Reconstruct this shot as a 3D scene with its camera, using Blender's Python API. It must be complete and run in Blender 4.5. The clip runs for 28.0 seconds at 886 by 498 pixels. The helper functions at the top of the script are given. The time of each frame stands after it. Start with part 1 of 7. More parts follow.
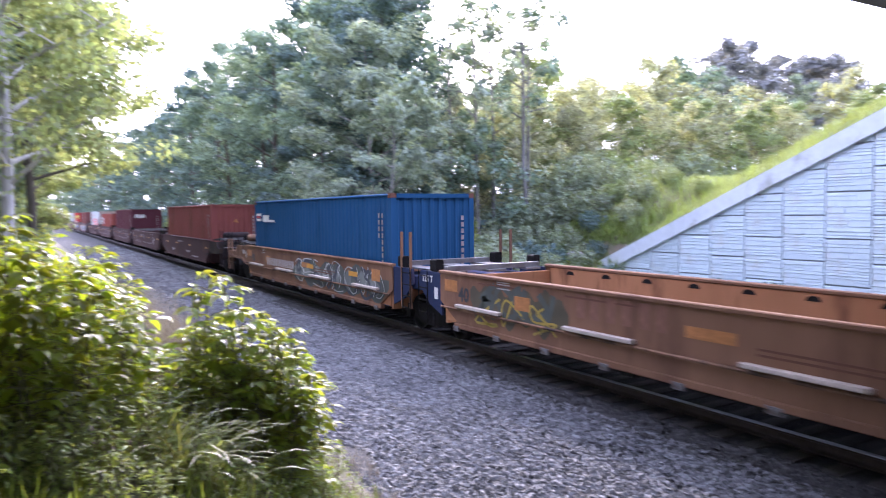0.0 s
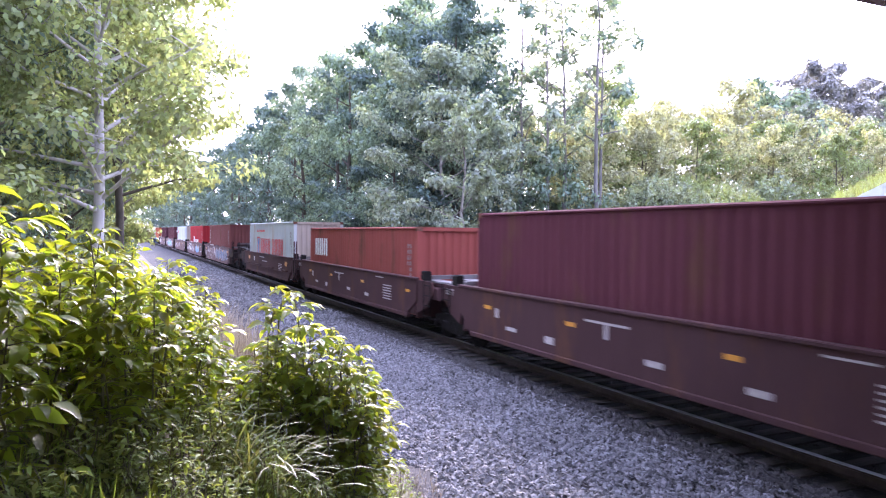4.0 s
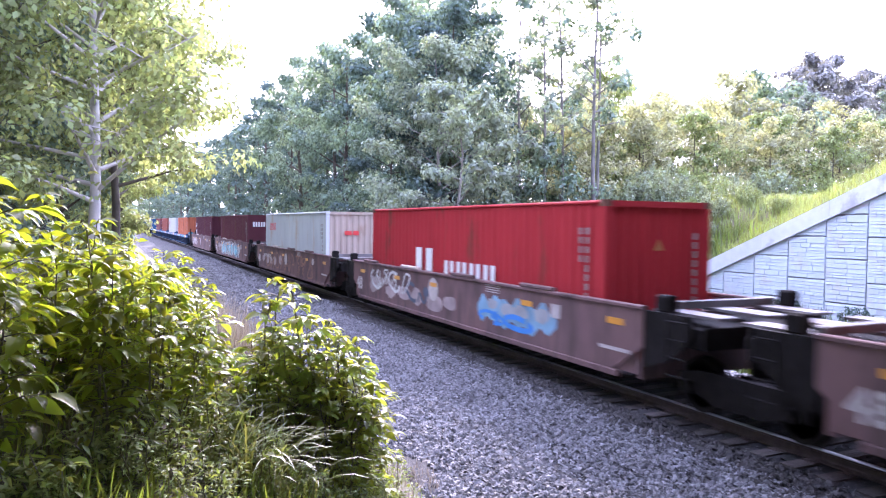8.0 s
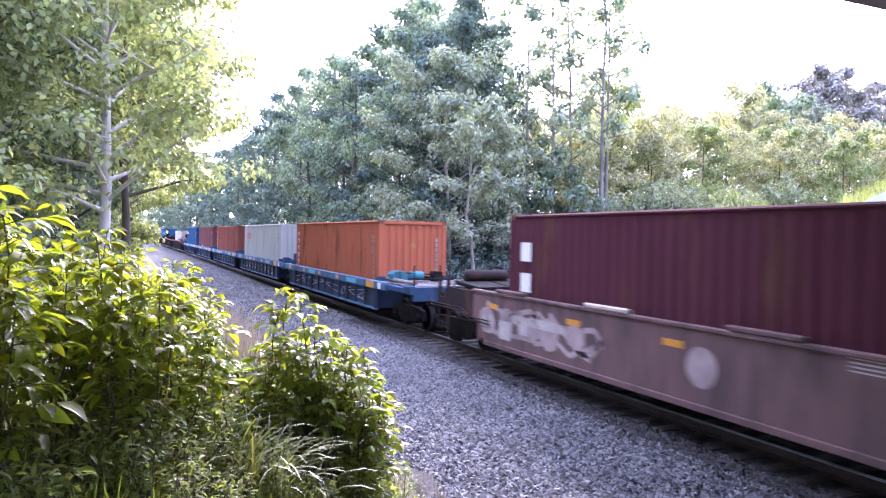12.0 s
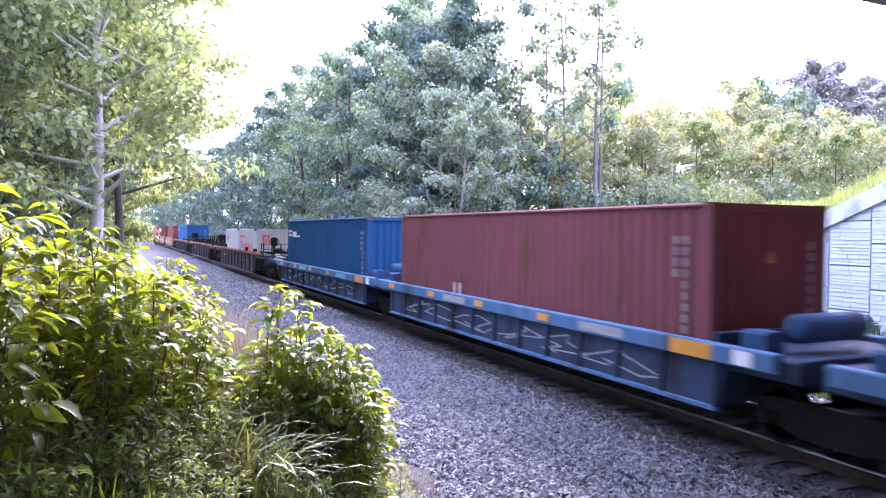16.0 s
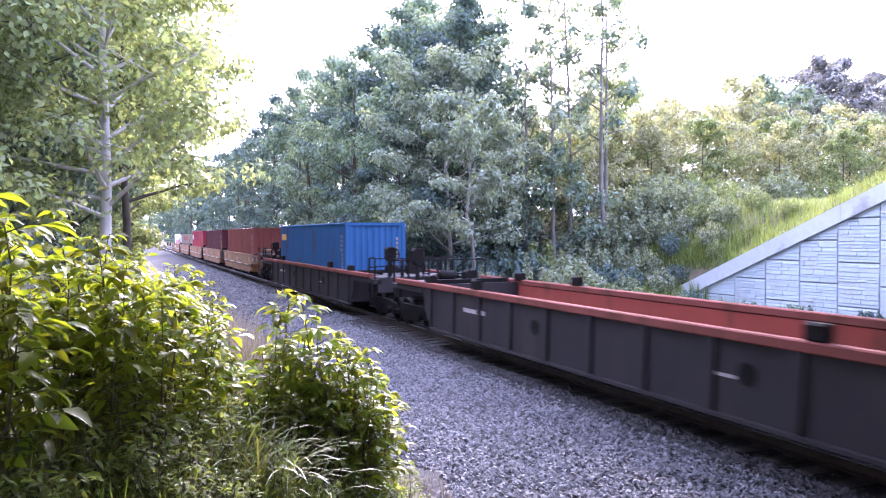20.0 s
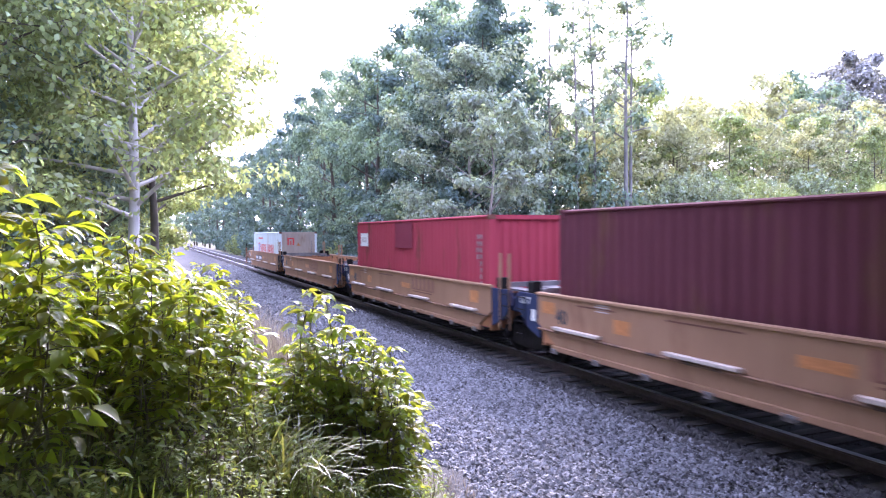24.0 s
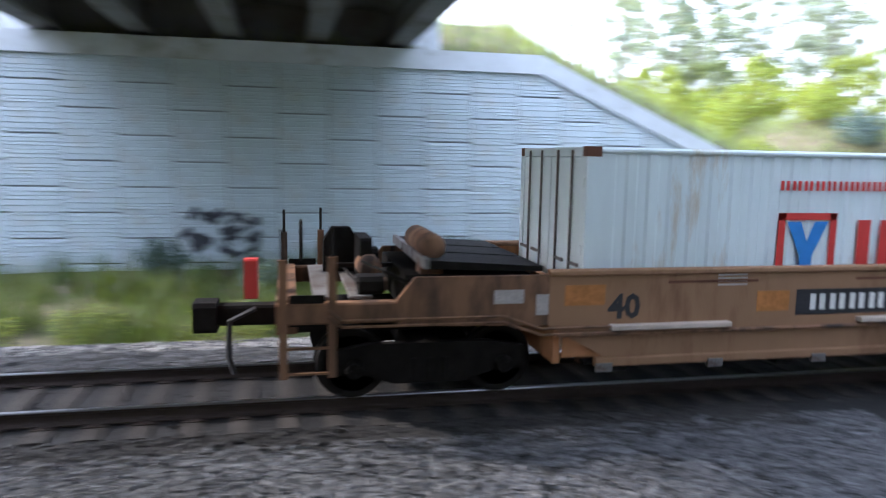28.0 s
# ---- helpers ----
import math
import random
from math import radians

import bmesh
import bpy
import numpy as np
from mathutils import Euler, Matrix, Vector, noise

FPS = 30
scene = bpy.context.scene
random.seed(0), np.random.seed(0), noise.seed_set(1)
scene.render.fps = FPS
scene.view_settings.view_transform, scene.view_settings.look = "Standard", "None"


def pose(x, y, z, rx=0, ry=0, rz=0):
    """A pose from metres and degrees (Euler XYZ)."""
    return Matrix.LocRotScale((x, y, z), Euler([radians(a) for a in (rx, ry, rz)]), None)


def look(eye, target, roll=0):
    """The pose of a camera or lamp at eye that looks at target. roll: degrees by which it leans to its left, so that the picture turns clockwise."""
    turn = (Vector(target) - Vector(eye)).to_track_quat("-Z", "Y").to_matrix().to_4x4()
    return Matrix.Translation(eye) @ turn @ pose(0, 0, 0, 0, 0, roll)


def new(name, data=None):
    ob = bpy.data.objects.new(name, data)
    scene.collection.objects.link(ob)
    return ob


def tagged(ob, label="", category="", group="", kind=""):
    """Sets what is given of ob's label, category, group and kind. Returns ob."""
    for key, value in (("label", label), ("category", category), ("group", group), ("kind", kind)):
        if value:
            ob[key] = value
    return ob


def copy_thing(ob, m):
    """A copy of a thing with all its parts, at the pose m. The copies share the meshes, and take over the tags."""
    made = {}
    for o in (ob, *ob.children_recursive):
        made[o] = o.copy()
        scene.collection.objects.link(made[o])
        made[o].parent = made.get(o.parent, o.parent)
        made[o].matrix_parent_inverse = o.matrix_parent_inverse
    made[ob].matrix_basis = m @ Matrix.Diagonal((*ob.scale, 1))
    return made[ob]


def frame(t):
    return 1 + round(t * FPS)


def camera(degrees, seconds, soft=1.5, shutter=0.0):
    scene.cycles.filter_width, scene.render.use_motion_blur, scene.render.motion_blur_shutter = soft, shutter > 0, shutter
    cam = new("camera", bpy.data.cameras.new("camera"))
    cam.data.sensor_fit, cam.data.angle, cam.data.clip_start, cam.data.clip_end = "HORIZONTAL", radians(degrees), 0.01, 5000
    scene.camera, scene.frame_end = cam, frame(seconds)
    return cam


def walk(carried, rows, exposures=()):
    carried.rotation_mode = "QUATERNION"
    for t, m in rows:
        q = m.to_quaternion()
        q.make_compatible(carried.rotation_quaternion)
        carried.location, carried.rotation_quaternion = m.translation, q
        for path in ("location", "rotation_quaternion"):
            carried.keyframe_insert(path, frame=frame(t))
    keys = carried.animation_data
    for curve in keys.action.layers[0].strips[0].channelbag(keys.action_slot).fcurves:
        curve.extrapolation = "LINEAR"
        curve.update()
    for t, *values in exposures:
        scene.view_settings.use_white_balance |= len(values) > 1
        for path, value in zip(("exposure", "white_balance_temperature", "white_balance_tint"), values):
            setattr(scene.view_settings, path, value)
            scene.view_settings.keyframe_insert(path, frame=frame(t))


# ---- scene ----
# Rail top is z = 0; the track runs along y at x = TRACK; the camera stands at x = y = 0.
TRACK, EYE = 9.07, 2.84
cam = camera(63.5, 28.0, soft=1.15, shutter=0.34)
# seconds, turn to the right of the track's line, pitch, roll (degrees)
ROWS = [
    (0.0, 30.21, -2.98, -0.58), (0.5, 41.55, -4.19, 0.01), (0.75, 44.7, -4.05, -0.15), (1.0, 44.47, -3.70, -0.25), (1.5, 32.56, -2.14, 0.42),
    (2.0, 26.67, -1.25, 0.83), (2.5, 24.55, -1.08, 0.9), (3.0, 24.18, -1.19, 0.28), (3.5, 24.60, -1.24, 0.47),
    (5.5, 24.73, -1.37, 0.74), (6.0, 24.82, -1.49, 0.65), (6.5, 25.02, -1.62, 0.9), (7.0, 25.13, -1.51, 0.92),
    (7.5, 25.16, -1.68, 0.9), (8.0, 24.95, -1.95, 0.69), (8.5, 25.16, -1.82, 0.9), (9.0, 25.07, -1.65, 1.1),
    (9.5, 25.18, -1.64, 1.2), (10.0, 25.17, -1.61, 1.24), (10.5, 25.67, -1.80, 1.4), (11.0, 25.56, -1.67, 1.4),
    (11.5, 24.54, -1.25, 1.3), (12.0, 24.30, -1.08, 0.94), (12.5, 24.61, -0.84, 0.9), (14.5, 24.59, -0.93, 0.14),
    (15.0, 24.21, -1.04, 0.12), (15.5, 24.35, -1.13, 0.17), (16.0, 24.75, -1.38, 0.6), (16.5, 24.36, -1.55, 0.45),
    (17.0, 24.87, -1.58, 0.57), (17.5, 25.13, -1.45, 0.45), (18.0, 25.01, -1.61, 0.55), (18.5, 24.54, -1.41, 0.5),
    (19.0, 24.49, -1.72, 0.1), (19.5, 24.50, -1.52, 0.2), (20.0, 24.21, -1.17, -0.2), (20.5, 24.03, -1.28, 0.2),
    (21.0, 23.35, -1.41, 0.02), (21.5, 23.61, -1.11, 0.0), (23.5, 23.11, -1.29, -0.13), (24.0, 22.33, -1.22, -0.31),
    (24.5, 21.86, -1.55, -0.27), (25.0, 22.08, -2.15, -0.2), (25.5, 22.25, -2.65, -0.3), (26.0, 24.50, -3.14, 0.0),
    (26.5, 30.48, -3.97, -0.2), (26.8, 37.9, -4.75, -0.5), (27.0, 44.33, -5.46, -0.84), (27.2, 52.40, -5.8, -1.1),
    (27.4, 62.08, -6.18, -1.30), (27.55, 71.6, -6.35, -0.6), (27.7, 81.34, -6.49, -0.00), (27.85, 91.9, -6.85, 0.6), (28.0, 102.20, -7.22, 1.05),
]


def gaze(turn, pitch, roll):
    a, b = radians(turn), radians(pitch)
    eye = Vector((0, 0, EYE))
    return look(eye, eye + Vector((math.sin(a) * math.cos(b), math.cos(a) * math.cos(b), math.sin(b))), roll)


walk(cam, [(t, gaze(a, b, c)) for t, a, b, c in ROWS],
     [(0.0, 1.58, 5690, 33), (0.4, 1.50, 5720, 32), (0.7, 1.48, 5750, 31), (1.0, 2.18, 5790, 31), (1.3, 2.43, 5740, 35), (1.6, 2.18, 5690, 38),
      (2.0, 2.00, 5640, 39), (2.4, 1.88, 5640, 40), (3.5, 1.85, 5640, 40), (5.0, 1.60, 5640, 40), (5.6, 1.40, 5640, 40), (6.2, 1.40, 5640, 40),
      (6.8, 1.80, 5640, 40), (8.0, 1.95, 5590, 40), (9.0, 1.90, 5590, 40), (9.6, 1.55, 5640, 40), (10.2, 1.50, 5640, 40), (11.0, 1.98, 5590, 40),
      (12.0, 1.92, 5590, 40), (14.5, 1.75, 5590, 41), (15.4, 1.78, 5540, 41), (16.0, 2.03, 5490, 41), (17.0, 2.16, 5440, 40), (18.0, 1.96, 5540, 41),
      (18.6, 1.50, 5590, 43), (19.2, 1.42, 5590, 44), (20.0, 1.80, 5590, 42), (21.0, 1.90, 5540, 42), (23.5, 1.95, 5490, 41), (24.5, 1.98, 5490, 41),
      (26.0, 1.75, 5590, 39), (26.8, 1.39, 5740, 29), (27.3, 1.35, 5790, 23), (28.0, 1.50, 5940, 16)])

# ---- light: a hazy sky, brightest round a veiled sun ahead, above the wood across the track ----
SUN_HIGH, SUN_TURN = 28.5, 24.0
world = bpy.data.worlds.new("hazy_sky")
scene.world = world
world.use_nodes = True
wn = world.node_tree
wn.nodes.clear()
sky = wn.nodes.new("ShaderNodeTexSky")
sky.sky_type, sky.sun_disc = "NISHITA", False
sky.sun_elevation, sky.sun_rotation = radians(SUN_HIGH), radians(SUN_TURN)
sky.dust_density, sky.air_density, sky.ozone_density = 4.0, 1.5, 1.0
back_sky = wn.nodes.new("ShaderNodeBackground")
back_sky.inputs["Strength"].default_value = 0.06
wn.links.new(sky.outputs[0], back_sky.inputs["Color"])
back_haze = wn.nodes.new("ShaderNodeBackground")
back_haze.inputs["Color"].default_value = (0.85, 0.94, 1.12, 1)
# the haze scatters forward: brightest towards the sun, dimmest opposite
way = wn.nodes.new("ShaderNodeTexCoord")
nearness = wn.nodes.new("ShaderNodeVectorMath")
nearness.operation = "DOT_PRODUCT"
nearness.inputs[1].default_value = (math.sin(radians(SUN_TURN)) * math.cos(radians(SUN_HIGH)), math.cos(radians(SUN_TURN)) * math.cos(radians(SUN_HIGH)), math.sin(radians(SUN_HIGH)))
wn.links.new(way.outputs["Generated"], nearness.inputs[0])
fall = wn.nodes.new("ShaderNodeMapRange")
fall.interpolation_type = "SMOOTHSTEP"
fall.inputs["From Min"].default_value, fall.inputs["From Max"].default_value = -1.0, 1.0
fall.inputs["To Min"].default_value, fall.inputs["To Max"].default_value = 0.3, 2.1
wn.links.new(nearness.outputs["Value"], fall.inputs["Value"])
wn.links.new(fall.outputs[0], back_haze.inputs["Strength"])
both = wn.nodes.new("ShaderNodeAddShader")
wout = wn.nodes.new("ShaderNodeOutputWorld")
wn.links.new(back_sky.outputs[0], both.inputs[0])
wn.links.new(back_haze.outputs[0], both.inputs[1])
wn.links.new(both.outputs[0], wout.inputs["Surface"])
sun = new("sun", bpy.data.lights.new("sun", "SUN"))
sun.data.energy, sun.data.angle, sun.data.color = 3.6, radians(4.0), (1.0, 0.92, 0.80)
sa, sb = radians(SUN_TURN), radians(SUN_HIGH)
sun.matrix_world = look((math.sin(sa) * math.cos(sb) * 60, math.cos(sa) * math.cos(sb) * 60, math.sin(sb) * 60), (0, 0, 0))

# ---- materials ----


def surface(name, colour, rough=0.7, metal=0.0, vary=0.15, grain=8.0, bump=0.15, grain_bump=60.0, dirt=None, dirt_amount=0.3,
            dirt_scale=1.5, stretch=(1, 1, 1), per_object=0.0, per_island=0.0, thin=0.0, spec=0.4, glow=(1.5, 1.35, 0.45)):
    """Paint, stone, metal or leaf: a base colour that varies at two scales, stains with a colour of their own, fine relief."""
    m = bpy.data.materials.new(name)
    m.use_nodes = True
    t = m.node_tree
    b = t.nodes["Principled BSDF"]
    b.inputs["Roughness"].default_value, b.inputs["Metallic"].default_value = rough, metal
    b.inputs["Specular IOR Level"].default_value = spec
    tc = t.nodes.new("ShaderNodeTexCoord")
    mp = t.nodes.new("ShaderNodeMapping")
    mp.inputs["Scale"].default_value = stretch
    t.links.new(tc.outputs["Object"], mp.inputs["Vector"])

    def noise_of(scale, detail=5.0):
        n = t.nodes.new("ShaderNodeTexNoise")
        n.inputs["Scale"].default_value, n.inputs["Detail"].default_value = scale, detail
        t.links.new(mp.outputs[0], n.inputs["Vector"])
        return n

    def spread(source, lo, hi):
        r = t.nodes.new("ShaderNodeMapRange")
        r.inputs["From Min"].default_value, r.inputs["From Max"].default_value = 0.25, 0.75
        r.inputs["To Min"].default_value, r.inputs["To Max"].default_value = lo, hi
        t.links.new(source, r.inputs["Value"])
        return r.outputs[0]

    def times(a, c):
        x = t.nodes.new("ShaderNodeMath")
        x.operation = "MULTIPLY"
        t.links.new(a, x.inputs[0])
        t.links.new(c, x.inputs[1])
        return x.outputs[0]

    v = times(spread(noise_of(grain).outputs["Fac"], 1 - vary, 1 + vary), spread(noise_of(grain * 0.13).outputs["Fac"], 1 - vary, 1 + vary))
    if per_object:
        oi = t.nodes.new("ShaderNodeObjectInfo")
        r = t.nodes.new("ShaderNodeMapRange")
        r.inputs["To Min"].default_value, r.inputs["To Max"].default_value = 1 - per_object, 1 + per_object
        t.links.new(oi.outputs["Random"], r.inputs["Value"])
        v = times(v, r.outputs[0])
    hue = None
    if per_island:
        ge = t.nodes.new("ShaderNodeNewGeometry")
        r = t.nodes.new("ShaderNodeMapRange")
        r.inputs["To Min"].default_value, r.inputs["To Max"].default_value = 1 - per_island, 1 + per_island
        t.links.new(ge.outputs["Random Per Island"], r.inputs["Value"])
        v = times(v, r.outputs[0])
        if thin:
            hue = t.nodes.new("ShaderNodeHueSaturation")
            h = t.nodes.new("ShaderNodeMapRange")
            h.inputs["To Min"].default_value, h.inputs["To Max"].default_value = 0.475, 0.52
            t.links.new(ge.outputs["Random Per Island"], h.inputs["Value"])
            t.links.new(h.outputs[0], hue.inputs["Hue"])
    col = t.nodes.new("ShaderNodeVectorMath")
    col.operation = "SCALE"
    col.inputs[0].default_value = colour
    t.links.new(v, col.inputs["Scale"])
    c_out = col.outputs[0]
    if hue:
        t.links.new(c_out, hue.inputs["Color"])
        c_out = hue.outputs[0]
    if dirt:
        mx = t.nodes.new("ShaderNodeMix")
        mx.data_type = "RGBA"
        lo = t.nodes.new("ShaderNodeMapRange")
        lo.inputs["From Min"].default_value, lo.inputs["From Max"].default_value = 0.62 - dirt_amount * 0.4, 0.72 - dirt_amount * 0.2
        dn = noise_of(dirt_scale, 8.0)
        dn.inputs["Roughness"].default_value = 0.65
        t.links.new(dn.outputs["Fac"], lo.inputs["Value"])
        t.links.new(lo.outputs[0], mx.inputs["Factor"])
        t.links.new(c_out, mx.inputs["A"])
        mx.inputs["B"].default_value = (*dirt, 1)
        c_out = mx.outputs["Result"]
    t.links.new(c_out, b.inputs["Base Color"])
    if bump:
        bp = t.nodes.new("ShaderNodeBump")
        bp.inputs["Strength"].default_value, bp.inputs["Distance"].default_value = bump, 0.02
        t.links.new(noise_of(grain_bump).outputs["Fac"], bp.inputs["Height"])
        t.links.new(bp.outputs[0], b.inputs["Normal"])
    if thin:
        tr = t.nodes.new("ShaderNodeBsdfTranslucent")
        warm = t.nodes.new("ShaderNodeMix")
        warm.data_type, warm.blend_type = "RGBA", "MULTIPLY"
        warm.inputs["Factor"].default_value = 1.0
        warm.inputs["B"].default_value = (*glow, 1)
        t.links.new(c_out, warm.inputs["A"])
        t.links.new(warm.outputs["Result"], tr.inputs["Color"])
        ms = t.nodes.new("ShaderNodeMixShader")
        ms.inputs[0].default_value = thin
        out = t.nodes["Material Output"]
        t.links.new(b.outputs[0], ms.inputs[1])
        t.links.new(tr.outputs[0], ms.inputs[2])
        t.links.new(ms.outputs[0], out.inputs["Surface"])
    return m


RUST = (0.11, 0.055, 0.035)
rock_pale = surface("pale_rock", (0.27, 0.265, 0.255), 0.9, vary=0.2, grain=2, bump=0.6, grain_bump=8, dirt=(0.2, 0.19, 0.16), dirt_amount=0.35)
scrawl_black = surface("black_spray", (0.05, 0.055, 0.07), 0.7, vary=0.2, grain=3, bump=0)
soil = surface("soil", (0.12, 0.096, 0.066), 0.95, vary=0.35, grain=3, bump=0.5, grain_bump=25, dirt=(0.055, 0.075, 0.025), dirt_amount=0.5, dirt_scale=0.7)
# much darker than the stones: stands for the shade between them
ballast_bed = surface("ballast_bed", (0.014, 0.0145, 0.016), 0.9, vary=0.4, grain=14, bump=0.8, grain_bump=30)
stone_grey = surface("crushed_stone", (0.080, 0.082, 0.090), 0.65, vary=0.25, grain=9, bump=0.25, grain_bump=70, per_island=0.85)
# oily stones, with the shade under the train also put into their colour
stone_dark = surface("shaded_fouled_stone", (0.030, 0.028, 0.028), 0.8, vary=0.25, grain=9, bump=0.25, grain_bump=70, per_island=0.6)
stone_pale = surface("pale_gravel", (0.42, 0.41, 0.40), 0.85, vary=0.2, grain=9, bump=0.3, grain_bump=50, per_island=0.3)
rail_side = surface("rail_rust", (0.045, 0.032, 0.028), 0.75, 0.3, vary=0.3, grain=12, bump=0.2)
rail_head = surface("polished_rail", (0.32, 0.32, 0.335), 0.3, 1.0, vary=0.1, grain=3, bump=0.02, stretch=(6, 0.3, 1))
tie_wood = surface("creosoted_tie", (0.042, 0.036, 0.033), 0.9, vary=0.35, grain=9, bump=0.6, grain_bump=18, stretch=(0.6, 5, 5), per_object=0.35, dirt=(0.065, 0.057, 0.052), dirt_amount=0.25, dirt_scale=3)
concrete_wall = surface("pale_painted_concrete", (0.49, 0.57, 0.62), 0.85, vary=0.06, grain=3, bump=0.2, grain_bump=35, per_object=0.05, dirt=(0.46, 0.49, 0.50), dirt_amount=0.18, dirt_scale=0.8)
concrete_cope = surface("smooth_concrete", (0.56, 0.60, 0.64), 0.8, vary=0.07, grain=4, bump=0.12, grain_bump=30, dirt=(0.36, 0.37, 0.36), dirt_amount=0.2, dirt_scale=0.9)
# stained concrete, darkened further to deepen the shade under the bridge
concrete_beam = surface("darkened_girder_concrete", (0.20, 0.20, 0.20), 0.85, vary=0.12, grain=2, bump=0.15, grain_bump=20, dirt=(0.13, 0.115, 0.10), dirt_amount=0.35, dirt_scale=0.5)
joint_dark = surface("wall_joint", (0.24, 0.255, 0.28), 0.95, vary=0.15, grain=5, bump=0.1)
bark_pale = surface("pale_bark", (0.33, 0.31, 0.28), 0.9, vary=0.25, grain=6, bump=0.5, grain_bump=22, stretch=(1, 1, 0.3), dirt=(0.12, 0.11, 0.09), dirt_amount=0.35, dirt_scale=2.5)
bark_white = surface("whitish_bark", (0.44, 0.42, 0.40), 0.85, vary=0.15, grain=6, bump=0.4, grain_bump=22, stretch=(1, 1, 0.3), dirt=(0.3, 0.28, 0.25), dirt_amount=0.2, dirt_scale=2.5)
bark_dark = surface("dark_bark", (0.10, 0.085, 0.07), 0.95, vary=0.3, grain=6, bump=0.7, grain_bump=18, stretch=(1, 1, 0.3))
# leaf_oak and leaf_pale are lightened and greyed to paint in the distance haze
leaf_oak = surface("hazy_deciduous_leaf", (0.195, 0.275, 0.25), 0.55, vary=0.15, grain=0.35, bump=0, per_island=0.45, thin=0.35, spec=0.12)
leaf_pale = surface("hazy_birch_leaf", (0.295, 0.36, 0.325), 0.5, vary=0.12, grain=0.4, bump=0, per_island=0.4, thin=0.35, spec=0.12)
leaf_lit = surface("light_leaf", (0.205, 0.262, 0.15), 0.5, vary=0.15, grain=0.4, bump=0, per_island=0.4, thin=0.4, spec=0.12)
# darker, bluer leaf: the wood's shade and haze are put into its colour
leaf_dark = surface("painted_shade_leaf", (0.118, 0.178, 0.182), 0.6, vary=0.15, grain=0.4, bump=0, per_island=0.45, thin=0.25, spec=0.12)
# needles painted pale grey, the haze put into their colour
needle = surface("hazy_pine_needle", (0.30, 0.305, 0.315), 0.65, vary=0.2, grain=0.5, bump=0, per_island=0.4, thin=0.15, spec=0.12)
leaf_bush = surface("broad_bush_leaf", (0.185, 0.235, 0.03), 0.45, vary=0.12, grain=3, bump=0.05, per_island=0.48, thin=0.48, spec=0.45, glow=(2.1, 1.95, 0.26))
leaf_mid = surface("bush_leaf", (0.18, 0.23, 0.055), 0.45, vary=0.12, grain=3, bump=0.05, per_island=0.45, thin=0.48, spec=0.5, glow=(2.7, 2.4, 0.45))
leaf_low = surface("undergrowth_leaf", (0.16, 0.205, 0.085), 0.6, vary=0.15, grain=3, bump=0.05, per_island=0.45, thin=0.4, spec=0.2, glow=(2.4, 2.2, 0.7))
leaf_left = surface("pale_green_leaf", (0.255, 0.305, 0.185), 0.5, vary=0.15, grain=0.4, bump=0, per_island=0.45, thin=0.46, spec=0.12, glow=(1.85, 1.75, 0.75))
leaf_shrub = surface("grey_green_shrub_leaf", (0.225, 0.275, 0.215), 0.5, vary=0.15, grain=0.4, bump=0, per_island=0.45, thin=0.35, spec=0.12)
# olive leaf lightened for the haze over the slope
leaf_olive = surface("hazy_olive_leaf", (0.35, 0.375, 0.285), 0.5, vary=0.15, grain=0.4, bump=0, per_island=0.4, thin=0.4, spec=0.12)
stem_green = surface("bush_stem", (0.12, 0.11, 0.05), 0.7, vary=0.25, grain=8, bump=0.2)
weed_dark = surface("dark_weed", (0.075, 0.115, 0.045), 0.65, vary=0.3, grain=1.0, bump=0, per_island=0.45, thin=0.35)
grass_green = surface("grass_blade", (0.14, 0.20, 0.05), 0.55, vary=0.2, grain=1.2, bump=0, per_island=0.4, thin=0.4)
grass_pale = surface("long_pale_grass", (0.22, 0.25, 0.11), 0.45, vary=0.15, grain=2, bump=0, per_island=0.35, thin=0.35)
grass_dry = surface("dry_stalk", (0.27, 0.24, 0.19), 0.8, vary=0.2, grain=2, bump=0, per_island=0.35, thin=0.25, glow=(1.0, 0.95, 0.85))
leaf_hedge = surface("hillside_leaf", (0.27, 0.34, 0.10), 0.55, vary=0.2, grain=0.5, bump=0, per_island=0.4, thin=0.45, spec=0.12)
bark_grey = surface("grey_bark", (0.21, 0.20, 0.19), 0.95, vary=0.3, grain=6, bump=0.5, grain_bump=18, stretch=(1, 1, 0.3))
grass_bank = surface("bank_grass", (0.20, 0.255, 0.12), 0.6, vary=0.2, grain=0.5, bump=0, per_island=0.35, thin=0.4)

# ---- mesh helpers ----


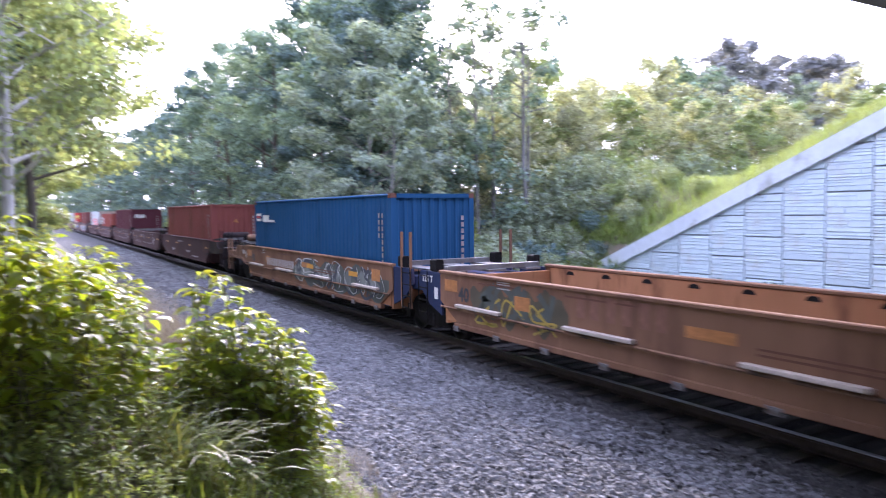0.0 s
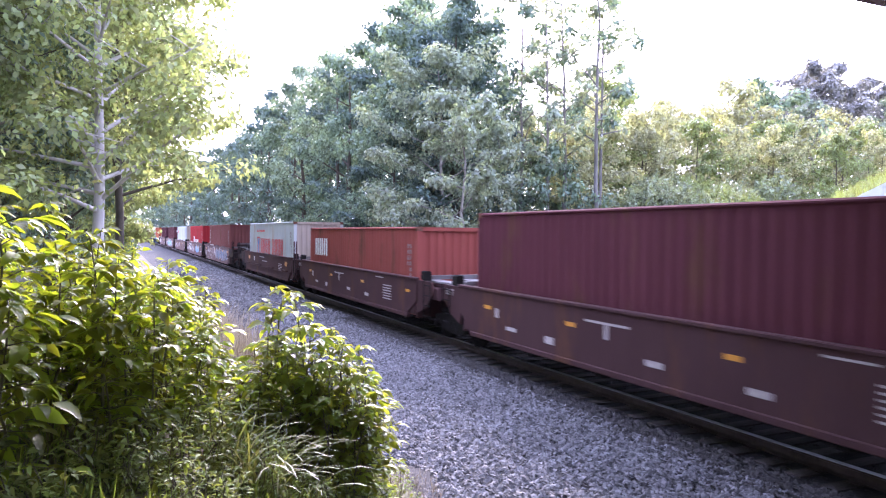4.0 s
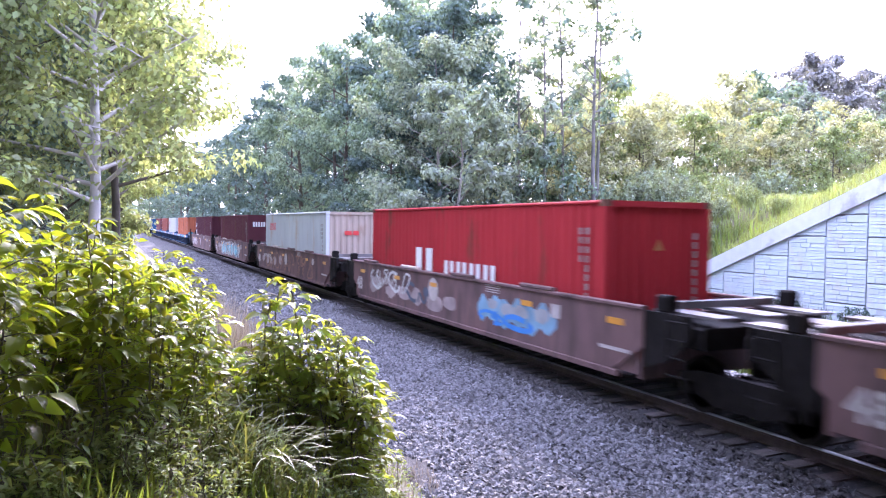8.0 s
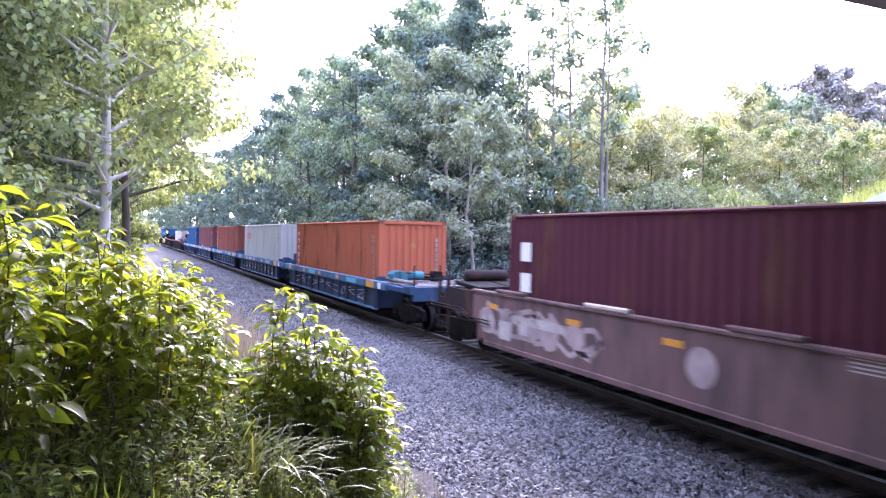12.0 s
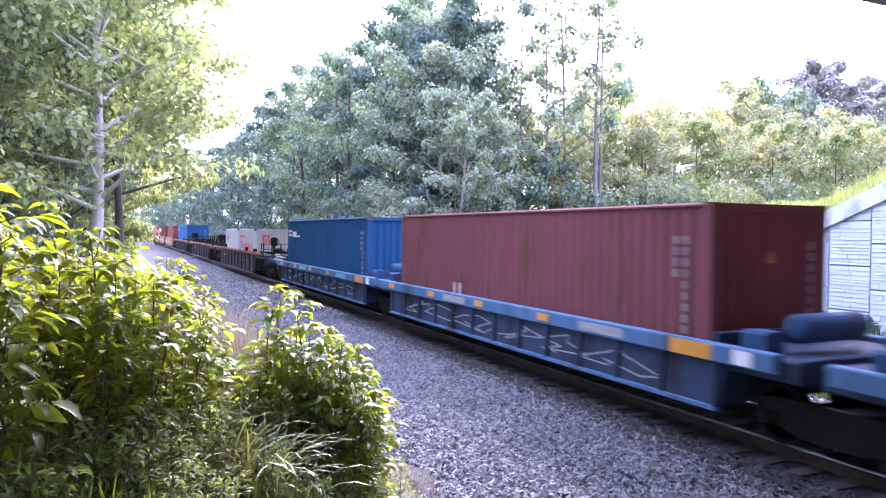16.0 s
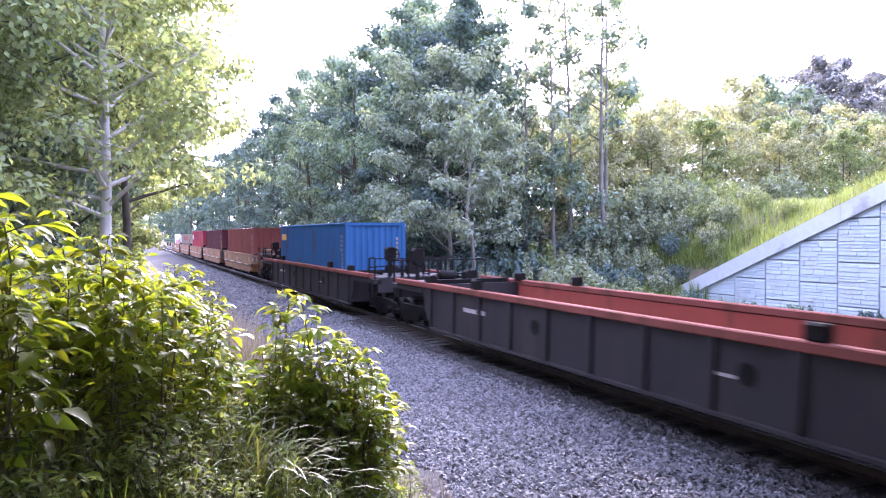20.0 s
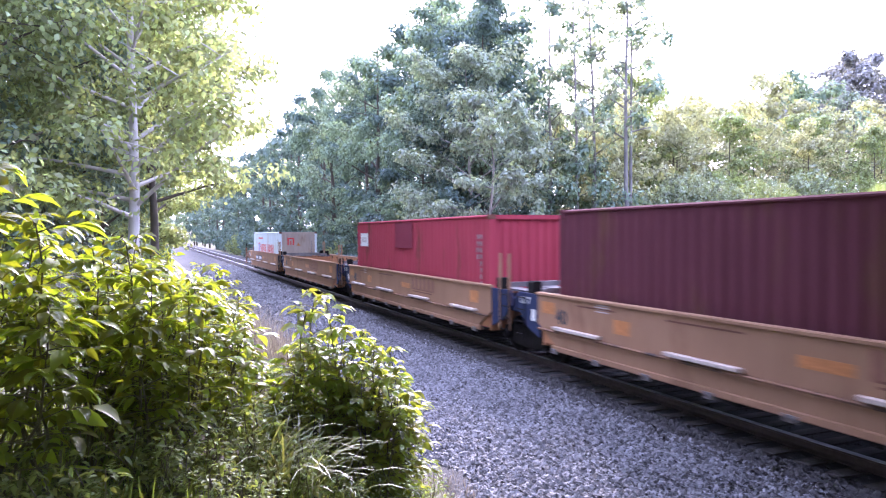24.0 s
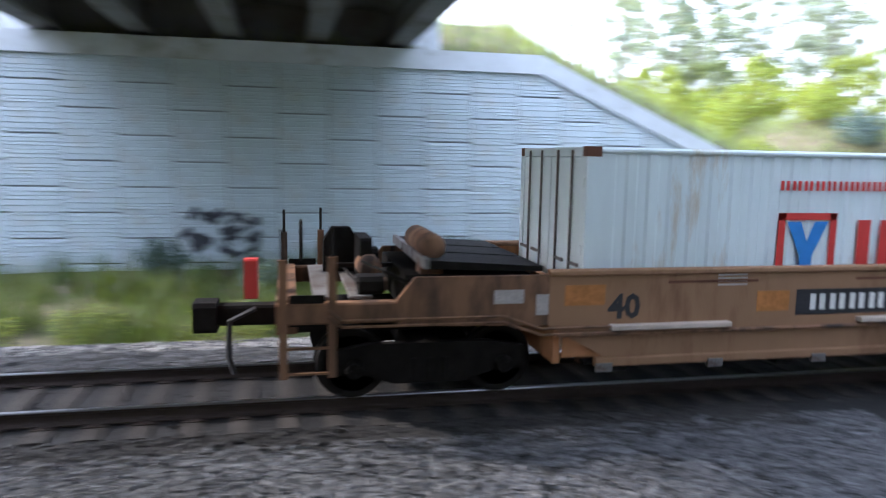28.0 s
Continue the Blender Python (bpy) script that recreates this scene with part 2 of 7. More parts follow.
class Shape:
    """Collects vertices and faces of one mesh."""

    def __init__(self):
        self.v, self.f, self.s = [], [], []

    def add(self, verts, faces, slot=0):
        n = len(self.v)
        self.v += [tuple(p) for p in verts]
        self.f += [tuple(i + n for i in q) for q in faces]
        self.s += [slot] * len(faces)
        return self

    def box(self, x0, x1, y0, y1, z0, z1, slot=0, cut=0.0):
        """A box with its long edges chamfered by cut (seen along y)."""
        if cut <= 0:
            p = [(x, y, z) for y in (y0, y1) for x, z in ((x0, z0), (x1, z0), (x1, z1), (x0, z1))]
            return self.add(p, [(0, 1, 2, 3), (7, 6, 5, 4), (1, 0, 4, 5), (2, 1, 5, 6), (3, 2, 6, 7), (0, 3, 7, 4)], slot)
        c = cut
        ring = [(x0 + c, z0), (x1 - c, z0), (x1, z0 + c), (x1, z1 - c), (x1 - c, z1), (x0 + c, z1), (x0, z1 - c), (x0, z0 + c)]
        return self.sweep(ring, [y0, y1], slot)

    def sweep(self, ring, ys, slot=0, caps=True):
        """A closed outline in x, z carried along y."""
        n = len(ring)
        p = [(x, y, z) for y in ys for x, z in ring]
        q = [(k * n + i, k * n + n + i, k * n + n + (i + 1) % n, k * n + (i + 1) % n) for k in range(len(ys) - 1) for i in range(n)]
        if caps:
            q += [tuple(range(n)), tuple(reversed(range((len(ys) - 1) * n, len(ys) * n)))]
        return self.add(p, q, slot)

    def plate(self, outline, x0, x1, slot=0):
        """A plate whose outline lies in y, z, between x0 and x1."""
        n = len(outline)
        p = [(x, y, z) for x in (x0, x1) for y, z in outline]
        q = [(i, (i + 1) % n, n + (i + 1) % n, n + i) for i in range(n)] + [tuple(reversed(range(n))), tuple(range(n, 2 * n))]
        return self.add(p, q, slot)

    def tube(self, path, radii, seg=6, slot=0, caps=True):
        path = [Vector(p) for p in path]
        if not hasattr(radii, "__len__"):
            radii = [radii] * len(path)
        p, q = [], []
        side = None
        for k, c in enumerate(path):
            d = (path[min(k + 1, len(path) - 1)] - path[max(k - 1, 0)]).normalized()
            if side is None:
                side = d.orthogonal().normalized()
            side = (side - d * side.dot(d)).normalized()
            up = d.cross(side)
            for i in range(seg):
                a = 2 * math.pi * i / seg
                p.append(c + (side * math.cos(a) + up * math.sin(a)) * radii[k])
        for k in range(len(path) - 1):
            q += [(k * seg + i, k * seg + (i + 1) % seg, k * seg + seg + (i + 1) % seg, k * seg + seg + i) for i in range(seg)]
        if caps:
            q += [tuple(reversed(range(seg))), tuple(range((len(path) - 1) * seg, len(path) * seg))]
        return self.add(p, q, slot)

    def wheel(self, x0, x1, y, z, r, seg=24, slot=0):
        return self.tube([(x0, y, z), (x1, y, z)], [r, r], seg, slot)

    def mesh(self, name, mats, smooth=False):
        me = bpy.data.meshes.new(name)
        me.from_pydata(self.v, [], self.f)
        for m in mats if isinstance(mats, (list, tuple)) else [mats]:
            me.materials.append(m)
        if any(self.s):
            me.polygons.foreach_set("material_index", self.s)
        if smooth:
            me.polygons.foreach_set("use_smooth", [True] * len(self.f))
        me.update()
        return me


def part(name, shape, material, parent, label="", smooth=False):
    """Links a shape as one mesh object under a thing or a part."""
    ob = new(name, shape.mesh(name, material, smooth) if isinstance(shape, Shape) else shape)
    ob.parent = parent
    if label:
        tagged(ob, label)
    return ob


def thing(name, label, category, group="", kind="", at=(0, 0, 0)):
    ob = new(name)
    ob.location = at
    return tagged(ob, label, category, group, kind)


def solid(name, shape, material, label, category, kind="", group="", smooth=False):
    return tagged(new(name, shape.mesh(name, material, smooth)), label, category, group, kind)


def sheet_mesh(name, verts, quads, mats, smooth=False):
    """A mesh from arrays of corners and of four-cornered faces."""
    me = bpy.data.meshes.new(name)
    n, k = len(verts), len(quads)
    me.vertices.add(n)
    me.vertices.foreach_set("co", np.asarray(verts, dtype=np.float32).ravel())
    me.loops.add(4 * k)
    me.loops.foreach_set("vertex_index", np.asarray(quads, dtype=np.int32).ravel())
    me.polygons.add(k)
    me.polygons.foreach_set("loop_start", np.arange(0, 4 * k, 4, dtype=np.int32))
    me.polygons.foreach_set("loop_total", np.full(k, 4, dtype=np.int32))
    for m in mats if isinstance(mats, (list, tuple)) else [mats]:
        me.materials.append(m)
    if smooth:
        me.polygons.foreach_set("use_smooth", np.ones(k, dtype=bool))
    me.update(calc_edges=True)
    return me


# ---- the ground ----
WALL_X, WALL_TOP = 22.7, 6.2
BRIDGE_Y0, BRIDGE_Y1, GIRDER_Z = -3.85, 7.2, 6.32


def smoothstep(a, b, x):
    t = min(1.0, max(0.0, (x - a) / (b - a)))
    return t * t * (3 - 2 * t)


def ground_z(x, y):
    """Height of the ground: the bank at the camera, the track bed, the road's fill behind the wall."""
    z = -0.34
    steep = 1.0 - 0.72 * smoothstep(6.0, 22.0, y)
    if x < 3.3:
        z += min(1.55, (3.3 - x) * 0.56) * steep
    if x > 12.2:
        z -= 0.35 * smoothstep(12.2, 13.4, x)
        z += 3.6 * smoothstep(17.0, 29.0, x) * smoothstep(20.0, 27.0, y)
    if x > WALL_X + 0.25 or x < -4.5:
        rise = WALL_TOP - 0.15
        if y > 11.3:
            fill = rise - (y - 11.3) / 2.34
        elif y < -8.0:
            fill = rise - (-8.0 - y) / 2.34
        else:
            fill = rise
        if x > WALL_X:
            fill += min(1.7, (x - WALL_X - 0.25) * 0.5)
            fill = max(fill, 4.0 * smoothstep(20.0, 28.0, x) * smoothstep(13.0, 21.0, y))
        if x < -4.5:
            fill = min(fill, -0.34 + 1.55 + (-4.5 - x) * 0.5)
        z = max(z, fill)
    if x > 24 and y < -12:
        z = max(z, 5.5 * smoothstep(-13.0, -30.0, y) * smoothstep(22.0, 34.0, x))
    if x > 30:
        z = max(z, 2.5 * smoothstep(30.0, 60.0, x))
    rough = 0.05 if (x < 2.8 or x > 12.8) else 0.0
    return z + rough * noise.noise(Vector((x * 0.8, y * 0.8, 0.0))) + rough * 1.6 * noise.noise(Vector((x * 0.25, y * 0.25, 3.0)))


def axis(spans):
    out = []
    for a, b, step in spans:
        k = max(1, round((b - a) / step))
        out += [a + (b - a) * i / k for i in range(k)]
    return out + [spans[-1][1]]


gx = axis([(-1500, -200, 260), (-200, -40, 20), (-40, -8, 4), (-8, 4, 0.4), (4, 12, 2), (12, 16, 0.5), (16, WALL_X, 1.3), (WALL_X, WALL_X + 0.26, 0.26), (WALL_X + 0.26, 40, 1.2), (40, 120, 8), (120, 1500, 200)])
gy = axis([(-1500, -160, 220), (-160, -40, 12), (-40, -12, 2), (-12, 40, 0.8), (40, 160, 6), (160, 1500, 220)])
gv = [(x, y, ground_z(x, y)) for y in gy for x in gx]
gq = [(j * len(gx) + i, j * len(gx) + i + 1, (j + 1) * len(gx) + i + 1, (j + 1) * len(gx) + i) for j in range(len(gy) - 1) for i in range(len(gx) - 1)]
ground = tagged(new("ground", sheet_mesh("ground", gv, gq, soil, True)), "brown soil with patchy green weeds", "ground", kind="structure")

# track bed under the crushed stone, near-black to paint the shade in its gaps
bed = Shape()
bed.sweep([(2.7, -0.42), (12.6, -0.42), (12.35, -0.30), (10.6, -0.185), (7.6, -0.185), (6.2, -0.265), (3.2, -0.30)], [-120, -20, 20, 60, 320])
ballast = solid("ballast_bed", bed, ballast_bed, "near-black track bed, the shade between stones put into its colour", "ballast", kind="structure")


ICO_V = np.array([(0, 0, 1), (0.89, 0, 0.45), (0.28, 0.85, 0.45), (-0.72, 0.53, 0.45), (-0.72, -0.53, 0.45), (0.28, -0.85, 0.45)])


def stones(name, n, xs, ys, size, material, label, keep_clear=True, seed=1):
    """Broken stones strewn over the bed; each is an uneven five-sided lump, its foot in the bed."""
    rng = np.random.default_rng(seed)
    x = rng.uniform(*xs, n)
    y = ys[0] + (ys[1] - ys[0]) * rng.random(n) ** 1.6
    edge = 3.15 + 0.35 * np.sin(y * 0.9) + 0.25 * np.sin(y * 2.3 + 1)
    ok = x > edge if xs[0] < 5 else np.ones(n, bool)
    if keep_clear:
        ok &= ~((np.abs(x - (TRACK - 0.755)) < 0.11) | (np.abs(x - (TRACK + 0.755)) < 0.11))
    x, y = x[ok], y[ok]
    n = len(x)
    z = np.interp(x, [2.7, 3.2, 6.2, 7.6, 10.6, 12.35, 12.6], [-0.42, -0.30, -0.265, -0.185, -0.185, -0.30, -0.42])
    on_tie = (np.abs(x - TRACK) < 1.3)
    z = z - 0.012 * on_tie
    s = size * rng.uniform(0.55, 1.35, n)
    base = ICO_V[None] * rng.uniform(0.65, 1.25, (n, 6, 1)) * s[:, None, None]
    base[:, :, 2] *= 0.95
    a = rng.uniform(0, 2 * math.pi, n)
    c, d = np.cos(a)[:, None], np.sin(a)[:, None]
    tilt = rng.normal(0, 0.45, (n, 1))
    px, py, pz = base[:, :, 0] * c - base[:, :, 1] * d, base[:, :, 0] * d + base[:, :, 1] * c, base[:, :, 2]
    pz = pz + px * tilt - s[:, None] * 0.4
    v = np.stack([px + x[:, None], py + y[:, None], pz + z[:, None]], -1).reshape(-1, 3)
    i = np.arange(n)[:, None] * 6
    q = np.concatenate([i + np.array([[0, 1, 2, 3]]), i + np.array([[0, 3, 4, 5]]), i + np.array([[0, 5, 1, 0]])], 0)
    q = q[: 2 * n]
    last = np.concatenate([i, i + 5, i + 1, i + 1], 1)
    me = bpy.data.meshes.new(name)
    faces = [tuple(r) for r in q.tolist()] + [(r[0], r[1], r[2]) for r in last.tolist()]
    me.from_pydata(v.tolist(), [], faces)
    me.materials.append(material)
    me.update()
    return tagged(new(name, me), label, "ballast stones", kind="stuff")


stones("ballast_stones", 86000, (3.0, 7.3), (0.9, 26.0), 0.041, stone_grey, "loose grey crushed stones beside the rails", seed=3)
stones("ballast_stones", 11000, (10.5, 12.5), (-9.0, 26.0), 0.048, stone_grey, "grey crushed stones beyond the rails", seed=4)
# these two strips carry the train's shade in their dark colour
stones("fouled_stones", 15000, (7.05, 7.8), (-6.0, 45.0), 0.047, stone_dark, "fouled stones at the ends of the ties, darkened for the train's shade", seed=9)
stones("fouled_stones", 9000, (7.6, 10.6), (-9.0, 30.0), 0.046, stone_dark, "oil-fouled stones between the ties, darkened for the train's shade", seed=8)
stones("ballast_stones", 24000, (3.4, 7.35), (1.0, -7.0), 0.05, stone_grey, "loose grey crushed stones beside the rails", seed=5)
stones("ballast_stones", 16000, (3.6, 7.7), (24.5, 75.0), 0.08, stone_grey, "grey crushed stones along the track", seed=6)
stones("gravel_strip", 5000, (11.6, 12.7), (-9.0, 30.0), 0.05, stone_pale, "pale gravel strip along the weeds", keep_clear=False, seed=7)

# ---- rails ----


def rail(x):
    foot = [(-0.07, -0.16), (0.07, -0.16), (0.07, -0.148), (0.018, -0.125), (0.010, -0.11), (0.010, -0.045), (0.033, -0.032), (0.036, -0.008), (-0.036, -0.008), (-0.033, -0.032), (-0.010, -0.045), (-0.010, -0.11), (-0.018, -0.125), (-0.07, -0.148)]
    ob = thing("rail", "rust-brown steel rail with a polished running surface", "rail", "rails of the track", at=(x, 0, 0))
    part("rail_web", Shape().sweep(foot, [-120, -10, 60, 320]), rail_side, ob)
    part("rail_head", Shape().sweep([(-0.0365, -0.0085), (0.0365, -0.0085), (0.0365, -0.004), (0.033, 0.003), (0.024, 0.008), (0.01, 0.0095), (-0.01, 0.0095), (-0.024, 0.008), (-0.033, 0.003), (-0.0365, -0.004)], [-120, -10, 60, 320]), rail_head, ob, "bright worn running surface")
    return ob


rail(TRACK - 0.755)
rail(TRACK + 0.755)

# ---- abutment wall, coping and bridge ----
PANEL = 1.52


def cope_z(y):
    """Underside of the coping along the wall."""
    top = WALL_TOP - 0.6
    if y > 11.3:
        return top - (y - 11.3) / 2.34
    if y < -8.0:
        return top - (-8.0 - y) / 2.34
    return top


wall = thing("wall_abutment", "pale bluish retaining wall of moulded concrete panels under the bridge", "retaining wall", kind="structure")
core = Shape()
core.plate([(-24.5, -1.2), (25.2, -1.2), (25.2, cope_z(25.2)), (11.3, WALL_TOP - 0.6), (-8.0, WALL_TOP - 0.6), (-24.5, cope_z(-24.5))], WALL_X + 0.03, WALL_X + 0.24)
part("wall_core", core, joint_dark, wall, "dark recessed joints")


def ashlar(rng, w, h):
    """Splits a panel into courses of uneven moulded stones: boxes as y0, y1, z0, z1."""
    out, z = [], 0.0
    while z < h - 0.05:
        dz = min(h - z, rng.choice([0.085, 0.1, 0.12, 0.16, 0.2]))
        if h - z - dz < 0.1:
            dz = h - z
        y = 0.0
        while y < w - 0.05:
            dy = min(w - y, rng.uniform(0.35, 0.8))
            if w - y - dy < 0.2:
                dy = w - y
            if dz > 0.19 and rng.random() < 0.45:
                k = z + dz * rng.uniform(0.4, 0.6)
                out += [(y, y + dy, z, k), (y, y + dy, k, z + dz)]
            else:
                out.append((y, y + dy, z, z + dz))
            y += dy
        z += dz
    return out


def panel_mesh(w, h, seed, top=None):
    """A wall panel: a slab with moulded stones on its face; top(y) cuts it along a slope."""
    rng = random.Random(seed)
    sh = Shape()
    lim = (lambda y: h) if top is None else (lambda y: min(h, max(0.02, top(y))))
    sh.plate([(0.0, 0.0), (w, 0.0), (w, lim(w)), (w * 0.5, lim(w * 0.5)), (0.0, lim(0.0))], -0.02, 0.03)
    for y0, y1, z0, z1 in ashlar(rng, w, h):
        a, b = min(z1, lim(y0 + 0.01) - 0.02), min(z1, lim(y1 - 0.01) - 0.02)
        if min(a, b) < z0 + 0.04:
            continue
        g, d = 0.004, rng.uniform(0.014, 0.034)
        p = [(-0.02, y0 + g, z0 + g), (-0.02, y1 - g, z0 + g), (-0.02, y1 - g, b - g), (-0.02, y0 + g, a - g)]
        e = 0.012
        f = rng.uniform(0.25, 0.6)
        p += [(-0.02 - d, y0 + g + e, z0 + g + e), (-0.02 - d * rng.uniform(0.75, 1), y1 - g - e, z0 + g + e), (-0.02 - d * f, y1 - g - e, b - g - e), (-0.02 - d * f, y0 + g + e, a - g - e)]
        sh.add(p, [(7, 6, 5, 4), (0, 1, 5, 4), (1, 2, 6, 5), (2, 3, 7, 6), (3, 0, 4, 7)])
    return sh.mesh("panel", concrete_wall)


full = [panel_mesh(PANEL - 0.035, PANEL - 0.04, k) for k in range(8)]
col = 0
y = -24.0
while y < 24.5:
    z = -1.2 - (PANEL / 2 if col % 2 else 0.0)
    row = 0
    while z < WALL_TOP:
        low = min(cope_z(y + 0.01), cope_z(y + PANEL))
        high = max(cope_z(y + 0.01), cope_z(y + PANEL))
        if z + PANEL <= low:
            pm = full[(col * 3 + row * 5) % 8]
        elif z < high - 0.05:
            y_, z_ = y, z
            pm = panel_mesh(PANEL - 0.035, PANEL - 0.04, 100 + col * 7 + row, lambda q: cope_z(y_ + q) - z_ - 0.005)
        else:
            break
        ob = part("panel", pm, concrete_wall, wall)
        ob.location = (WALL_X, y + 0.01, z + 0.01)
        z += PANEL
        row += 1
    y += PANEL
    col += 1

coping = thing("wall_coping", "smooth concrete coping along the top of the wall", "coping", kind="structure")
ends = [(-24.5, cope_z(-24.5)), (-8.0, WALL_TOP - 0.6), (11.3, WALL_TOP - 0.6), (25.2, cope_z(25.2))]
for (ya, za), (yb, zb) in zip(ends, ends[1:]):
    k = max(2, round(math.hypot(yb - ya, zb - za) / 3.05))
    for i in range(k):
        y0, y1 = ya + (yb - ya) * i / k, ya + (yb - ya) * (i + 1) / k
        z0, z1 = za + (zb - za) * i / k, za + (zb - za) * (i + 1) / k
        g = 0.006
        part("coping_block", Shape().plate([(y0 + g, z0), (y1 - g, z1), (y1 - g, z1 + 0.6), (y0 + g, z0 + 0.6)], WALL_X - 0.14, WALL_X + 0.3), concrete_cope, coping)

bridge = thing("road_bridge", "concrete road bridge on beam girders over the track", "bridge", kind="structure")
DECK_X0, DECK_X1 = -9.0, 24.2
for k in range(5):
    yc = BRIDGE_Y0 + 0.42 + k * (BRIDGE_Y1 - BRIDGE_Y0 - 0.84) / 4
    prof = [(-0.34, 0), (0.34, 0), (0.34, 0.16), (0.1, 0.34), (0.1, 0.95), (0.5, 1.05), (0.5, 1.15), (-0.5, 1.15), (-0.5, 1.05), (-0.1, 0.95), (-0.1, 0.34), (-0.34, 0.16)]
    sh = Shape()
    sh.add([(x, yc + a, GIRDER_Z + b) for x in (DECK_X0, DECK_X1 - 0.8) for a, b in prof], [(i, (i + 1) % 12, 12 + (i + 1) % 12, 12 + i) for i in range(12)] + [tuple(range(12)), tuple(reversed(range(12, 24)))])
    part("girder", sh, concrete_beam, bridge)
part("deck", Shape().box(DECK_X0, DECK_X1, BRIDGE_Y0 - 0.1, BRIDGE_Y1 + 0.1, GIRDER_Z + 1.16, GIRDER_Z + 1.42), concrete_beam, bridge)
for yy in (BRIDGE_Y0 - 0.15, BRIDGE_Y1 - 0.15):
    part("parapet", Shape().box(DECK_X0, DECK_X1, yy, yy + 0.3, GIRDER_Z + 1.43, GIRDER_Z + 2.25), concrete_beam, bridge)
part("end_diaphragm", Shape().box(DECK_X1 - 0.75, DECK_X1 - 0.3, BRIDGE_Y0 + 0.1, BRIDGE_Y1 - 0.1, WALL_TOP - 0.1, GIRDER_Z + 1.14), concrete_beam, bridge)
for yy in (BRIDGE_Y0 - 0.9, BRIDGE_Y1 + 0.06):
    part("cheek_wall", Shape().box(WALL_X + 0.35, WALL_X + 1.6, yy, yy + 0.8, WALL_TOP - 0.3, GIRDER_Z + 2.2), concrete_cope, bridge, "upright concrete cheek wall beside the girders")
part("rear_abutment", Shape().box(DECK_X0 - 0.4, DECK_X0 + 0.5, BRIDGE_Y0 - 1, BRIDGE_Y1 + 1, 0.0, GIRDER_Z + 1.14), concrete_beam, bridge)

# dark sprayed scrawl low on the wall
scrawl = Shape()
wr = random.Random(5)
for k in range(26):
    ya, za = 1.9 + wr.uniform(-1.1, 1.1), 0.5 + wr.uniform(-0.5, 0.5)
    yb, zb = ya + wr.uniform(-0.6, 0.6), za + wr.uniform(-0.4, 0.4)
    l = math.hypot(yb - ya, zb - za) + 1e-6
    w = wr.uniform(0.04, 0.12)
    ny, nz = -(zb - za) / l * w, (yb - ya) / l * w
    xx = WALL_X - 0.09 - 0.0006 * k
    scrawl.add([(xx, ya + ny, za + nz), (xx, ya - ny, za - nz), (xx, yb - ny, zb - nz), (xx, yb + ny, zb + nz)], [(0, 1, 2, 3)])
tagged(part("scrawl", scrawl, scrawl_black, wall, "dark sprayed scrawl"), kind="stuff")

# ---- the train ----
# metres that the train has run at each full second
RUN = [0.0, 15.92, 31.83, 47.7, 63.54, 79.33, 95.07, 110.76, 126.41, 142.0, 157.55, 173.06, 188.55, 204.02, 219.48, 234.95, 250.43, 265.94, 281.48, 297.06, 312.68, 328.34, 344.04, 359.76, 375.49, 391.2, 406.85, 422.45, 438.1]
rolling = []  # things of the train and their places along it at the start


def paint(name, colour, worn=0.25, rough=0.68, dirt=RUST, per=0.0, stretch=(1, 1, 0.25), scale=1.2):
    return surface(name, colour, rough, vary=0.10, grain=2.2, bump=0.06, grain_bump=45, dirt=dirt, dirt_amount=worn, dirt_scale=scale, stretch=stretch, per_object=per, spec=0.03)


tan = paint("tan_wagon_paint", (0.29, 0.172, 0.105), 0.12, dirt=(0.2, 0.11, 0.07))
tan_brown = paint("brown_tan_wagon_paint", (0.23, 0.125, 0.078), 0.3, dirt=(0.13, 0.07, 0.05), scale=0.9)
tan_worn = paint("grimy_tan_wagon_paint", (0.24, 0.135, 0.085), 0.5, dirt=(0.06, 0.045, 0.04), scale=2.5)
tan_deep = paint("orange_liner_paint", (0.40, 0.19, 0.095), 0.25)
brown = paint("brown_wagon_paint", (0.072, 0.040, 0.041), 0.2)
grime_end = paint("grimy_dark_end_paint", (0.034, 0.027, 0.028), 0.35, dirt=(0.075, 0.045, 0.04), scale=2.0)
pink = paint("faded_rose_wagon_paint", (0.195, 0.122, 0.118), 0.55, dirt=(0.105, 0.075, 0.074), scale=2.2)
blue_gear = paint("teal_gear_paint", (0.05, 0.17, 0.22), 0.3, dirt=(0.03, 0.03, 0.035))
blue_car = paint("faded_blue_wagon_paint", (0.085, 0.165, 0.28), 0.25, dirt=(0.05, 0.06, 0.08))
blue_end = paint("grimy_blue_end_paint", (0.045, 0.085, 0.16), 0.35, dirt=(0.03, 0.03, 0.035))
blue_dark = paint("dark_blue_wagon_paint", (0.046, 0.064, 0.105), 0.3, dirt=(0.03, 0.03, 0.035))
black_car = paint("black_wagon_paint", (0.047, 0.043, 0.045), 0.2, dirt=(0.06, 0.052, 0.05))
red_outer = paint("weathered_red_chord_paint", (0.22, 0.075, 0.06), 0.3)
red_chord = paint("rust_red_chord_paint", (0.30, 0.075, 0.055), 0.2)
navy = paint("navy_end_paint", (0.035, 0.045, 0.09), 0.2)
grime = surface("grimy_steel", (0.013, 0.0115, 0.011), 0.85, vary=0.3, grain=6, bump=0.3, spec=0.12)
wheel_steel = surface("wheel_steel", (0.014, 0.0125, 0.012), 0.8, vary=0.2, grain=5, bump=0.1, spec=0.15)
